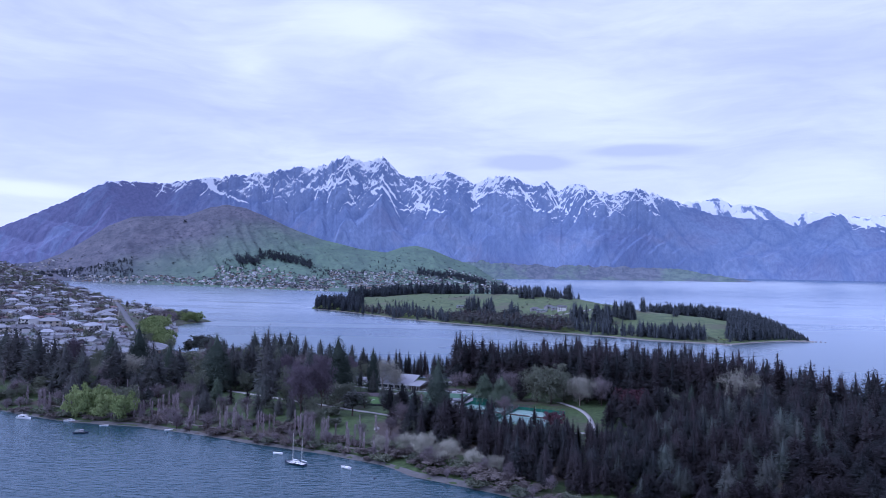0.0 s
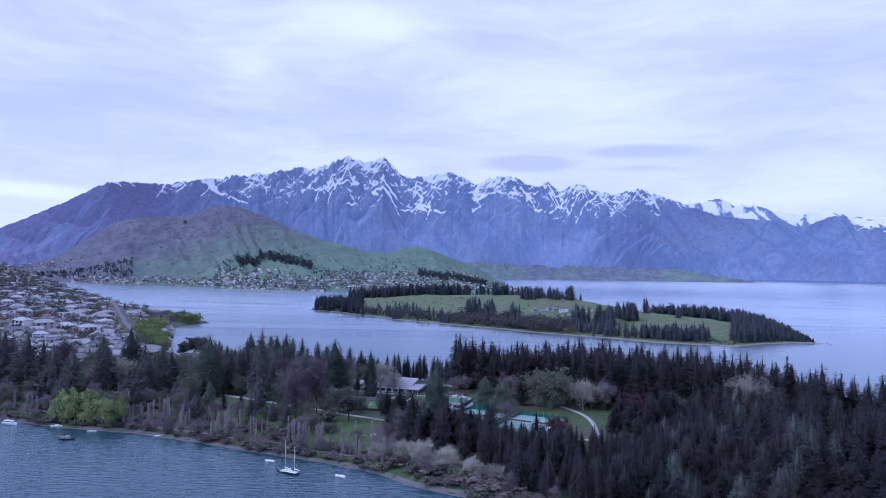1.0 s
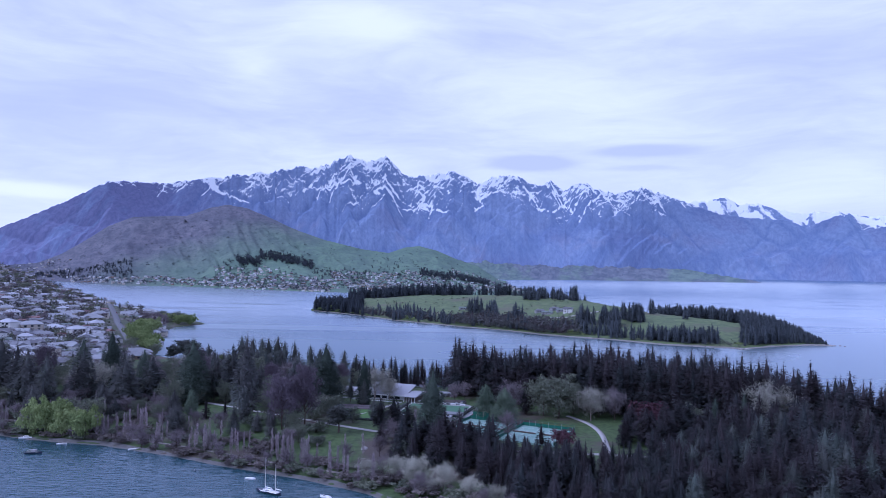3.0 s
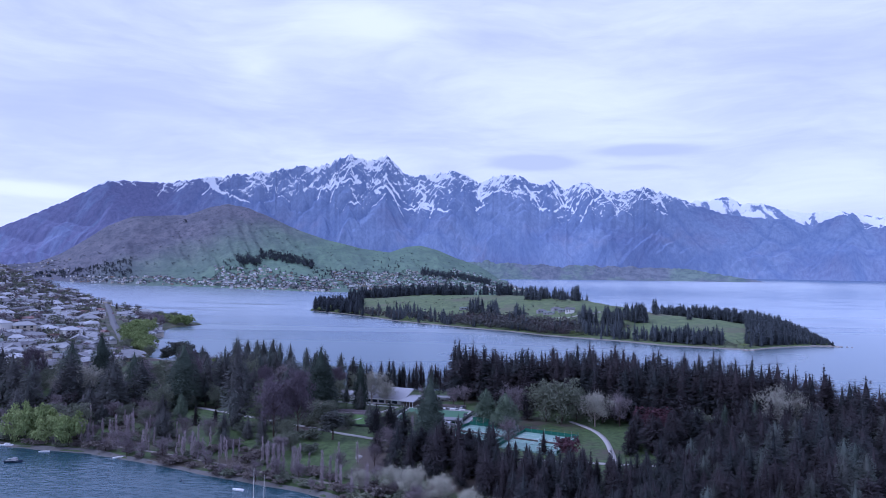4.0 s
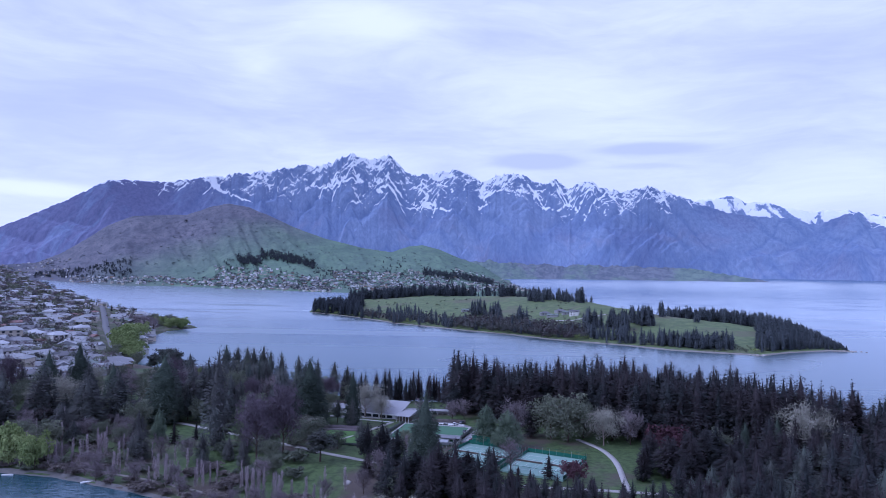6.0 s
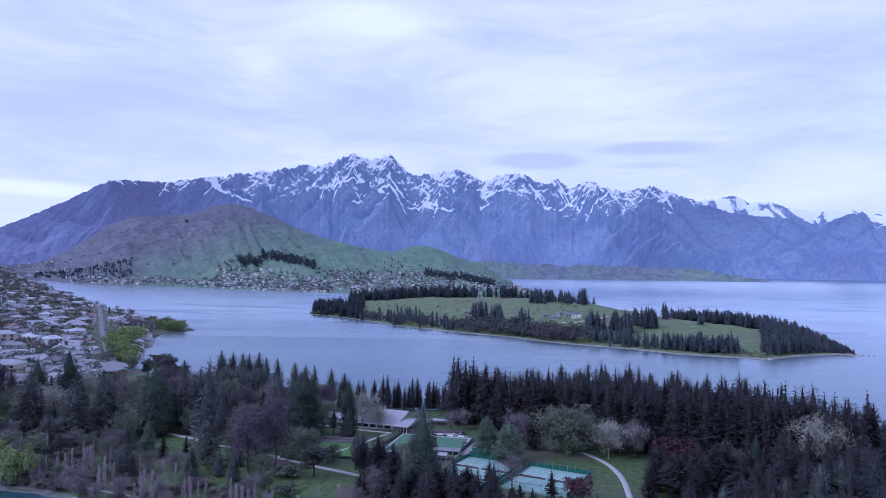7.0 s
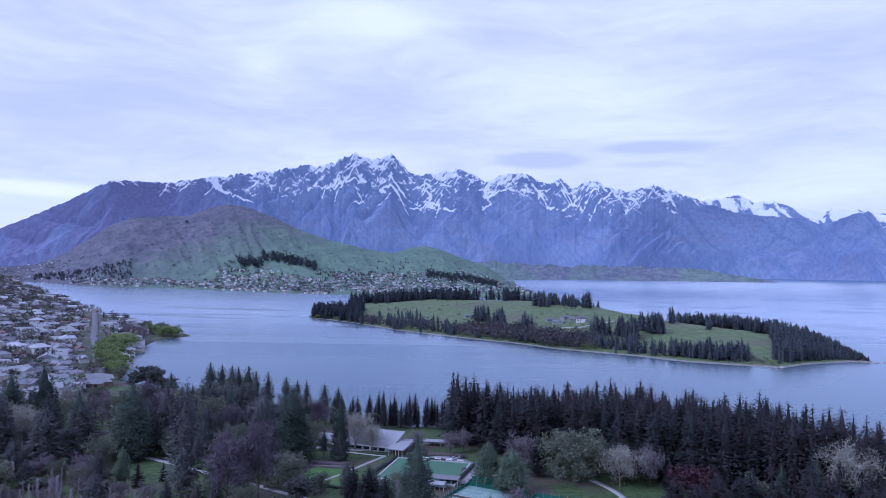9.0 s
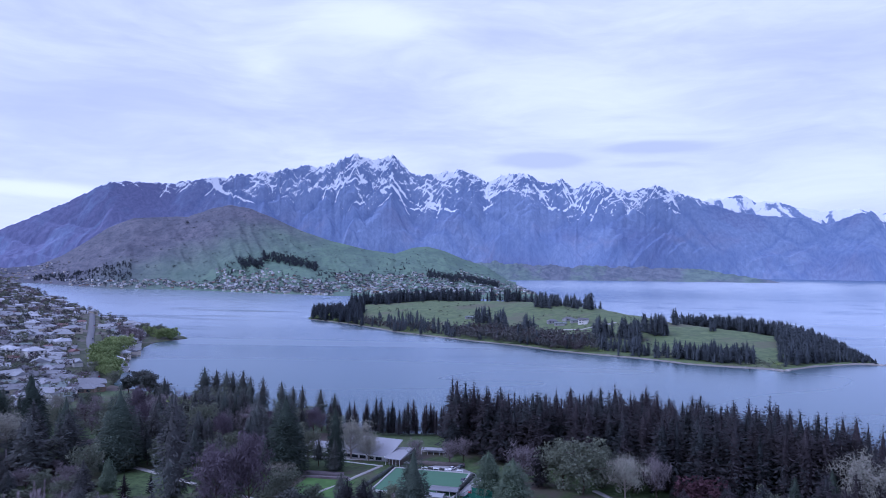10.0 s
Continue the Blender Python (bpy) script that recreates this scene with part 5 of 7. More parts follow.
bx, by = np.interp(at, arc, bank[:, 0]), np.interp(at, arc, bank[:, 1])
nx, ny = np.gradient(by), -np.gradient(bx)
ln = np.hypot(nx, ny)
rows_ = []
for k in np.linspace(-1.4, 2.6, 7):
    x, y = bx - nx / ln * k, by - ny / ln * k
    rows_.append(np.stack([x, y, np.maximum(garden_z(x, y), -0.3) + 0.16], 1))
sheet("beach_gardens", np.array(rows_), M_BANK, "narrow shingle beach below the park", "beach")

# ---- suburbs ----
WALLS = [plain("wall_" + n, c, 0.75, 0.12, 0.3) for n, c in (("white", (0.62, 0.615, 0.60)), ("cream", (0.48, 0.44, 0.37)), ("grey", (0.30, 0.30, 0.31)), ("brown", (0.22, 0.16, 0.12)))]
ROOFS = [plain("roof_" + n, c, 0.45, 0.25, 0.4, 0.5) for n, c in (("pale_iron", (0.24, 0.25, 0.265)), ("grey_iron", (0.165, 0.17, 0.185)), ("dark_tile", (0.09, 0.09, 0.10)), ("red_iron", (0.19, 0.10, 0.09)), ("green_iron", (0.12, 0.15, 0.14)), ("white_iron", (0.34, 0.35, 0.375)))]
M_PANE = plain("window_glass", (0.025, 0.035, 0.05), 0.08, 0.1, 0.5, 0.5)


def box_quads(x0, y0, z0, x1, y1, z1):
    v = np.array([(x, y, z) for z in (z0, z1) for y in (y0, y1) for x in (x0, x1)], float)
    return v, np.array([(0, 1, 3, 2), (4, 6, 7, 5), (0, 4, 5, 1), (1, 5, 7, 3), (3, 7, 6, 2), (2, 6, 4, 0)])


def gable(x0, y0, x1, y1, z, rise, over=0.5, hip=0.0, thick=0.25):
    """A pitched roof with eaves and thickness, ridge along x."""
    ym = (y0 + y1) / 2
    x0, x1, y0, y1 = x0 - over, x1 + over, y0 - over, y1 + over
    h = hip * (y1 - y0) / 2
    v = np.array([(x0, y0, z), (x1, y0, z), (x1, y1, z), (x0, y1, z), (x0 + h, ym, z + rise), (x1 - h, ym, z + rise),
                  (x0, y0, z - thick), (x1, y0, z - thick), (x1, y1, z - thick), (x0, y1, z - thick)], float)
    f = np.array([(0, 1, 5, 4), (2, 3, 4, 5), (1, 2, 5, 5), (3, 0, 4, 4), (0, 6, 7, 1), (1, 7, 8, 2), (2, 8, 9, 3), (3, 9, 6, 0), (6, 9, 8, 7)])
    return v, f


def clean_mesh(name, v, f, material):
    me = bpy.data.meshes.new(name)
    me.from_pydata([tuple(p) for p in v], [], [tuple(dict.fromkeys(q)) for q in f.tolist()])
    me.materials.append(material)
    return me


def part(name, vf, material, parent, label=""):
    ob = new(name, clean_mesh(name, *vf, material))
    ob.parent = parent
    return tagged(ob, label)


def house_pattern(w, d, storeys, hip, wall, roof, wing, label):
    """Detached house: walls with gables, pitched roof with eaves, panes set into frames, often a wing and a chimney."""
    h = 2.7 * storeys
    root = new("house")
    boxes = [box_quads(-w / 2, -d / 2, -3, w / 2, d / 2, h)]
    roofs = [gable(-w / 2, -d / 2, w / 2, d / 2, h + 0.2, d * 0.24, 0.6, hip)]
    if wing:
        boxes.append(box_quads(w * 0.05, -d * 0.95, -3, w * 0.45, -d * 0.4, h * 0.98))
        v, f = gable(-d * 0.95, -w * 0.45, -d * 0.2, -w * 0.05, h + 0.15, w * 0.11, 0.5, 0)
        v = np.stack([-v[:, 1], v[:, 0], v[:, 2]], 1)
        roofs.append((v, f))
    if not hip:
        for sx in (-1, 1):
            x = sx * w / 2
            boxes.append((np.array([(x, -d / 2, h), (x, d / 2, h), (x, 0, h + d * 0.24), (x - sx * 0.3, -d / 2, h), (x - sx * 0.3, d / 2, h), (x - sx * 0.3, 0, h + d * 0.24)]),
                          np.array([(0, 1, 2, 2), (3, 4, 5, 5), (0, 3, 5, 2), (1, 4, 5, 2)])))
    part("wall", joined(*boxes), wall, root)
    rf = part("roof", joined(*roofs), roof, root)
    part("chimney", box_quads(-w * 0.25, -0.5, h, -w * 0.25 + 0.9, 0.4, h + d * 0.24 + 1.0), WALLS[2], rf)
    for k in range(storeys):
        for x in ((-0.28, 0.02) if wing and k == 0 else (-0.30, 0.0, 0.30)):
            for sy in (-1, 1):
                y = sy * (d / 2 + 0.04)
                part("window", box_quads(x * w - 0.95, y - 0.06, 0.8 + 2.7 * k, x * w + 0.95, y + 0.06, 2.2 + 2.7 * k), M_PANE, root)
    return tagged(root, label, "house", "houses of the lakeside suburb")


g4 = np.random.default_rng(41)
HOUSES = []
for n in range(10):
    wl, rf = WALLS[(0, 0, 1, 2, 0, 3, 0, 1, 2, 0)[n]], ROOFS[(0, 5, 1, 2, 2, 1, 3, 0, 4, 1)[n]]
    wn = ("white", "white", "cream", "grey", "white", "brown", "white", "cream", "grey", "white")[n]
    rn = ("pale iron", "white iron", "grey iron", "dark tiled", "dark tiled", "grey iron", "red iron", "pale iron", "green iron", "grey iron")[n]
    st = 1 + (n % 3 == 1)
    HOUSES.append(house_pattern(g4.uniform(12, 19), g4.uniform(8, 11.5), st, (0, 0.8)[n % 2], wl, rf, n % 2 == 0, f"{wn} {'two-storey' if st == 2 else 'single-storey'} house with a {rn} roof"))
seen_house = set()


def put_house(i, x, y, z, turn, s):
    m = Matrix.LocRotScale((x, y, z), Euler((0, 0, turn)), (s, s, s))
    if i in seen_house:
        return copy_thing(HOUSES[i], m)
    seen_house.add(i)
    HOUSES[i].matrix_basis = m
    return HOUSES[i]


ROAD = [(-329, 726), (-344, 750), (-372, 794), (-417, 869), (-457, 936), (-500, 1007), (-556, 1106), (-622, 1221), (-702, 1358)]
road_pts = [((a[0] * (1 - t) + c[0] * t), (a[1] * (1 - t) + c[1] * t)) for a, c in zip(ROAD, ROAD[1:]) for t in (0, 0.2, 0.4, 0.6, 0.8)]
town_spots, tree_spots, tree_z = [], [], []
for row, d0 in enumerate(np.arange(620, 2250, 22.0)):
    for b in np.arange(-44, -22.4, math.degrees(22 / d0)):
        bb_, dd_ = b + g4.uniform(-0.3, 0.3) * 26 / d0, d0 + g4.uniform(-7, 7)
        n_, f_ = float(lerp_list(TOWN_NEAR, bb_)), float(lerp_list(TOWN_BACK, bb_))
        if not n_ + 35 < dd_ < f_ - 40:
            continue
        p = polar(np.array(bb_), np.array(dd_), 0.0)
        road = min(math.hypot(p[0] - x, p[1] - y) for x, y in road_pts)
        if road < 20 or (b > -25 and dd_ > n_):
            continue
        z = max(float(town_z(np.array(bb_), np.array(dd_))), float(garden_z(p[0], p[1])))
        if g4.random() < 0.80:
            town_spots.append((p[0], p[1], z, math.radians(-bb_) + 0.4 * g4.normal() + (1.57 if g4.random() < 0.3 else 0)))
        for _ in range(5):
            q = polar(np.array(bb_ + g4.uniform(-0.6, 0.6) * 20 / d0 * 57 / 57), np.array(dd_ + g4.uniform(-12, 12)), 0.0)
            tx, ty = q[0] + g4.normal() * 8, q[1] + g4.normal() * 6
            if min(math.hypot(tx - x, ty - y) for x, y in road_pts) < 10:
                continue
            if math.hypot(tx - EYE[0], ty - EYE[1]) < float(lerp_list(TOWN_NEAR, math.degrees(math.atan2(tx - EYE[0], ty - EYE[1])))) + 14:
                continue
            tree_spots.append((tx, ty, g4.uniform(4.5, 10.0) * (1.6 if g4.random() < 0.12 else 1), g4.uniform(0.8, 1.4)))
            tree_z.append(z - 0.3)
town_spots.sort(key=lambda p: math.hypot(p[0] - 7, p[1] - 138) + 250 * (p[0] < -0.80 * p[1]))
near_houses, far_houses = town_spots[:300], town_spots[300:]
for n, (x, y, z, turn) in enumerate(near_houses):
    put_house(int(g4.integers(10)) if n > 9 else n, x, y, z, turn, g4.uniform(0.85, 1.25))


# the golf clubhouse and lodges on the headland
for n, (b, d, turn) in enumerate(((5.3, 1215, 0.2), (5.9, 1190, -0.3), (6.5, 1222, 0.5), (7.1, 1198, 0.1), (7.6, 1178, -0.2), (-1.0, 1330, 0.3), (-0.3, 1360, 0.0))):
    p = polar(np.array(b), np.array(float(d)), 0.0)
    put_house((3, 8, 3, 8, 4, 8, 3)[n], p[0], p[1], float(pen_z(np.array(b), np.array(float(d)))) + 0.2, turn, 1.0)


def simple_houses(name, places, label):
    """Far houses, walls and roofs joined by colour into three parts of one object."""
    root = tagged(new(name), label, "houses", kind="stuff")
    for key in range(6):
        wv, rv = [], []
        for n, (x, y, z, turn, s) in enumerate(places):
            if n % 6 != key:
                continue
            w, d, h = g4.uniform(10, 17) * s, g4.uniform(7, 10) * s, g4.choice([3.0, 3.0, 5.6]) * s
            for store, (v, f) in ((wv, box_quads(-w / 2, -d / 2, -3, w / 2, d / 2, h)), (rv, gable(-w / 2, -d / 2, w / 2, d / 2, h + 0.2, d * 0.24, 0.5 * s, g4.choice([0, 0.8]), 0.25))):
                c, q = math.cos(turn), math.sin(turn)
                store.append((np.stack([x + v[:, 0] * c - v[:, 1] * q, y + v[:, 0] * q + v[:, 1] * c, z + v[:, 2]], 1), f))
        for nm, store, m in (("wall", wv, WALLS[(0, 2, 0, 1, 1, 3)[key]]), ("roof", rv, ROOFS[(0, 1, 5, 2, 1, 1)[key]])):
            if store:
                v, f = joined(*store)
                part(nm, (v, f), m, root)
    return root


simple_houses("hillside_houses", [(*p, 1.0) for p in far_houses], "rows of pale houses higher on the slope")
wood("suburb_trees", tree_spots[::3], GARDEN_TREE, "olive garden trees between the houses", M_OLIVE, zs=tree_z[::3])
wood("suburb_bare_trees", tree_spots[1::3], GARDEN_TREE, "brown leafless garden trees between the houses", M_TWIG, zs=tree_z[1::3])
wood("suburb_dark_trees", tree_spots[2::3], GARDEN_TREE + FAR_FIR[:1], "dark evergreen garden trees between the houses", M_THICKET, zs=tree_z[2::3])

# far suburb below the hill, shrunk along with pull() to fit the camera's view
spots5, tr5, trz5, gr5, grz5 = [], [], [], [], []
for n in range(4700):
    b = g4.uniform(-35.5, 4.0)
    if b < -12 and g4.random() > (0.4 if b < -21 else 1.0):
        continue
    near = float(lerp_list(HILL_NEAR, b)) if b < 3 else 2500.0
    if b < -31:
        d = near + g4.uniform(60, 900)
    elif b < -21:
        d = near + g4.uniform(30, 200)
    elif b < -12:
        d = near + g4.uniform(20, 520) * g4.random() ** 0.4
    elif b < -2:
        d = near + g4.uniform(100, 900)
    else:
        d = g4.uniform(2700, float(lerp_list(NECK, max(b, 1.6))) - 100) if b > 1.6 else near + g4.uniform(200, 1500)
        if b > 1.6 and g4.random() < 0.5:
            continue
    z = float(hill_z(np.array(b), np.array(d))) if b < 2.8 else 0.0
    z = max(z, float(neck_z(np.array(b), np.array(d)))) if b > 0.6 else z
    q = pull(polar(np.array(b), np.array(d), z))
    k = float(np.linalg.norm(q - EYE) / d)
    if g4.random() < 0.38:
        spots5.append((q[0], q[1], q[2], math.radians(-b) + g4.normal() * 0.5, k * 0.85))
    else:
        tr5.append((q[0], q[1], g4.uniform(5, 11) * k, 1.2))
        trz5.append(q[2])
for b0, b1, s0, s1, n, h in ((-17.6, -13.4, 0.30, 0.40, 230, 22), (-19.4, -17.6, 0.22, 0.30, 90, 22), (-33.3, -27.0, 0.10, 0.32, 240, 17), (-4.6, 1.2, 0.28, 0.38, 240, 22), (-13.5, -9.0, 0.12, 0.34, 60, 16), (-23.4, -23.2, 0.83, 0.84, 4, 28),
                             (-9, -5, 0.3, 0.7, 25, 16), (-20.5, -18.5, 0.16, 0.3, 30, 14)):
    for _ in range(n):
        b, s = g4.uniform(b0, b1), g4.uniform(s0, s1)
        near = float(lerp_list(HILL_NEAR, b))
        d = near + s * (5250 - near)
        q = pull(polar(np.array(b), np.array(d), float(hill_z(np.array(b), np.array(d)))))
        k = float(np.linalg.norm(q - EYE) / d)
        gr5.append((q[0], q[1], h * k * g4.uniform(0.7, 1.2), 1.1))
        grz5.append(q[2])
simple_houses("far_suburb", spots5, "distant suburb of small pale houses on the far shore")
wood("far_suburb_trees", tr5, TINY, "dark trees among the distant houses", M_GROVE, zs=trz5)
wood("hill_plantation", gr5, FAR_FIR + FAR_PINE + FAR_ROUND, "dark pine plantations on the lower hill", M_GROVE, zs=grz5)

# scattered shrubs and hedgerows on the hill
sh, shz = [], []
for n in range(520):
    b = g4.uniform(-33, 3)
    near = float(lerp_list(HILL_NEAR, b))
    s = g4.uniform(0.12, 0.98)
    if n % 3 == 0:
        s = 0.25 + 0.12 * (n % 5) + 0.02 * math.sin(b * 1.7)
        b = -24 + 26 * ((n // 3) % 60) / 60 + g4.normal() * 0.1
        near = float(lerp_list(HILL_NEAR, b))
    d = near + s * (5250 - near)
    if b > 2:
        continue
    q = pull(polar(np.array(b), np.array(d), float(hill_z(np.array(b), np.array(d)))))
    k = float(np.linalg.norm(q - EYE) / d)
    sh.append((q[0], q[1], g4.uniform(3, 9) * k, 1.6))
    shz.append(q[2] - 0.3)
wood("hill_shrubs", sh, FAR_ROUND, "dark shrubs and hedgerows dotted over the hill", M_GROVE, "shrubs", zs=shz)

# ---- paths, road and built things of the park ----
M_PATH = plain("pale_gravel", (0.34, 0.33, 0.32), 0.9, 0.2, 0.7)
M_WALK = plain("brown_gravel", (0.20, 0.185, 0.17), 0.9, 0.25, 0.7)
M_ASPHALT = plain("asphalt", (0.135, 0.138, 0.148), 0.9, 0.25, 0.3)
M_LOT = plain("worn_pale_asphalt", (0.25, 0.25, 0.255), 0.9, 0.2, 0.4)
M_CONCRETE = plain("concrete", (0.36, 0.36, 0.35), 0.85, 0.2, 0.5)
M_COURT = plain("green_court_surface", (0.20, 0.31, 0.27), 0.85, 0.12, 0.25)
M_LINE = plain("white_court_line", (0.55, 0.56, 0.55), 0.7, 0.08, 1.0)
M_GREEN = plain("bowling_green_turf", (0.075, 0.155, 0.095), 0.95, 0.12, 0.2)
M_MESH = plain("green_windbreak", (0.020, 0.110, 0.075), 0.7, 0.15, 0.8)
M_POST = plain("galvanised_steel", (0.30, 0.33, 0.32), 0.45, 0.15, 1.0, 0.5, 0.6)
M_WHITE_P = plain("white_paint", (0.66, 0.67, 0.67), 0.5, 0.08, 0.8)
M_CLUBROOF = plain("pale_roof_sheet", (0.27, 0.275, 0.295), 0.5, 0.12, 0.25)
M_DARKWOOD = plain("dark_stained_timber", (0.09, 0.075, 0.065), 0.7, 0.3, 1.0)
M_ROCKY = plain("grey_boulder", (0.28, 0.27, 0.26), 0.9, 0.35, 0.8)
M_HULL = plain("white_hull", (0.80, 0.80, 0.80), 0.25, 0.05, 0.8, 0.5)
M_BOOT = plain("dark_blue_hull", (0.03, 0.04, 0.07), 0.3, 0.1, 0.8, 0.5)
M_SPAR = plain("pale_spar", (0.62, 0.58, 0.52), 0.4, 0.1, 1.0)
M_CAR = [plain("car_" + n, c, 0.25, 0.05, 1.0, 0.6) for n, c in (("red", (0.30, 0.03, 0.03)), ("white", (0.75, 0.75, 0.75)), ("grey", (0.12, 0.13, 0.14)))]
M_TYRE = plain("tyre", (0.02, 0.02, 0.02), 0.8, 0.2, 2.0)


def ribbon(name, pts, width, lift, material, label, category, zfun=None, step=3.0):
    """A strip of paving that follows the ground, with small kerb thickness."""
    zfun = zfun or garden_z
    p = np.array(pts, float)
    arc = np.r_[0, np.cumsum(np.hypot(*np.diff(p, axis=0).T))]
    t = np.linspace(0, arc[-1], max(3, int(arc[-1] / step)))
    x, y = np.interp(t, arc, p[:, 0]), np.interp(t, arc, p[:, 1])
    ker = np.ones(5) / 5
    if len(t) > 12:
        x[2:-2], y[2:-2] = np.convolve(x, ker, "valid"), np.convolve(y, ker, "valid")
    nx, ny = -np.gradient(y), np.gradient(x)
    ln = np.hypot(nx, ny) + 1e-9
    rows = []
    for k, dz in ((-0.52, -0.5), (-0.5, 0), (0, 0.03), (0.5, 0), (0.52, -0.5)):
        xx, yy = x + nx / ln * width * k, y + ny / ln * width * k
        rows.append(np.stack([xx, yy, zfun(xx, yy) + lift + dz], 1))
    return sheet(name, np.array(rows), material, label, category)


ribbon("path_upper", [(-200, 492), (-168, 478), (-147, 467), (-127, 455), (-106, 444), (-88, 434), (-71, 423), (-45, 410), (-22, 402)], 2.6, 0.30, M_PATH, "pale gravel path across the park lawn", "path")
ribbon("path_shore", [(-262, 432), (-200, 408), (-142, 387), (-125, 380), (-107, 371), (-92, 364), (-50, 348), (-30, 340)], 1.6, 0.22, M_WALK, "brown gravel walk along the bank", "path")
ribbon("path_court", [(58, 462), (63, 453), (67, 445), (70, 428), (70, 412), (68, 392), (67, 377)], 2.6, 0.30, M_PATH, "pale gravel path beside the tennis courts", "path")
ribbon("path_wood", [(10, 380), (44, 378), (66, 376), (84, 374), (110, 372)], 2.4, 0.30, M_PATH, "pale gravel path at the edge of the wood", "path")
ribbon("path_club", [(-92, 506), (-70, 504), (-52, 503), (-36, 500), (-18, 497)], 3.0, 0.30, M_CONCRETE, "pale paved terrace walk by the clubhouse", "path")
ribbon("path_garden", [(-66, 447), (-58, 462), (-52, 476), (-44, 492)], 1.8, 0.30, M_PATH, "pale garden path beside the green", "path")


def town_zxy(x, y):
    q = np.stack([np.asarray(x, float) - EYE[0], np.asarray(y, float) - EYE[1]], -1)
    b, d = np.degrees(np.arctan2(q[..., 0], q[..., 1])), np.hypot(q[..., 0], q[..., 1])
    return np.maximum(np.maximum(town_z(b, d), garden_z(x, y)), 1.2)


ribbon("road_lakeside", ROAD, 8.5, 1.1, M_ASPHALT, "grey asphalt road climbing through the suburb", "road", town_zxy, 8.0)
ribbon("road_branch", [(-440, 912), (-420, 905), (-404, 908), (-392, 918)], 6.0, 1.2, M_ASPHALT, "narrow asphalt lane to the shore", "road", town_zxy, 8.0)


def pen_zxy(x, y):
    q = np.stack([np.asarray(x, float) - EYE[0], np.asarray(y, float) - EYE[1]], -1)
    return pen_z(np.degrees(np.arctan2(q[..., 0], q[..., 1])), np.hypot(q[..., 0], q[..., 1]))


track = polar(np.array([3.6, 4.6, 5.4, 6.4, 7.6, 8.6, 10.0]), np.array([1130.0, 1120, 1140, 1150, 1128, 1150, 1190]), 0.0)
ribbon("path_golf", [(p[0], p[1]) for p in track], 4.5, 0.5, M_PATH, "pale gravel track across the golf course", "path", pen_zxy, 6.0)
ribbon("car_park", [(-15, 496), (-6, 484), (2, 474), (4, 460), (0, 448)], 13.0, 0.32, M_LOT, "pale asphalt car park beside the bowling green", "car park")


def flat_patch(name, corner, a, w, d, z, thick, material, label, category, kind="structure"):
    """A slab with its back left corner given, w along the direction a and d towards the viewer."""
    v, f = box_quads(0, -d, -thick, w, 0, 0)
    ob = new(name, clean_mesh(name, v, f, material))
    ob.matrix_basis = Matrix.LocRotScale((corner[0], corner[1], z), Euler((0, 0, a)), (1, 1, 1))
    return tagged(ob, label, category, kind=kind)


COURT_TURN = math.atan2(-12, 26)


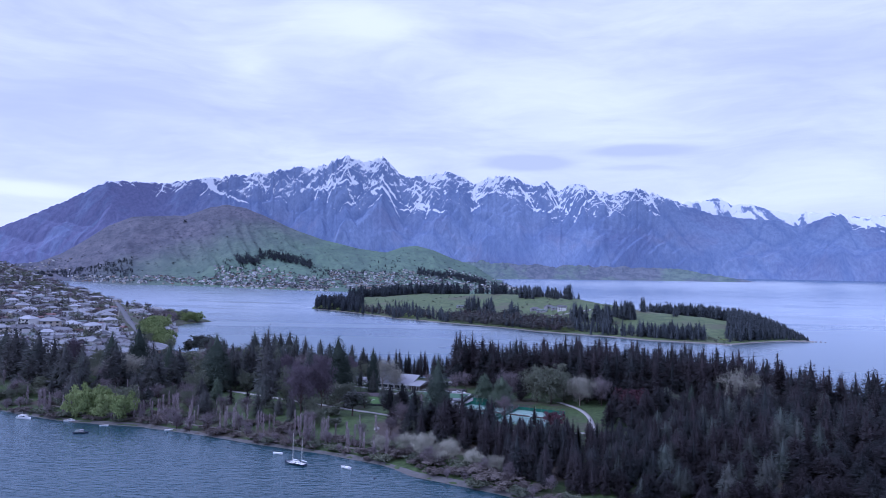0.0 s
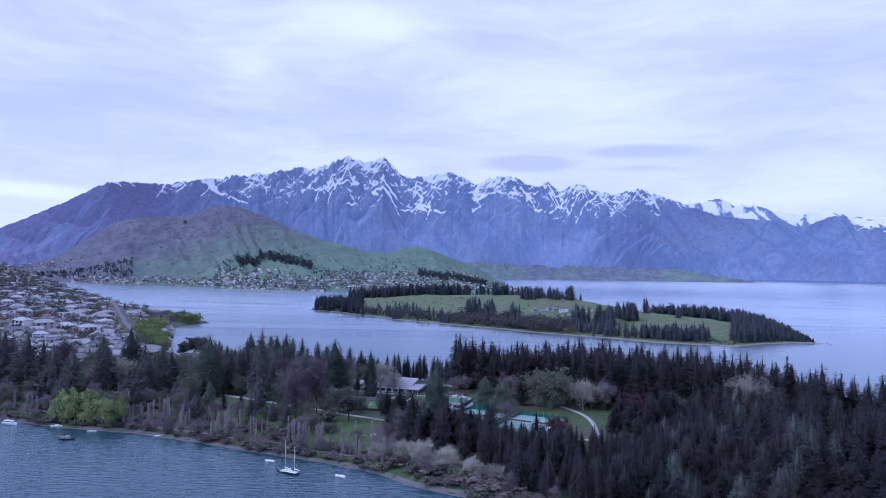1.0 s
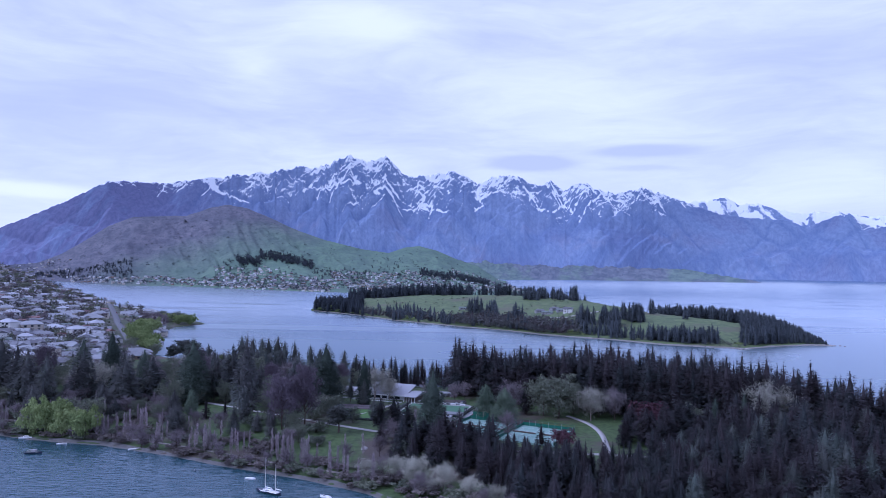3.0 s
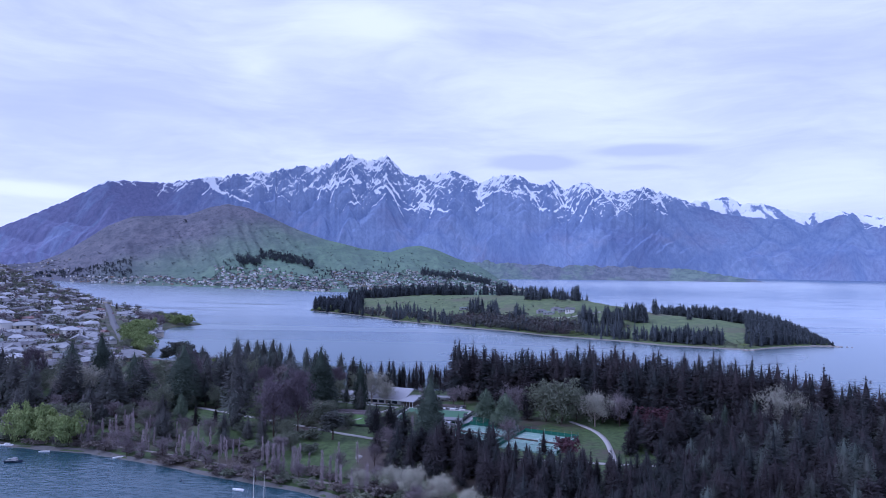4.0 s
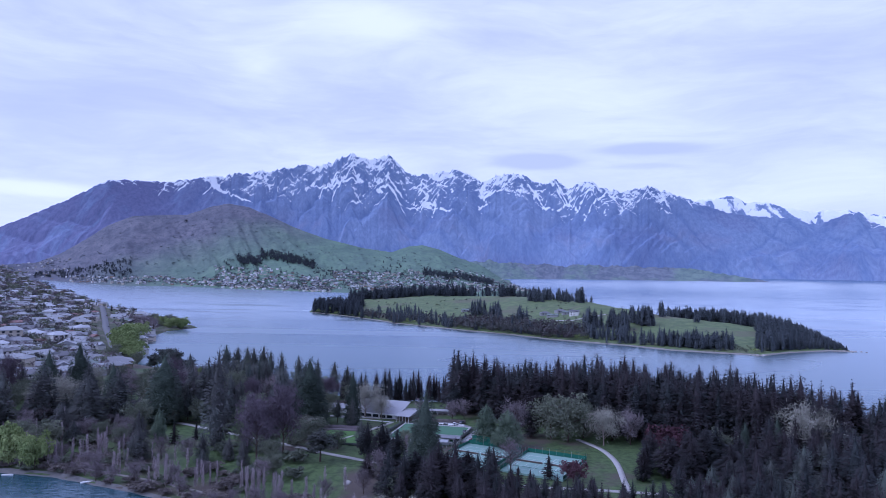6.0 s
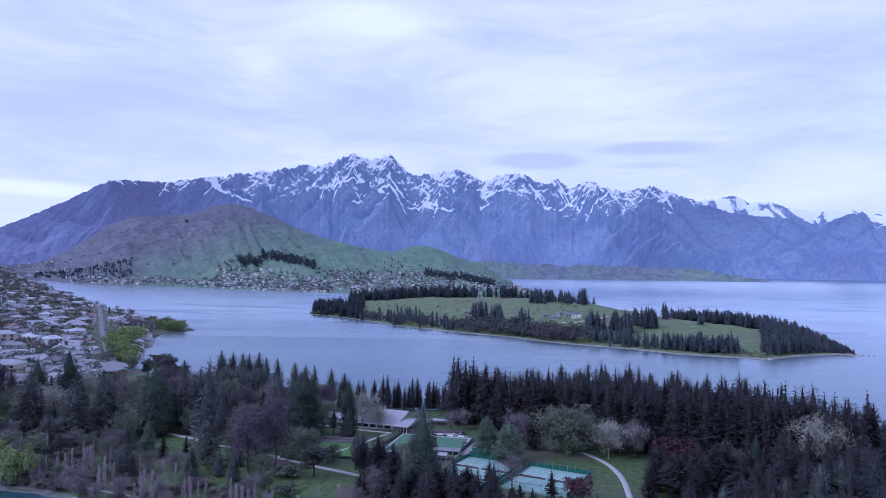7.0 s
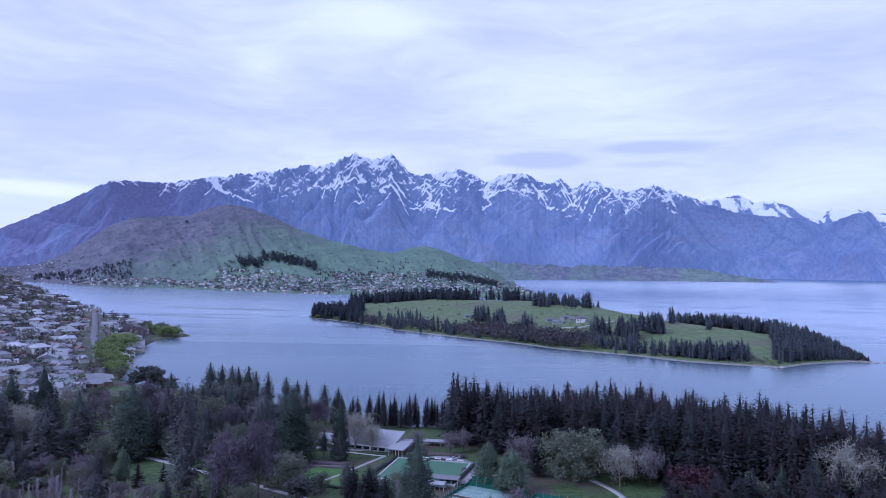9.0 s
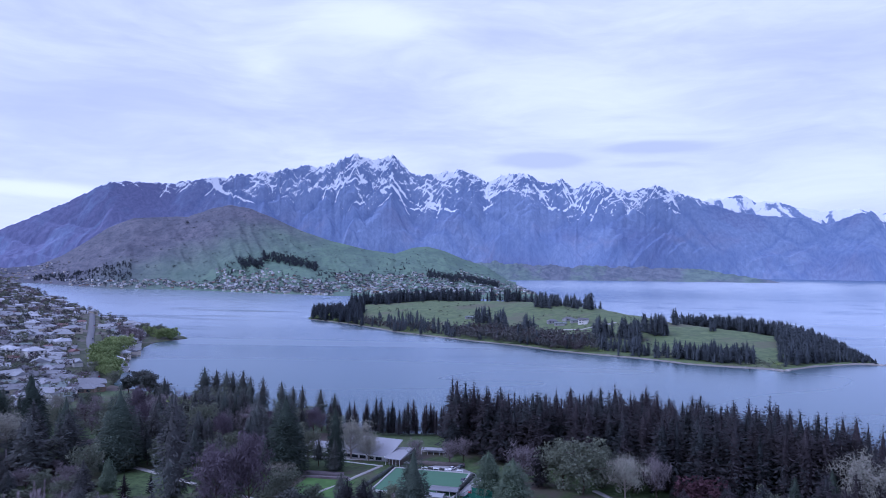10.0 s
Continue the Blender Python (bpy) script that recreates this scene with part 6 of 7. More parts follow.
def tennis_block(corner, w, d, z, courts, label):
    """Hard courts with painted lines, nets, and a high fence with green mesh."""
    root = tagged(new("tennis_courts"), label, "tennis court", "tennis courts in the park")
    root.matrix_basis = Matrix.LocRotScale((corner[0], corner[1], z), Euler((0, 0, COURT_TURN)), (1, 1, 1))
    part("surface", box_quads(0, -d, -1.2, w, 0, 0), M_COURT, root, "green acrylic playing surface")
    cw, cl, lw = 10.97, 23.77, 0.16
    for c in range(courts):
        cx = w * (c + 0.5) / courts
        y0 = -d / 2 - cl / 2
        for dx in (-cw / 2, -cw / 2 + 1.37, cw / 2 - 1.37, cw / 2):
            part("court_line", box_quads(cx + dx - lw / 2, y0, 0.004, cx + dx + lw / 2, y0 + cl, 0.02), M_LINE, root)
        for dy, half in ((0, cw / 2), (cl, cw / 2), (cl / 2 - 6.4, cw / 2 - 1.37), (cl / 2 + 6.4, cw / 2 - 1.37)):
            part("court_line", box_quads(cx - half, y0 + dy - lw / 2, 0.006, cx + half, y0 + dy + lw / 2, 0.024), M_LINE, root)
        part("court_line", box_quads(cx - lw / 2, y0 + cl / 2 - 6.4, 0.008, cx + lw / 2, y0 + cl / 2 + 6.4, 0.028), M_LINE, root)
        net = part("net", box_quads(cx - cw / 2 - 0.9, -d / 2 - 0.03, 0.1, cx + cw / 2 + 0.9, -d / 2 + 0.03, 0.95), M_DARKWOOD, root, "dark tennis net")
        part("net_band", box_quads(cx - cw / 2 - 0.9, -d / 2 - 0.05, 0.95, cx + cw / 2 + 0.9, -d / 2 + 0.05, 1.05), M_LINE, net)
    sides = [((0, 0), (w, 0)), ((w, 0), (w, -d)), ((0, 0), (0, -d)), ((0, -d), (w, -d))]
    for n, ((x0, y0), (x1, y1)) in enumerate(sides):
        ln = math.hypot(x1 - x0, y1 - y0)
        k = int(ln / 3.6)
        for i in range(k + 1):
            t = i / k
            part("fence_post", box_quads(x0 + (x1 - x0) * t - 0.05, y0 + (y1 - y0) * t - 0.05, 0, x0 + (x1 - x0) * t + 0.05, y0 + (y1 - y0) * t + 0.05, 3.0), M_POST, root)
        part("fence_rail", box_quads(min(x0, x1) - 0.04, min(y0, y1) - 0.04, 2.95, max(x0, x1) + 0.04, max(y0, y1) + 0.04, 3.04), M_MESH, root)
        if n < 3:
            part("windbreak", box_quads(min(x0, x1) - 0.03, min(y0, y1) - 0.03, 0.05, max(x0, x1) + 0.03, max(y0, y1) + 0.03, 1.9 if n == 0 else 1.4), M_MESH, root, "green windbreak mesh")
    return root


tennis_block((30, 432), 29, 35, 6.3, 2, "two green hard courts with white lines and fence")
tennis_block((0.8, 445.5), 28.5, 35, 6.3, 2, "pale green hard courts behind a windbreak fence")
wb = tagged(new("windbreak_screen"), "bright green windbreak screen on posts", "screen")
wb.matrix_basis = Matrix.LocRotScale((2.5, 446.5, 6.2), Euler((0, 0, COURT_TURN)), (1, 1, 1))
part("mesh_panel", box_quads(0, -0.05, 0.3, 10, 0.05, 4.2), M_MESH, wb)
for i in range(4):
    part("post", box_quads(i * 3.3 - 0.06, -0.12, -1.5, i * 3.3 + 0.06, -0.05, 4.3), M_POST, wb)

# bowling green: turf set below a concrete kerb, with seats and a hedge
GREEN_TURN = math.atan2(-6.5, 36)
flat_patch("bowling_green", (-36, 487), GREEN_TURN, 37, 36, 6.2, 1.0, M_GREEN, "smooth dark green bowling green", "bowling green")
flat_patch("croquet_lawn", (-76, 468), GREEN_TURN, 24, 26, 5.9, 1.0, mat("mown_grass", lambda k, b, pos: k.put(b.inputs["Base Color"], k.mix(k.ramp(k.noise(pos, 0.25, 4), 0.3, 0.7), (0.055, 0.12, 0.03), (0.085, 0.165, 0.045)))), "bright mown lawn with a path round it", "lawn")
kerb = tagged(new("green_kerb"), "low concrete kerb round the bowling green", "kerb")
kerb.matrix_basis = Matrix.LocRotScale((-36, 487, 6.2), Euler((0, 0, GREEN_TURN)), (1, 1, 1))
for q in ((-0.8, -36.8, 37.8, -36), (-0.8, 0, 37.8, 0.8), (-0.8, -36, 0, 0), (37, -36, 37.8, 0)):
    part("kerb_stone", box_quads(q[0], q[1], -1, q[2], q[3], 0.25), M_CONCRETE, kerb)


def bench(x, y, turn, z):
    root = tagged(new("bench"), "white slatted bench beside the bowling green", "bench", "benches round the green")
    root.matrix_basis = Matrix.LocRotScale((x, y, z), Euler((0, 0, turn)), (1, 1, 1))
    part("seat", box_quads(-1.6, -0.25, 0.42, 1.6, 0.25, 0.5), M_WHITE_P, root)
    part("backrest", box_quads(-1.6, 0.2, 0.55, 1.6, 0.28, 1.0), M_WHITE_P, root)
    for dx in (-1.4, 1.4):
        for dy in (-0.2, 0.2):
            part("leg", box_quads(dx - 0.06, dy - 0.05, -0.3, dx + 0.06, dy + 0.05, 0.42), M_WHITE_P, root)
    return root


ca, sa = math.cos(GREEN_TURN), math.sin(GREEN_TURN)
b0 = bench(-36 + 4 * ca + 37.6 * sa, 487 + 4 * sa - 37.6 * ca, GREEN_TURN + math.pi, 6.25)
for i in range(1, 7):
    u = 4 + i * 5.0
    copy_thing(b0, Matrix.LocRotScale((-36 + u * ca + 37.6 * sa, 487 + u * sa - 37.6 * ca, 6.25), Euler((0, 0, GREEN_TURN + math.pi)), None))
for i in range(4):
    u = 14 + i * 6.0
    copy_thing(b0, Matrix.LocRotScale((-36 + u * ca - 2.2 * sa, 487 + u * sa + 2.2 * ca, 6.25), Euler((0, 0, GREEN_TURN)), None))


def hedge(name, x0, y0, x1, y1, h, wd, label, leaf=M_OLIVE):
    """Clipped hedge: a body of small leaves with a level top."""
    ln = math.hypot(x1 - x0, y1 - y0)
    n = int(ln * 34)
    p = np.stack([RNG.uniform(0, ln, n), RNG.uniform(-wd / 2, wd / 2, n), RNG.uniform(0.0, h, n)], 1)
    e1, e2 = RNG.normal(size=(n, 3)) * 0.30, RNG.normal(size=(n, 3)) * 0.30
    v = np.stack([p, p + e1, p + e2], 1).reshape(-1, 3)
    bv, bf = box_quads(0, -wd * 0.42, -0.5, ln, wd * 0.42, h * 0.94)
    bf3 = np.concatenate([bf[:, [0, 1, 2]], bf[:, [0, 2, 3]]])
    vv, ff = joined((bv, bf3), (v, np.arange(n * 3).reshape(-1, 3)))
    ob = new(name, mesh_from(name, vv, ff, leaf))
    ob.matrix_basis = Matrix.LocRotScale((x0, y0, float(garden_z(x0, y0))), Euler((0, 0, math.atan2(y1 - y0, x1 - x0))), None)
    return tagged(ob, label, "hedge", "hedges of the park")


hedge("hedge", -37.5, 488, -48.5, 451, 1.8, 1.4, "clipped dark green hedge along the bowling green", M_PINE)
hedge("hedge", 3, 478, -6, 447, 1.6, 1.6, "clipped dark green hedge along the bowling green", M_PINE)
hedge("hedge", -34, 489.5, -12, 486, 1.3, 1.2, "low dark hedge behind the bowling green", M_PINE)
hedge("hedge", -92, 470, -56, 469, 1.1, 1.6, "brown-purple hedge behind the lawn", M_TWIG)
hedge("hedge", -84, 476, -60, 474, 1.5, 2.5, "brown-purple hedge behind the lawn", M_TWIG)
hedge("hedge", -74, 440, -49, 436, 1.2, 1.2, "low dark hedge in front of the lawn", M_PINE)


def clubhouse():
    """Long low clubhouse: curved white roof over the hall, a flat-pitched wing with a dark open verandah."""
    root = tagged(new("clubhouse"), "low white clubhouse with a curved pale roof", "building")
    turn = math.atan2(-9, 30)
    root.matrix_basis = Matrix.LocRotScale((-68, 524, 5.0), Euler((0, 0, turn)), (1, 1, 1))
    part("wall", box_quads(0, -16, -1, 31, 0, 4.0), M_WHITE_P, root, "white rendered wall")
    n = 14
    v, f = [], []
    for i in range(n + 1):
        t = i / n
        y = 1.0 - 19 * t
        z = 8.2 - 4.4 * t ** 1.7 + 0.5 * math.sin(math.pi * t)
        x1 = 33 + 1.5 * math.sin(math.pi * t)
        v += [(-1.2, y, z), (x1, y, z), (-1.2, y, z - 0.45), (x1, y, z - 0.45)]
    for i in range(n):
        a = 4 * i
        f += [(a, a + 1, a + 5, a + 4), (a + 2, a + 6, a + 7, a + 3), (a, a + 4, a + 6, a + 2), (a + 1, a + 3, a + 7, a + 5)]
    f += [(0, 2, 3, 1), (4 * n, 4 * n + 1, 4 * n + 3, 4 * n + 2)]
    roof = part("roof", (np.array(v, float), np.array(f)), M_CLUBROOF, root, "curved pale sheet roof")
    part("fascia", box_quads(-1.3, -18.2, 3.1, 33.2, -17.95, 3.75), M_WHITE_P, roof)
    for i in range(11):
        part("roof_seam", box_quads(1 + i * 3, -0.6, 8.32, 1.1 + i * 3, 0.9, 8.4), M_WHITE_P, roof)
    for i in range(6):
        w_ = part("window", box_quads(2 + i * 4.6, -16.12, 0.9, 5.4 + i * 4.6, -15.98, 3.0), M_PANE, root)
        part("window_sill", box_quads(1.9 + i * 4.6, -16.3, 0.78, 5.5 + i * 4.6, -15.98, 0.9), M_WHITE_P, w_)
    part("wing_wall", box_quads(33.5, -19, -1, 40.5, -1, 3.4), M_DARKWOOD, root, "dark timber wing")
    v, f = gable(33, -22, 41.5, 1.5, 4.2, 1.5, 0.4, 0, 0.3)
    part("wing_roof", (v, f), M_CLUBROOF, root, "pale low-pitched roof")
    for i in range(5):
        part("verandah_post", box_quads(33.2 + i * 1.9, -21.6, -1, 33.4 + i * 1.9, -21.4, 4.0), M_WHITE_P, root)
    part("annex_wall", box_quads(-20, -13, -1, -3, -4, 3.2), M_WHITE_P, root)
    part("annex_roof", gable(-20, -13, -3, -4, 3.4, 2.2, 0.6, 0.6), M_CLUBROOF, root)
    part("terrace_wall", box_quads(-2, -24.5, -1, 33, -24.1, 0.9), M_WHITE_P, root, "low white terrace wall")
    return root


clubhouse()


def shelter(x, y, z, turn, w, d, h, label, roofm):
    root = tagged(new("shelter"), label, "shelter", "park shelters")
    root.matrix_basis = Matrix.LocRotScale((x, y, z), Euler((0, 0, turn)), (1, 1, 1))
    part("roof", gable(0, 0, w, d, h, 0.7, 0.4, 0), roofm, root)
    part("back_wall", box_quads(0, d - 0.2, -1, w, d, h), M_WHITE_P, root)
    for i in range(5):
        part("post", box_quads(w * i / 4 - 0.08, 0, -1, w * i / 4 + 0.08, 0.16, h), M_WHITE_P, root)
    return root


shelter(-26, 516, 4.8, -0.05, 13, 5, 3.2, "open white shelter with a flat pale roof", M_CLUBROOF)
shelter(-16, 448, 5.4, GREEN_TURN, 12, 6, 3.0, "small grey-roofed shed beside the green", ROOFS[1])
shelter(-18, 440, 5.4, GREEN_TURN, 8, 5, 2.8, "small grey-roofed shed beside the courts", ROOFS[0])


def big_roof_building():
    """Large pale-roofed building at the end of the bay."""
    root = tagged(new("lakeside_lodge"), "large pale-roofed lodge beside the lakeside road", "building")
    root.matrix_basis = Matrix.LocRotScale((-318, 692, 4.0), Euler((0, 0, 0.55)), (0.8, 0.8, 0.85))
    part("wall", joined(box_quads(-18, -14, -4, 18, 14, 6), box_quads(-10, -26, -4, 16, -14, 4.6)), WALLS[3], root)
    rf = part("roof", joined(gable(-18, -14, 18, 14, 6.2, 4.2, 1.0, 0.8), gable(-10, -26, 16, -13, 4.8, 2.2, 0.8, 0.8)), ROOFS[1], root)
    part("chimney", box_quads(-4, -1, 8, -2.6, 0.4, 12), WALLS[2], rf)
    for i in range(6):
        part("window", box_quads(-15 + i * 5, -14.12, 1, -12 + i * 5, -13.98, 3.4), M_PANE, root)
    return root


big_roof_building()


def car(x, y, z, turn, paint, label):
    """Parked car: body with a tapered cabin, glass, four wheels."""
    root = tagged(new("car"), label, "car", "parked cars")
    root.matrix_basis = Matrix.LocRotScale((x, y, z), Euler((0, 0, turn)), (1, 1, 1))
    bm = bmesh.new()
    sec = [(-2.1, 0.45, 0.75), (-2.0, 0.3, 0.95), (-1.3, 0.28, 1.0), (1.2, 0.28, 1.0), (2.0, 0.3, 0.85), (2.15, 0.45, 0.65)]
    rings = [[bm.verts.new((x_, s * 0.86, zz)) for s in (-1, 1) for zz in ((lo, hi) if s < 0 else (hi, lo))] for x_, lo, hi in sec]
    for a, b in zip(rings, rings[1:]):
        for i in range(4):
            bm.faces.new((a[i], a[(i + 1) % 4], b[(i + 1) % 4], b[i]))
    bm.faces.new(rings[0]), bm.faces.new(rings[-1][::-1])
    bmesh.ops.recalc_face_normals(bm, faces=bm.faces)
    me = bpy.data.meshes.new("body")
    bm.to_mesh(me)
    me.materials.append(paint)
    new("body", me).parent = root
    v = np.array([(-1.5, -0.8, 0.98), (1.0, -0.8, 0.98), (1.0, 0.8, 0.98), (-1.5, 0.8, 0.98), (-1.1, -0.62, 1.42), (0.45, -0.62, 1.42), (0.45, 0.62, 1.42), (-1.1, 0.62, 1.42)], float)
    part("cabin_glass", (v, np.array([(0, 1, 5, 4), (1, 2, 6, 5), (2, 3, 7, 6), (3, 0, 4, 7)])), M_PANE, root)
    part("cabin_roof", box_quads(-1.12, -0.64, 1.42, 0.47, 0.64, 1.48), paint, root)
    for wx in (-1.3, 1.3):
        for wy in (-0.8, 0.8):
            wv, wf = stems([[wx, wy - 0.1, 0.32, wx, wy + 0.1, 0.32, 0.32, 0.32]], 10)
            part("wheel", (wv, np.concatenate([wf, np.array([[0, 9, 8, 7], [0, 7, 6, 5], [0, 5, 4, 3], [0, 3, 2, 1], [10, 11, 12, 13], [10, 13, 14, 15], [10, 15, 16, 17], [10, 17, 18, 19]])])), M_TYRE, root)
    return root


for x, y, n, a in ((3, 452, 0, 0.2), (-2, 470, 2, 1.4), (7, 470, 1, 1.2), (-8, 488, 1, 1.0), (-4, 492, 2, 1.1)):
    car(x, y, float(garden_z(x, y)) + 0.36, a, M_CAR[n], ("red", "white", "dark grey")[n] + " hatchback parked beside the bowling green")
for n, t in enumerate((0.12, 0.2, 0.33, 0.42, 0.47, 0.62, 0.8)):
    i = int(t * (len(ROAD) - 1))
    f = t * (len(ROAD) - 1) - i
    x, y = (ROAD[i][k] * (1 - f) + ROAD[i + 1][k] * f for k in (0, 1))
    a = math.atan2(ROAD[i + 1][1] - ROAD[i][1], ROAD[i + 1][0] - ROAD[i][0])
    x, y = x + 3.2 * math.sin(a), y - 3.2 * math.cos(a)
    car(x, y, float(town_zxy(x, y)) + 1.32, a, M_CAR[n % 3], ("red", "white", "dark grey")[n % 3] + " hatchback parked along the lakeside road")

# boulder on the lawn and a few along the shore
def boulder(x, y, z, s, label):
    bm = bmesh.new()
    bmesh.ops.create_icosphere(bm, subdivisions=3, radius=1)
    for v in bm.verts:
        v.co *= 1 + 0.28 * noise.noise(v.co * 1.6 + Vector((x, y, 0)))
        v.co.z *= 0.62
    me = bpy.data.meshes.new("boulder")
    bm.to_mesh(me)
    me.materials.append(M_ROCKY)
    ob = new("boulder", me)
    ob.matrix_basis = Matrix.LocRotScale((x, y, z), Euler((0, 0, x)), (s, s * 0.8, s))
    return tagged(ob, label, "boulder", "boulders")


boulder(-49, 381, 3.4 + 0.3, 2.4, "large grey boulder on the lawn")
boulder(-139, 428, 3.2, 1.0, "grey boulder on the lawn")
for b, d, s in ((26.9, 1009, 3.0), (27.15, 1012, 2.0), (27.5, 1016, 1.6), (27.8, 1013, 1.2), (20.9, 896, 3.2), (21.3, 902, 2.6), (20.4, 900, 2.0)):
    q = polar(np.array(b), np.array(float(d)), 0.0)
    boulder(q[0], q[1], 0.3, s, "dark boulder at the tip of the headland")


# ---- boats at their moorings ----
def hull_mesh(L, W, H, deck, material, name="hull", tuck=0.35):
    """Boat hull from lofted ribs: pointed bow, narrowed stern, closed by the deck."""
    n, m = 12, 7
    v, f = [], []
    for i in range(n + 1):
        t = i / n
        half = W / 2 * (math.sin(math.pi * min(1.0, t * 0.62 + 0.30)) ** 0.9) * (1 - t ** 6)
        sheer = H * (0.82 + 0.28 * t * t)
        for j in range(m):
            a = -1 + 2 * j / (m - 1)
            prof = abs(a) ** 0.6
            v.append(((t - 0.5) * L + 0.06 * L * t * prof, half * a if abs(a) > 0.9 else half * a * 0.92, -tuck + (sheer + tuck) * abs(a) ** 2.2))
    for i in range(n):
        for j in range(m - 1):
            a = i * m + j
            f.append((a, a + 1, a + m + 1, a + m))
        f.append((i * m, i * m + m, i * m + 2 * m - 1, i * m + m - 1))
    f.append(tuple(range(m)))
    me = bpy.data.meshes.new(name)
    me.from_pydata(v, [], f)
    me.materials.append(material)
    bm = bmesh.new()
    bm.from_mesh(me)
    bmesh.ops.recalc_face_normals(bm, faces=bm.faces)
    bm.to_mesh(me)
    return me


def boat(name, x, y, turn, L, W, H, label, paint, parts=(), masts=()):
    root = tagged(new(name), label, "boat", "moored boats")
    root.matrix_basis = Matrix.LocRotScale((x, y, 0.05), Euler((0, 0, turn)), (1, 1, 1))
    new("hull", hull_mesh(L, W, H, 0, paint)).parent = root
    for nm, q, m in parts:
        part(nm, box_quads(*q), m, root)
    for mx, mh in masts:
        mast = part("mast", stems([[mx, 0, H * 0.7, mx, 0, mh, 0.12, 0.07]], 6), M_SPAR, root, "pale wooden mast")
        part("boom", stems([[mx, 0, H + 1.1, mx - mh * 0.26, 0, H + 1.0, 0.09, 0.07]], 6), M_SPAR, root)
        part("furled_sail", stems([[mx - 0.2, 0, H + 1.25, mx - mh * 0.24, 0, H + 1.12, 0.17, 0.13]], 6), M_HULL, root)
        part("crosstree", stems([[mx, -0.8, mh * 0.62, mx, 0.8, mh * 0.62, 0.04, 0.04]], 5), M_SPAR, mast)
        for ex, ey in ((L * 0.5, 0), (mx - 0.3, W * 0.45), (mx - 0.3, -W * 0.45), (-L * 0.45, 0)):
            part("stay", stems([[mx, 0, mh * 0.97, ex, ey, H * 0.85, 0.02, 0.02]], 4), M_POST, root)
    return root


boat("ketch", -79, 325, math.radians(155), 11.5, 3.0, 1.0, "white two-masted ketch with furled sails", M_BOOT,
     [("deck", (-4.6, -1.15, 0.86, 4.0, 1.15, 0.96), M_HULL), ("cabin", (-1.8, -0.8, 0.9, 1.9, 0.8, 1.45), M_HULL), ("cabin_window", (-1.2, -0.82, 1.1, 1.2, 0.82, 1.3), M_PANE), ("rubbing_strake", (-5.0, -1.32, 0.72, 3.0, 1.32, 0.86), M_HULL)],
     [(1.6, 14.0), (-3.6, 12.2)])
boat("motor_launch", -55, 321, math.radians(150), 5.2, 2.0, 0.8, "white covered runabout at a mooring", M_HULL, [("cover", (-2.0, -0.75, 0.6, 1.5, 0.75, 0.98), M_HULL), ("screen", (0.3, -0.7, 0.9, 0.5, 0.7, 1.3), M_PANE)])
boat("dinghy", -92, 342, math.radians(165), 4.8, 1.8, 0.7, "small white open boat at a mooring", M_HULL, [("thwart", (-0.3, -0.7, 0.45, 0.1, 0.7, 0.55), M_DARKWOOD), ("cover", (-1.9, -0.6, 0.5, -0.6, 0.6, 0.78), M_HULL)])
boat("cabin_cruiser", -258, 402, math.radians(-10), 9.0, 3.0, 1.3, "white cabin cruiser moored off the park", M_HULL, [("cabin", (-2.6, -1.1, 1.0, 2.2, 1.1, 2.2), M_HULL), ("cabin_window", (-2.2, -1.13, 1.5, 1.9, 1.13, 1.95), M_PANE), ("roof", (-2.8, -1.2, 2.2, 2.4, 1.2, 2.3), M_HULL), ("rail", (-4.0, -1.2, 1.2, -2.8, 1.2, 1.7), M_POST)], [(-1.0, 4.2)])
boat("motor_launch", -229, 399, math.radians(5), 6.0, 2.2, 0.9, "white motor boat moored off the park", M_HULL, [("cabin", (-0.6, -0.8, 0.7, 1.4, 0.8, 1.4), M_HULL), ("cabin_window", (-0.2, -0.82, 1.0, 1.2, 0.82, 1.25), M_PANE)])
boat("workboat", -207, 372, math.radians(8), 7.5, 2.6, 0.9, "dark low workboat with a grey cabin", M_BOOT, [("deck", (-3.0, -1.0, 0.7, 2.6, 1.0, 0.86), M_POST), ("cabin", (-0.5, -0.9, 0.8, 1.4, 0.9, 1.9), WALLS[2]), ("canopy", (-2.4, -0.9, 1.6, -0.5, 0.9, 1.7), M_POST)])
boat("dinghy", -204, 390, math.radians(12), 4.6, 1.7, 0.6, "small white open boat at a mooring", M_HULL, [("thwart", (-0.3, -0.7, 0.4, 0.1, 0.7, 0.5), M_DARKWOOD)])
boat("dinghy", -164, 383.5, math.radians(30), 4.6, 1.7, 0.6, "small white open boat drawn up by the bank", M_HULL, [("thwart", (-0.3, -0.7, 0.4, 0.1, 0.7, 0.5), M_DARKWOOD)])
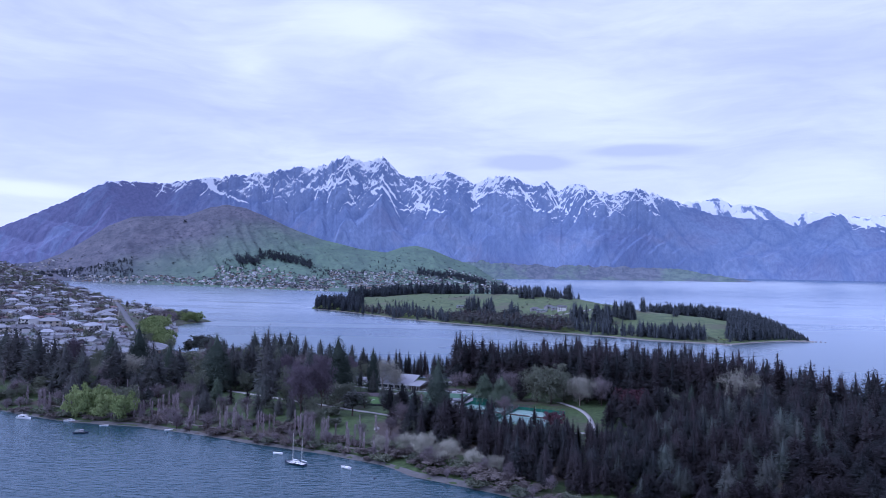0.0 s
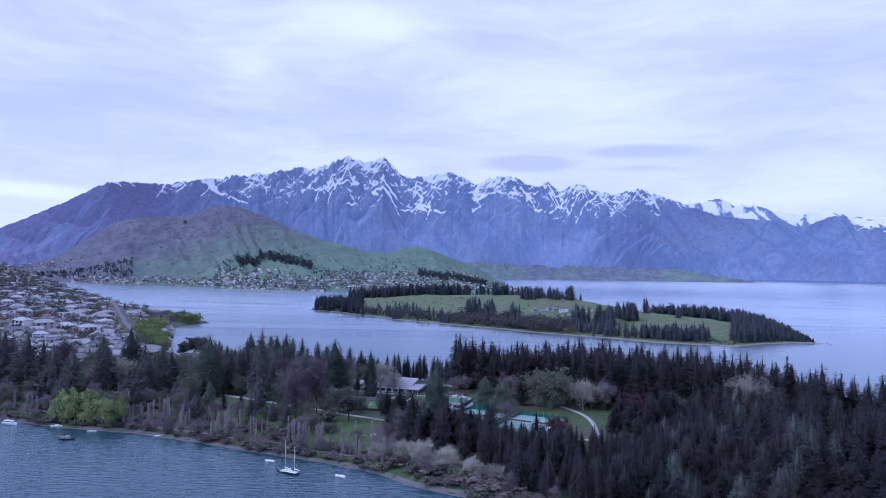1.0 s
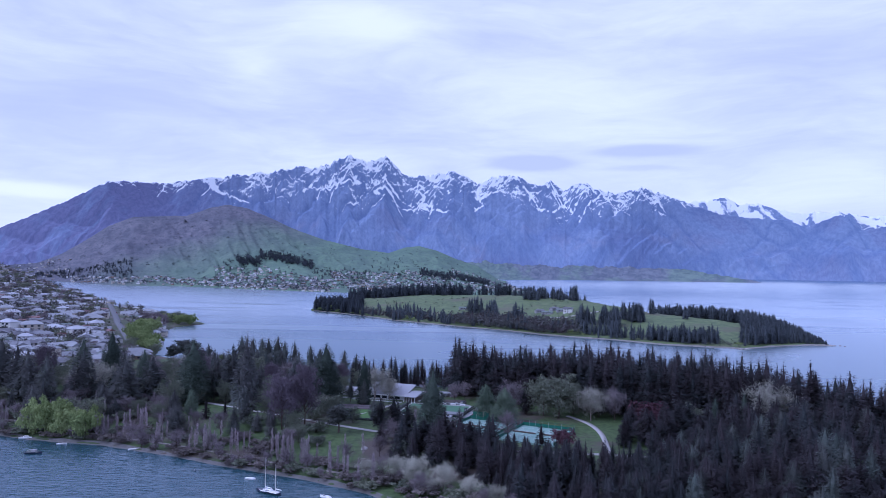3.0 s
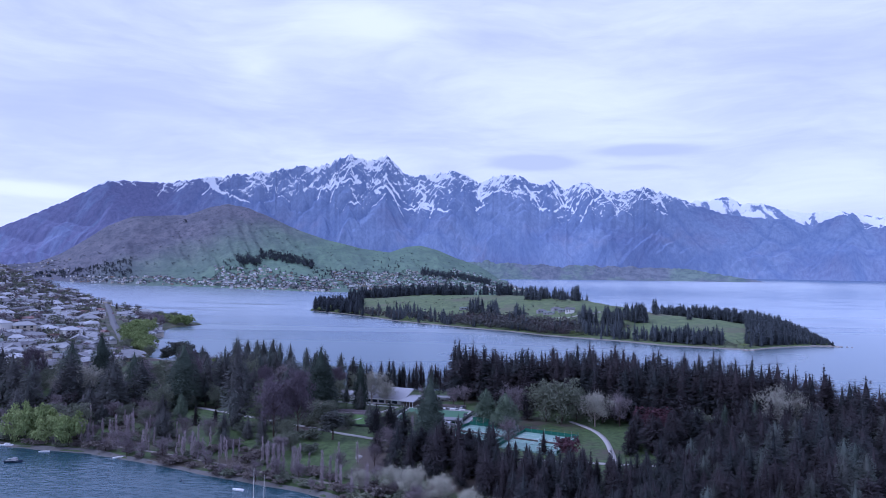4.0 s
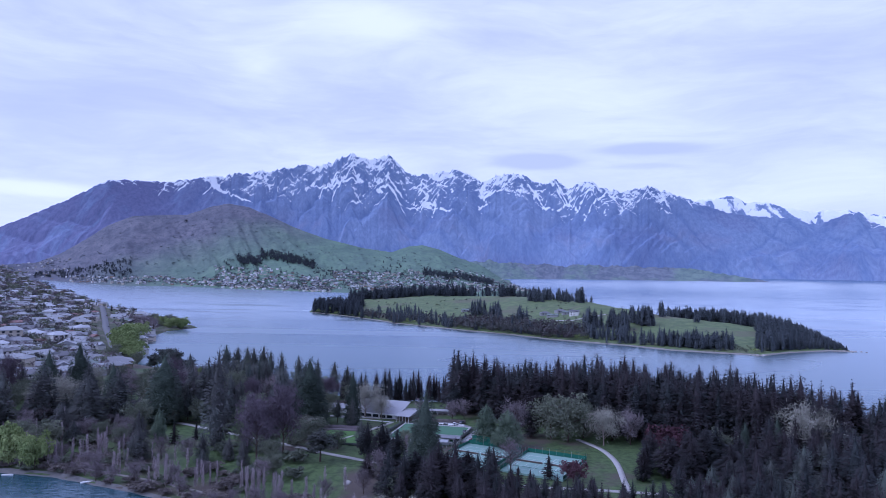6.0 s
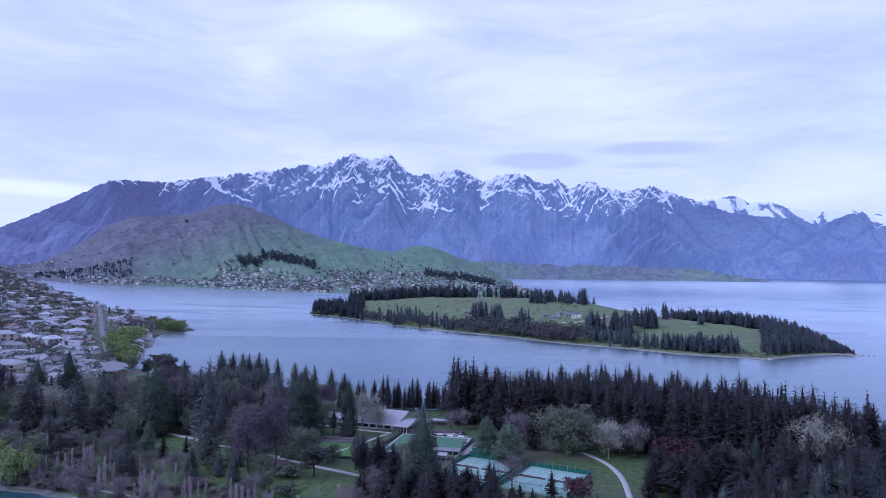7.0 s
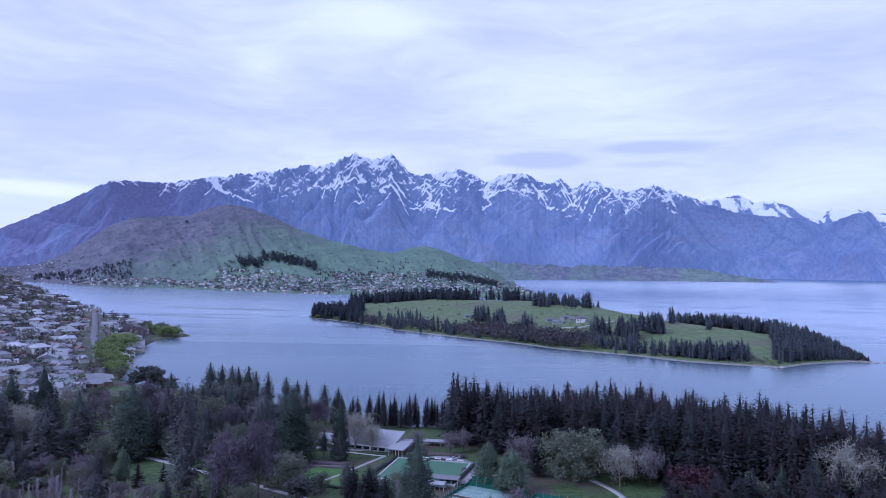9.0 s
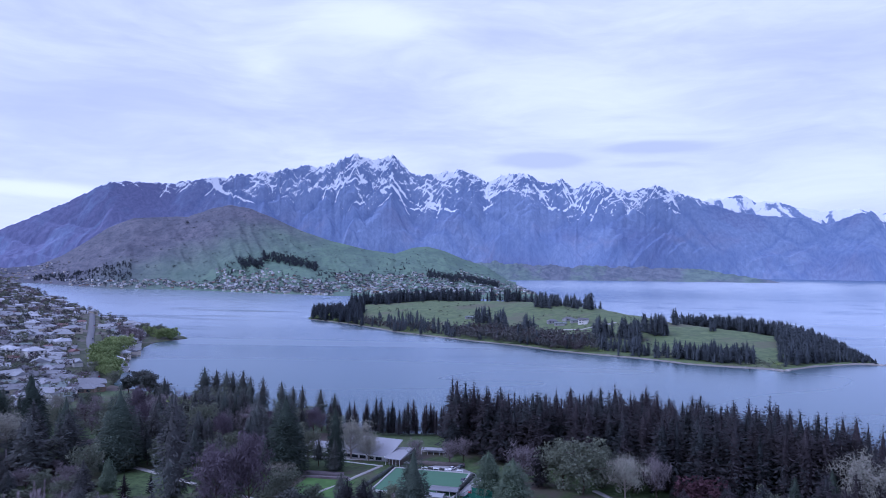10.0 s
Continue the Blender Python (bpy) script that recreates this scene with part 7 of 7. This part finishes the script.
for x, y in ((-40, 307), (-235, 387), (-120, 352)):
    ob = new("mooring_buoy", mesh_from("mooring_buoy", *stems([[0, 0, -0.3, 0, 0, 0.1, 0.25, 0.55], [0, 0, 0.1, 0, 0, 0.6, 0.55, 0.25]], 10), M_BOOT))
    ob.location = (x, y, 0)
    tagged(ob, "dark round mooring buoy floating on the lake", "buoy", "mooring buoys")

# jetty beside the cabin cruiser
jetty = tagged(new("jetty"), "small weathered timber jetty on the shore", "jetty")
jetty.matrix_basis = Matrix.LocRotScale((-252, 408, 0.0), Euler((0, 0, math.radians(60))), (1, 1, 1))
for i in range(12):
    part("plank", box_quads(i * 0.9, -0.8, 0.75, i * 0.9 + 0.82, 0.8, 0.85), M_DARKWOOD, jetty)
for i in range(5):
    for sy in (-0.7, 0.7):
        part("pile", stems([[i * 2.4, sy, -2.0, i * 2.4, sy, 1.1, 0.11, 0.11]], 6), M_DARKWOOD, jetty)

# willows and bare trees on the suburb's shore
SHORE_TREES = [("willow", -366, 800, 9), ("willow", -352, 786, 9), ("willow", -341, 772, 10), ("willow", -334, 758, 8), ("olive", -318, 735, 9),
               ("willow", -424, 940, 11), ("willow", -412, 905, 12), ("willow", -404, 880, 11), ("willow", -392, 850, 10), ("willow", -384, 836, 11), ("willow", -400, 860, 12), ("willow", -430, 965, 9), ("willow", -376, 815, 9),
               ("willow", -430, 1092, 8), ("willow", -438, 1100, 9), ("willow", -448, 1092, 9), ("olive", -456, 1110, 13), ("olive", -466, 1118, 13), ("willow", -476, 1120, 8), ("olive", -486, 1130, 12), ("olive", -470, 1140, 12), ("olive", -500, 1140, 12),
               ("small_bare", -440, 1020, 16), ("small_bare", -448, 1030, 17), ("small_bare", -456, 1026, 15), ("small_bare", -464, 1044, 16), ("poplar", -438, 1010, 20), ("poplar", -446, 1012, 22), ("poplar", -454, 1016, 21), ("poplar", -462, 1030, 20), ("small_bare", -478, 1052, 14),
               ("small_bare", -490, 1066, 14), ("olive", -350, 745, 10), ("olive", -362, 780, 9)]
for kind, x, y, h in SHORE_TREES:
    plant(kind, x, y, h, 1.45 if kind == "willow" else 1.15 if kind != "poplar" else 1.8, z=float(town_zxy(x, y)) - 0.2)

# smaller growth on the far side of the park and the shore rocks
hedge("hedge", -30, 497, -2, 494, 2.0, 2.5, "brown shrub border by the clubhouse", M_RUST)
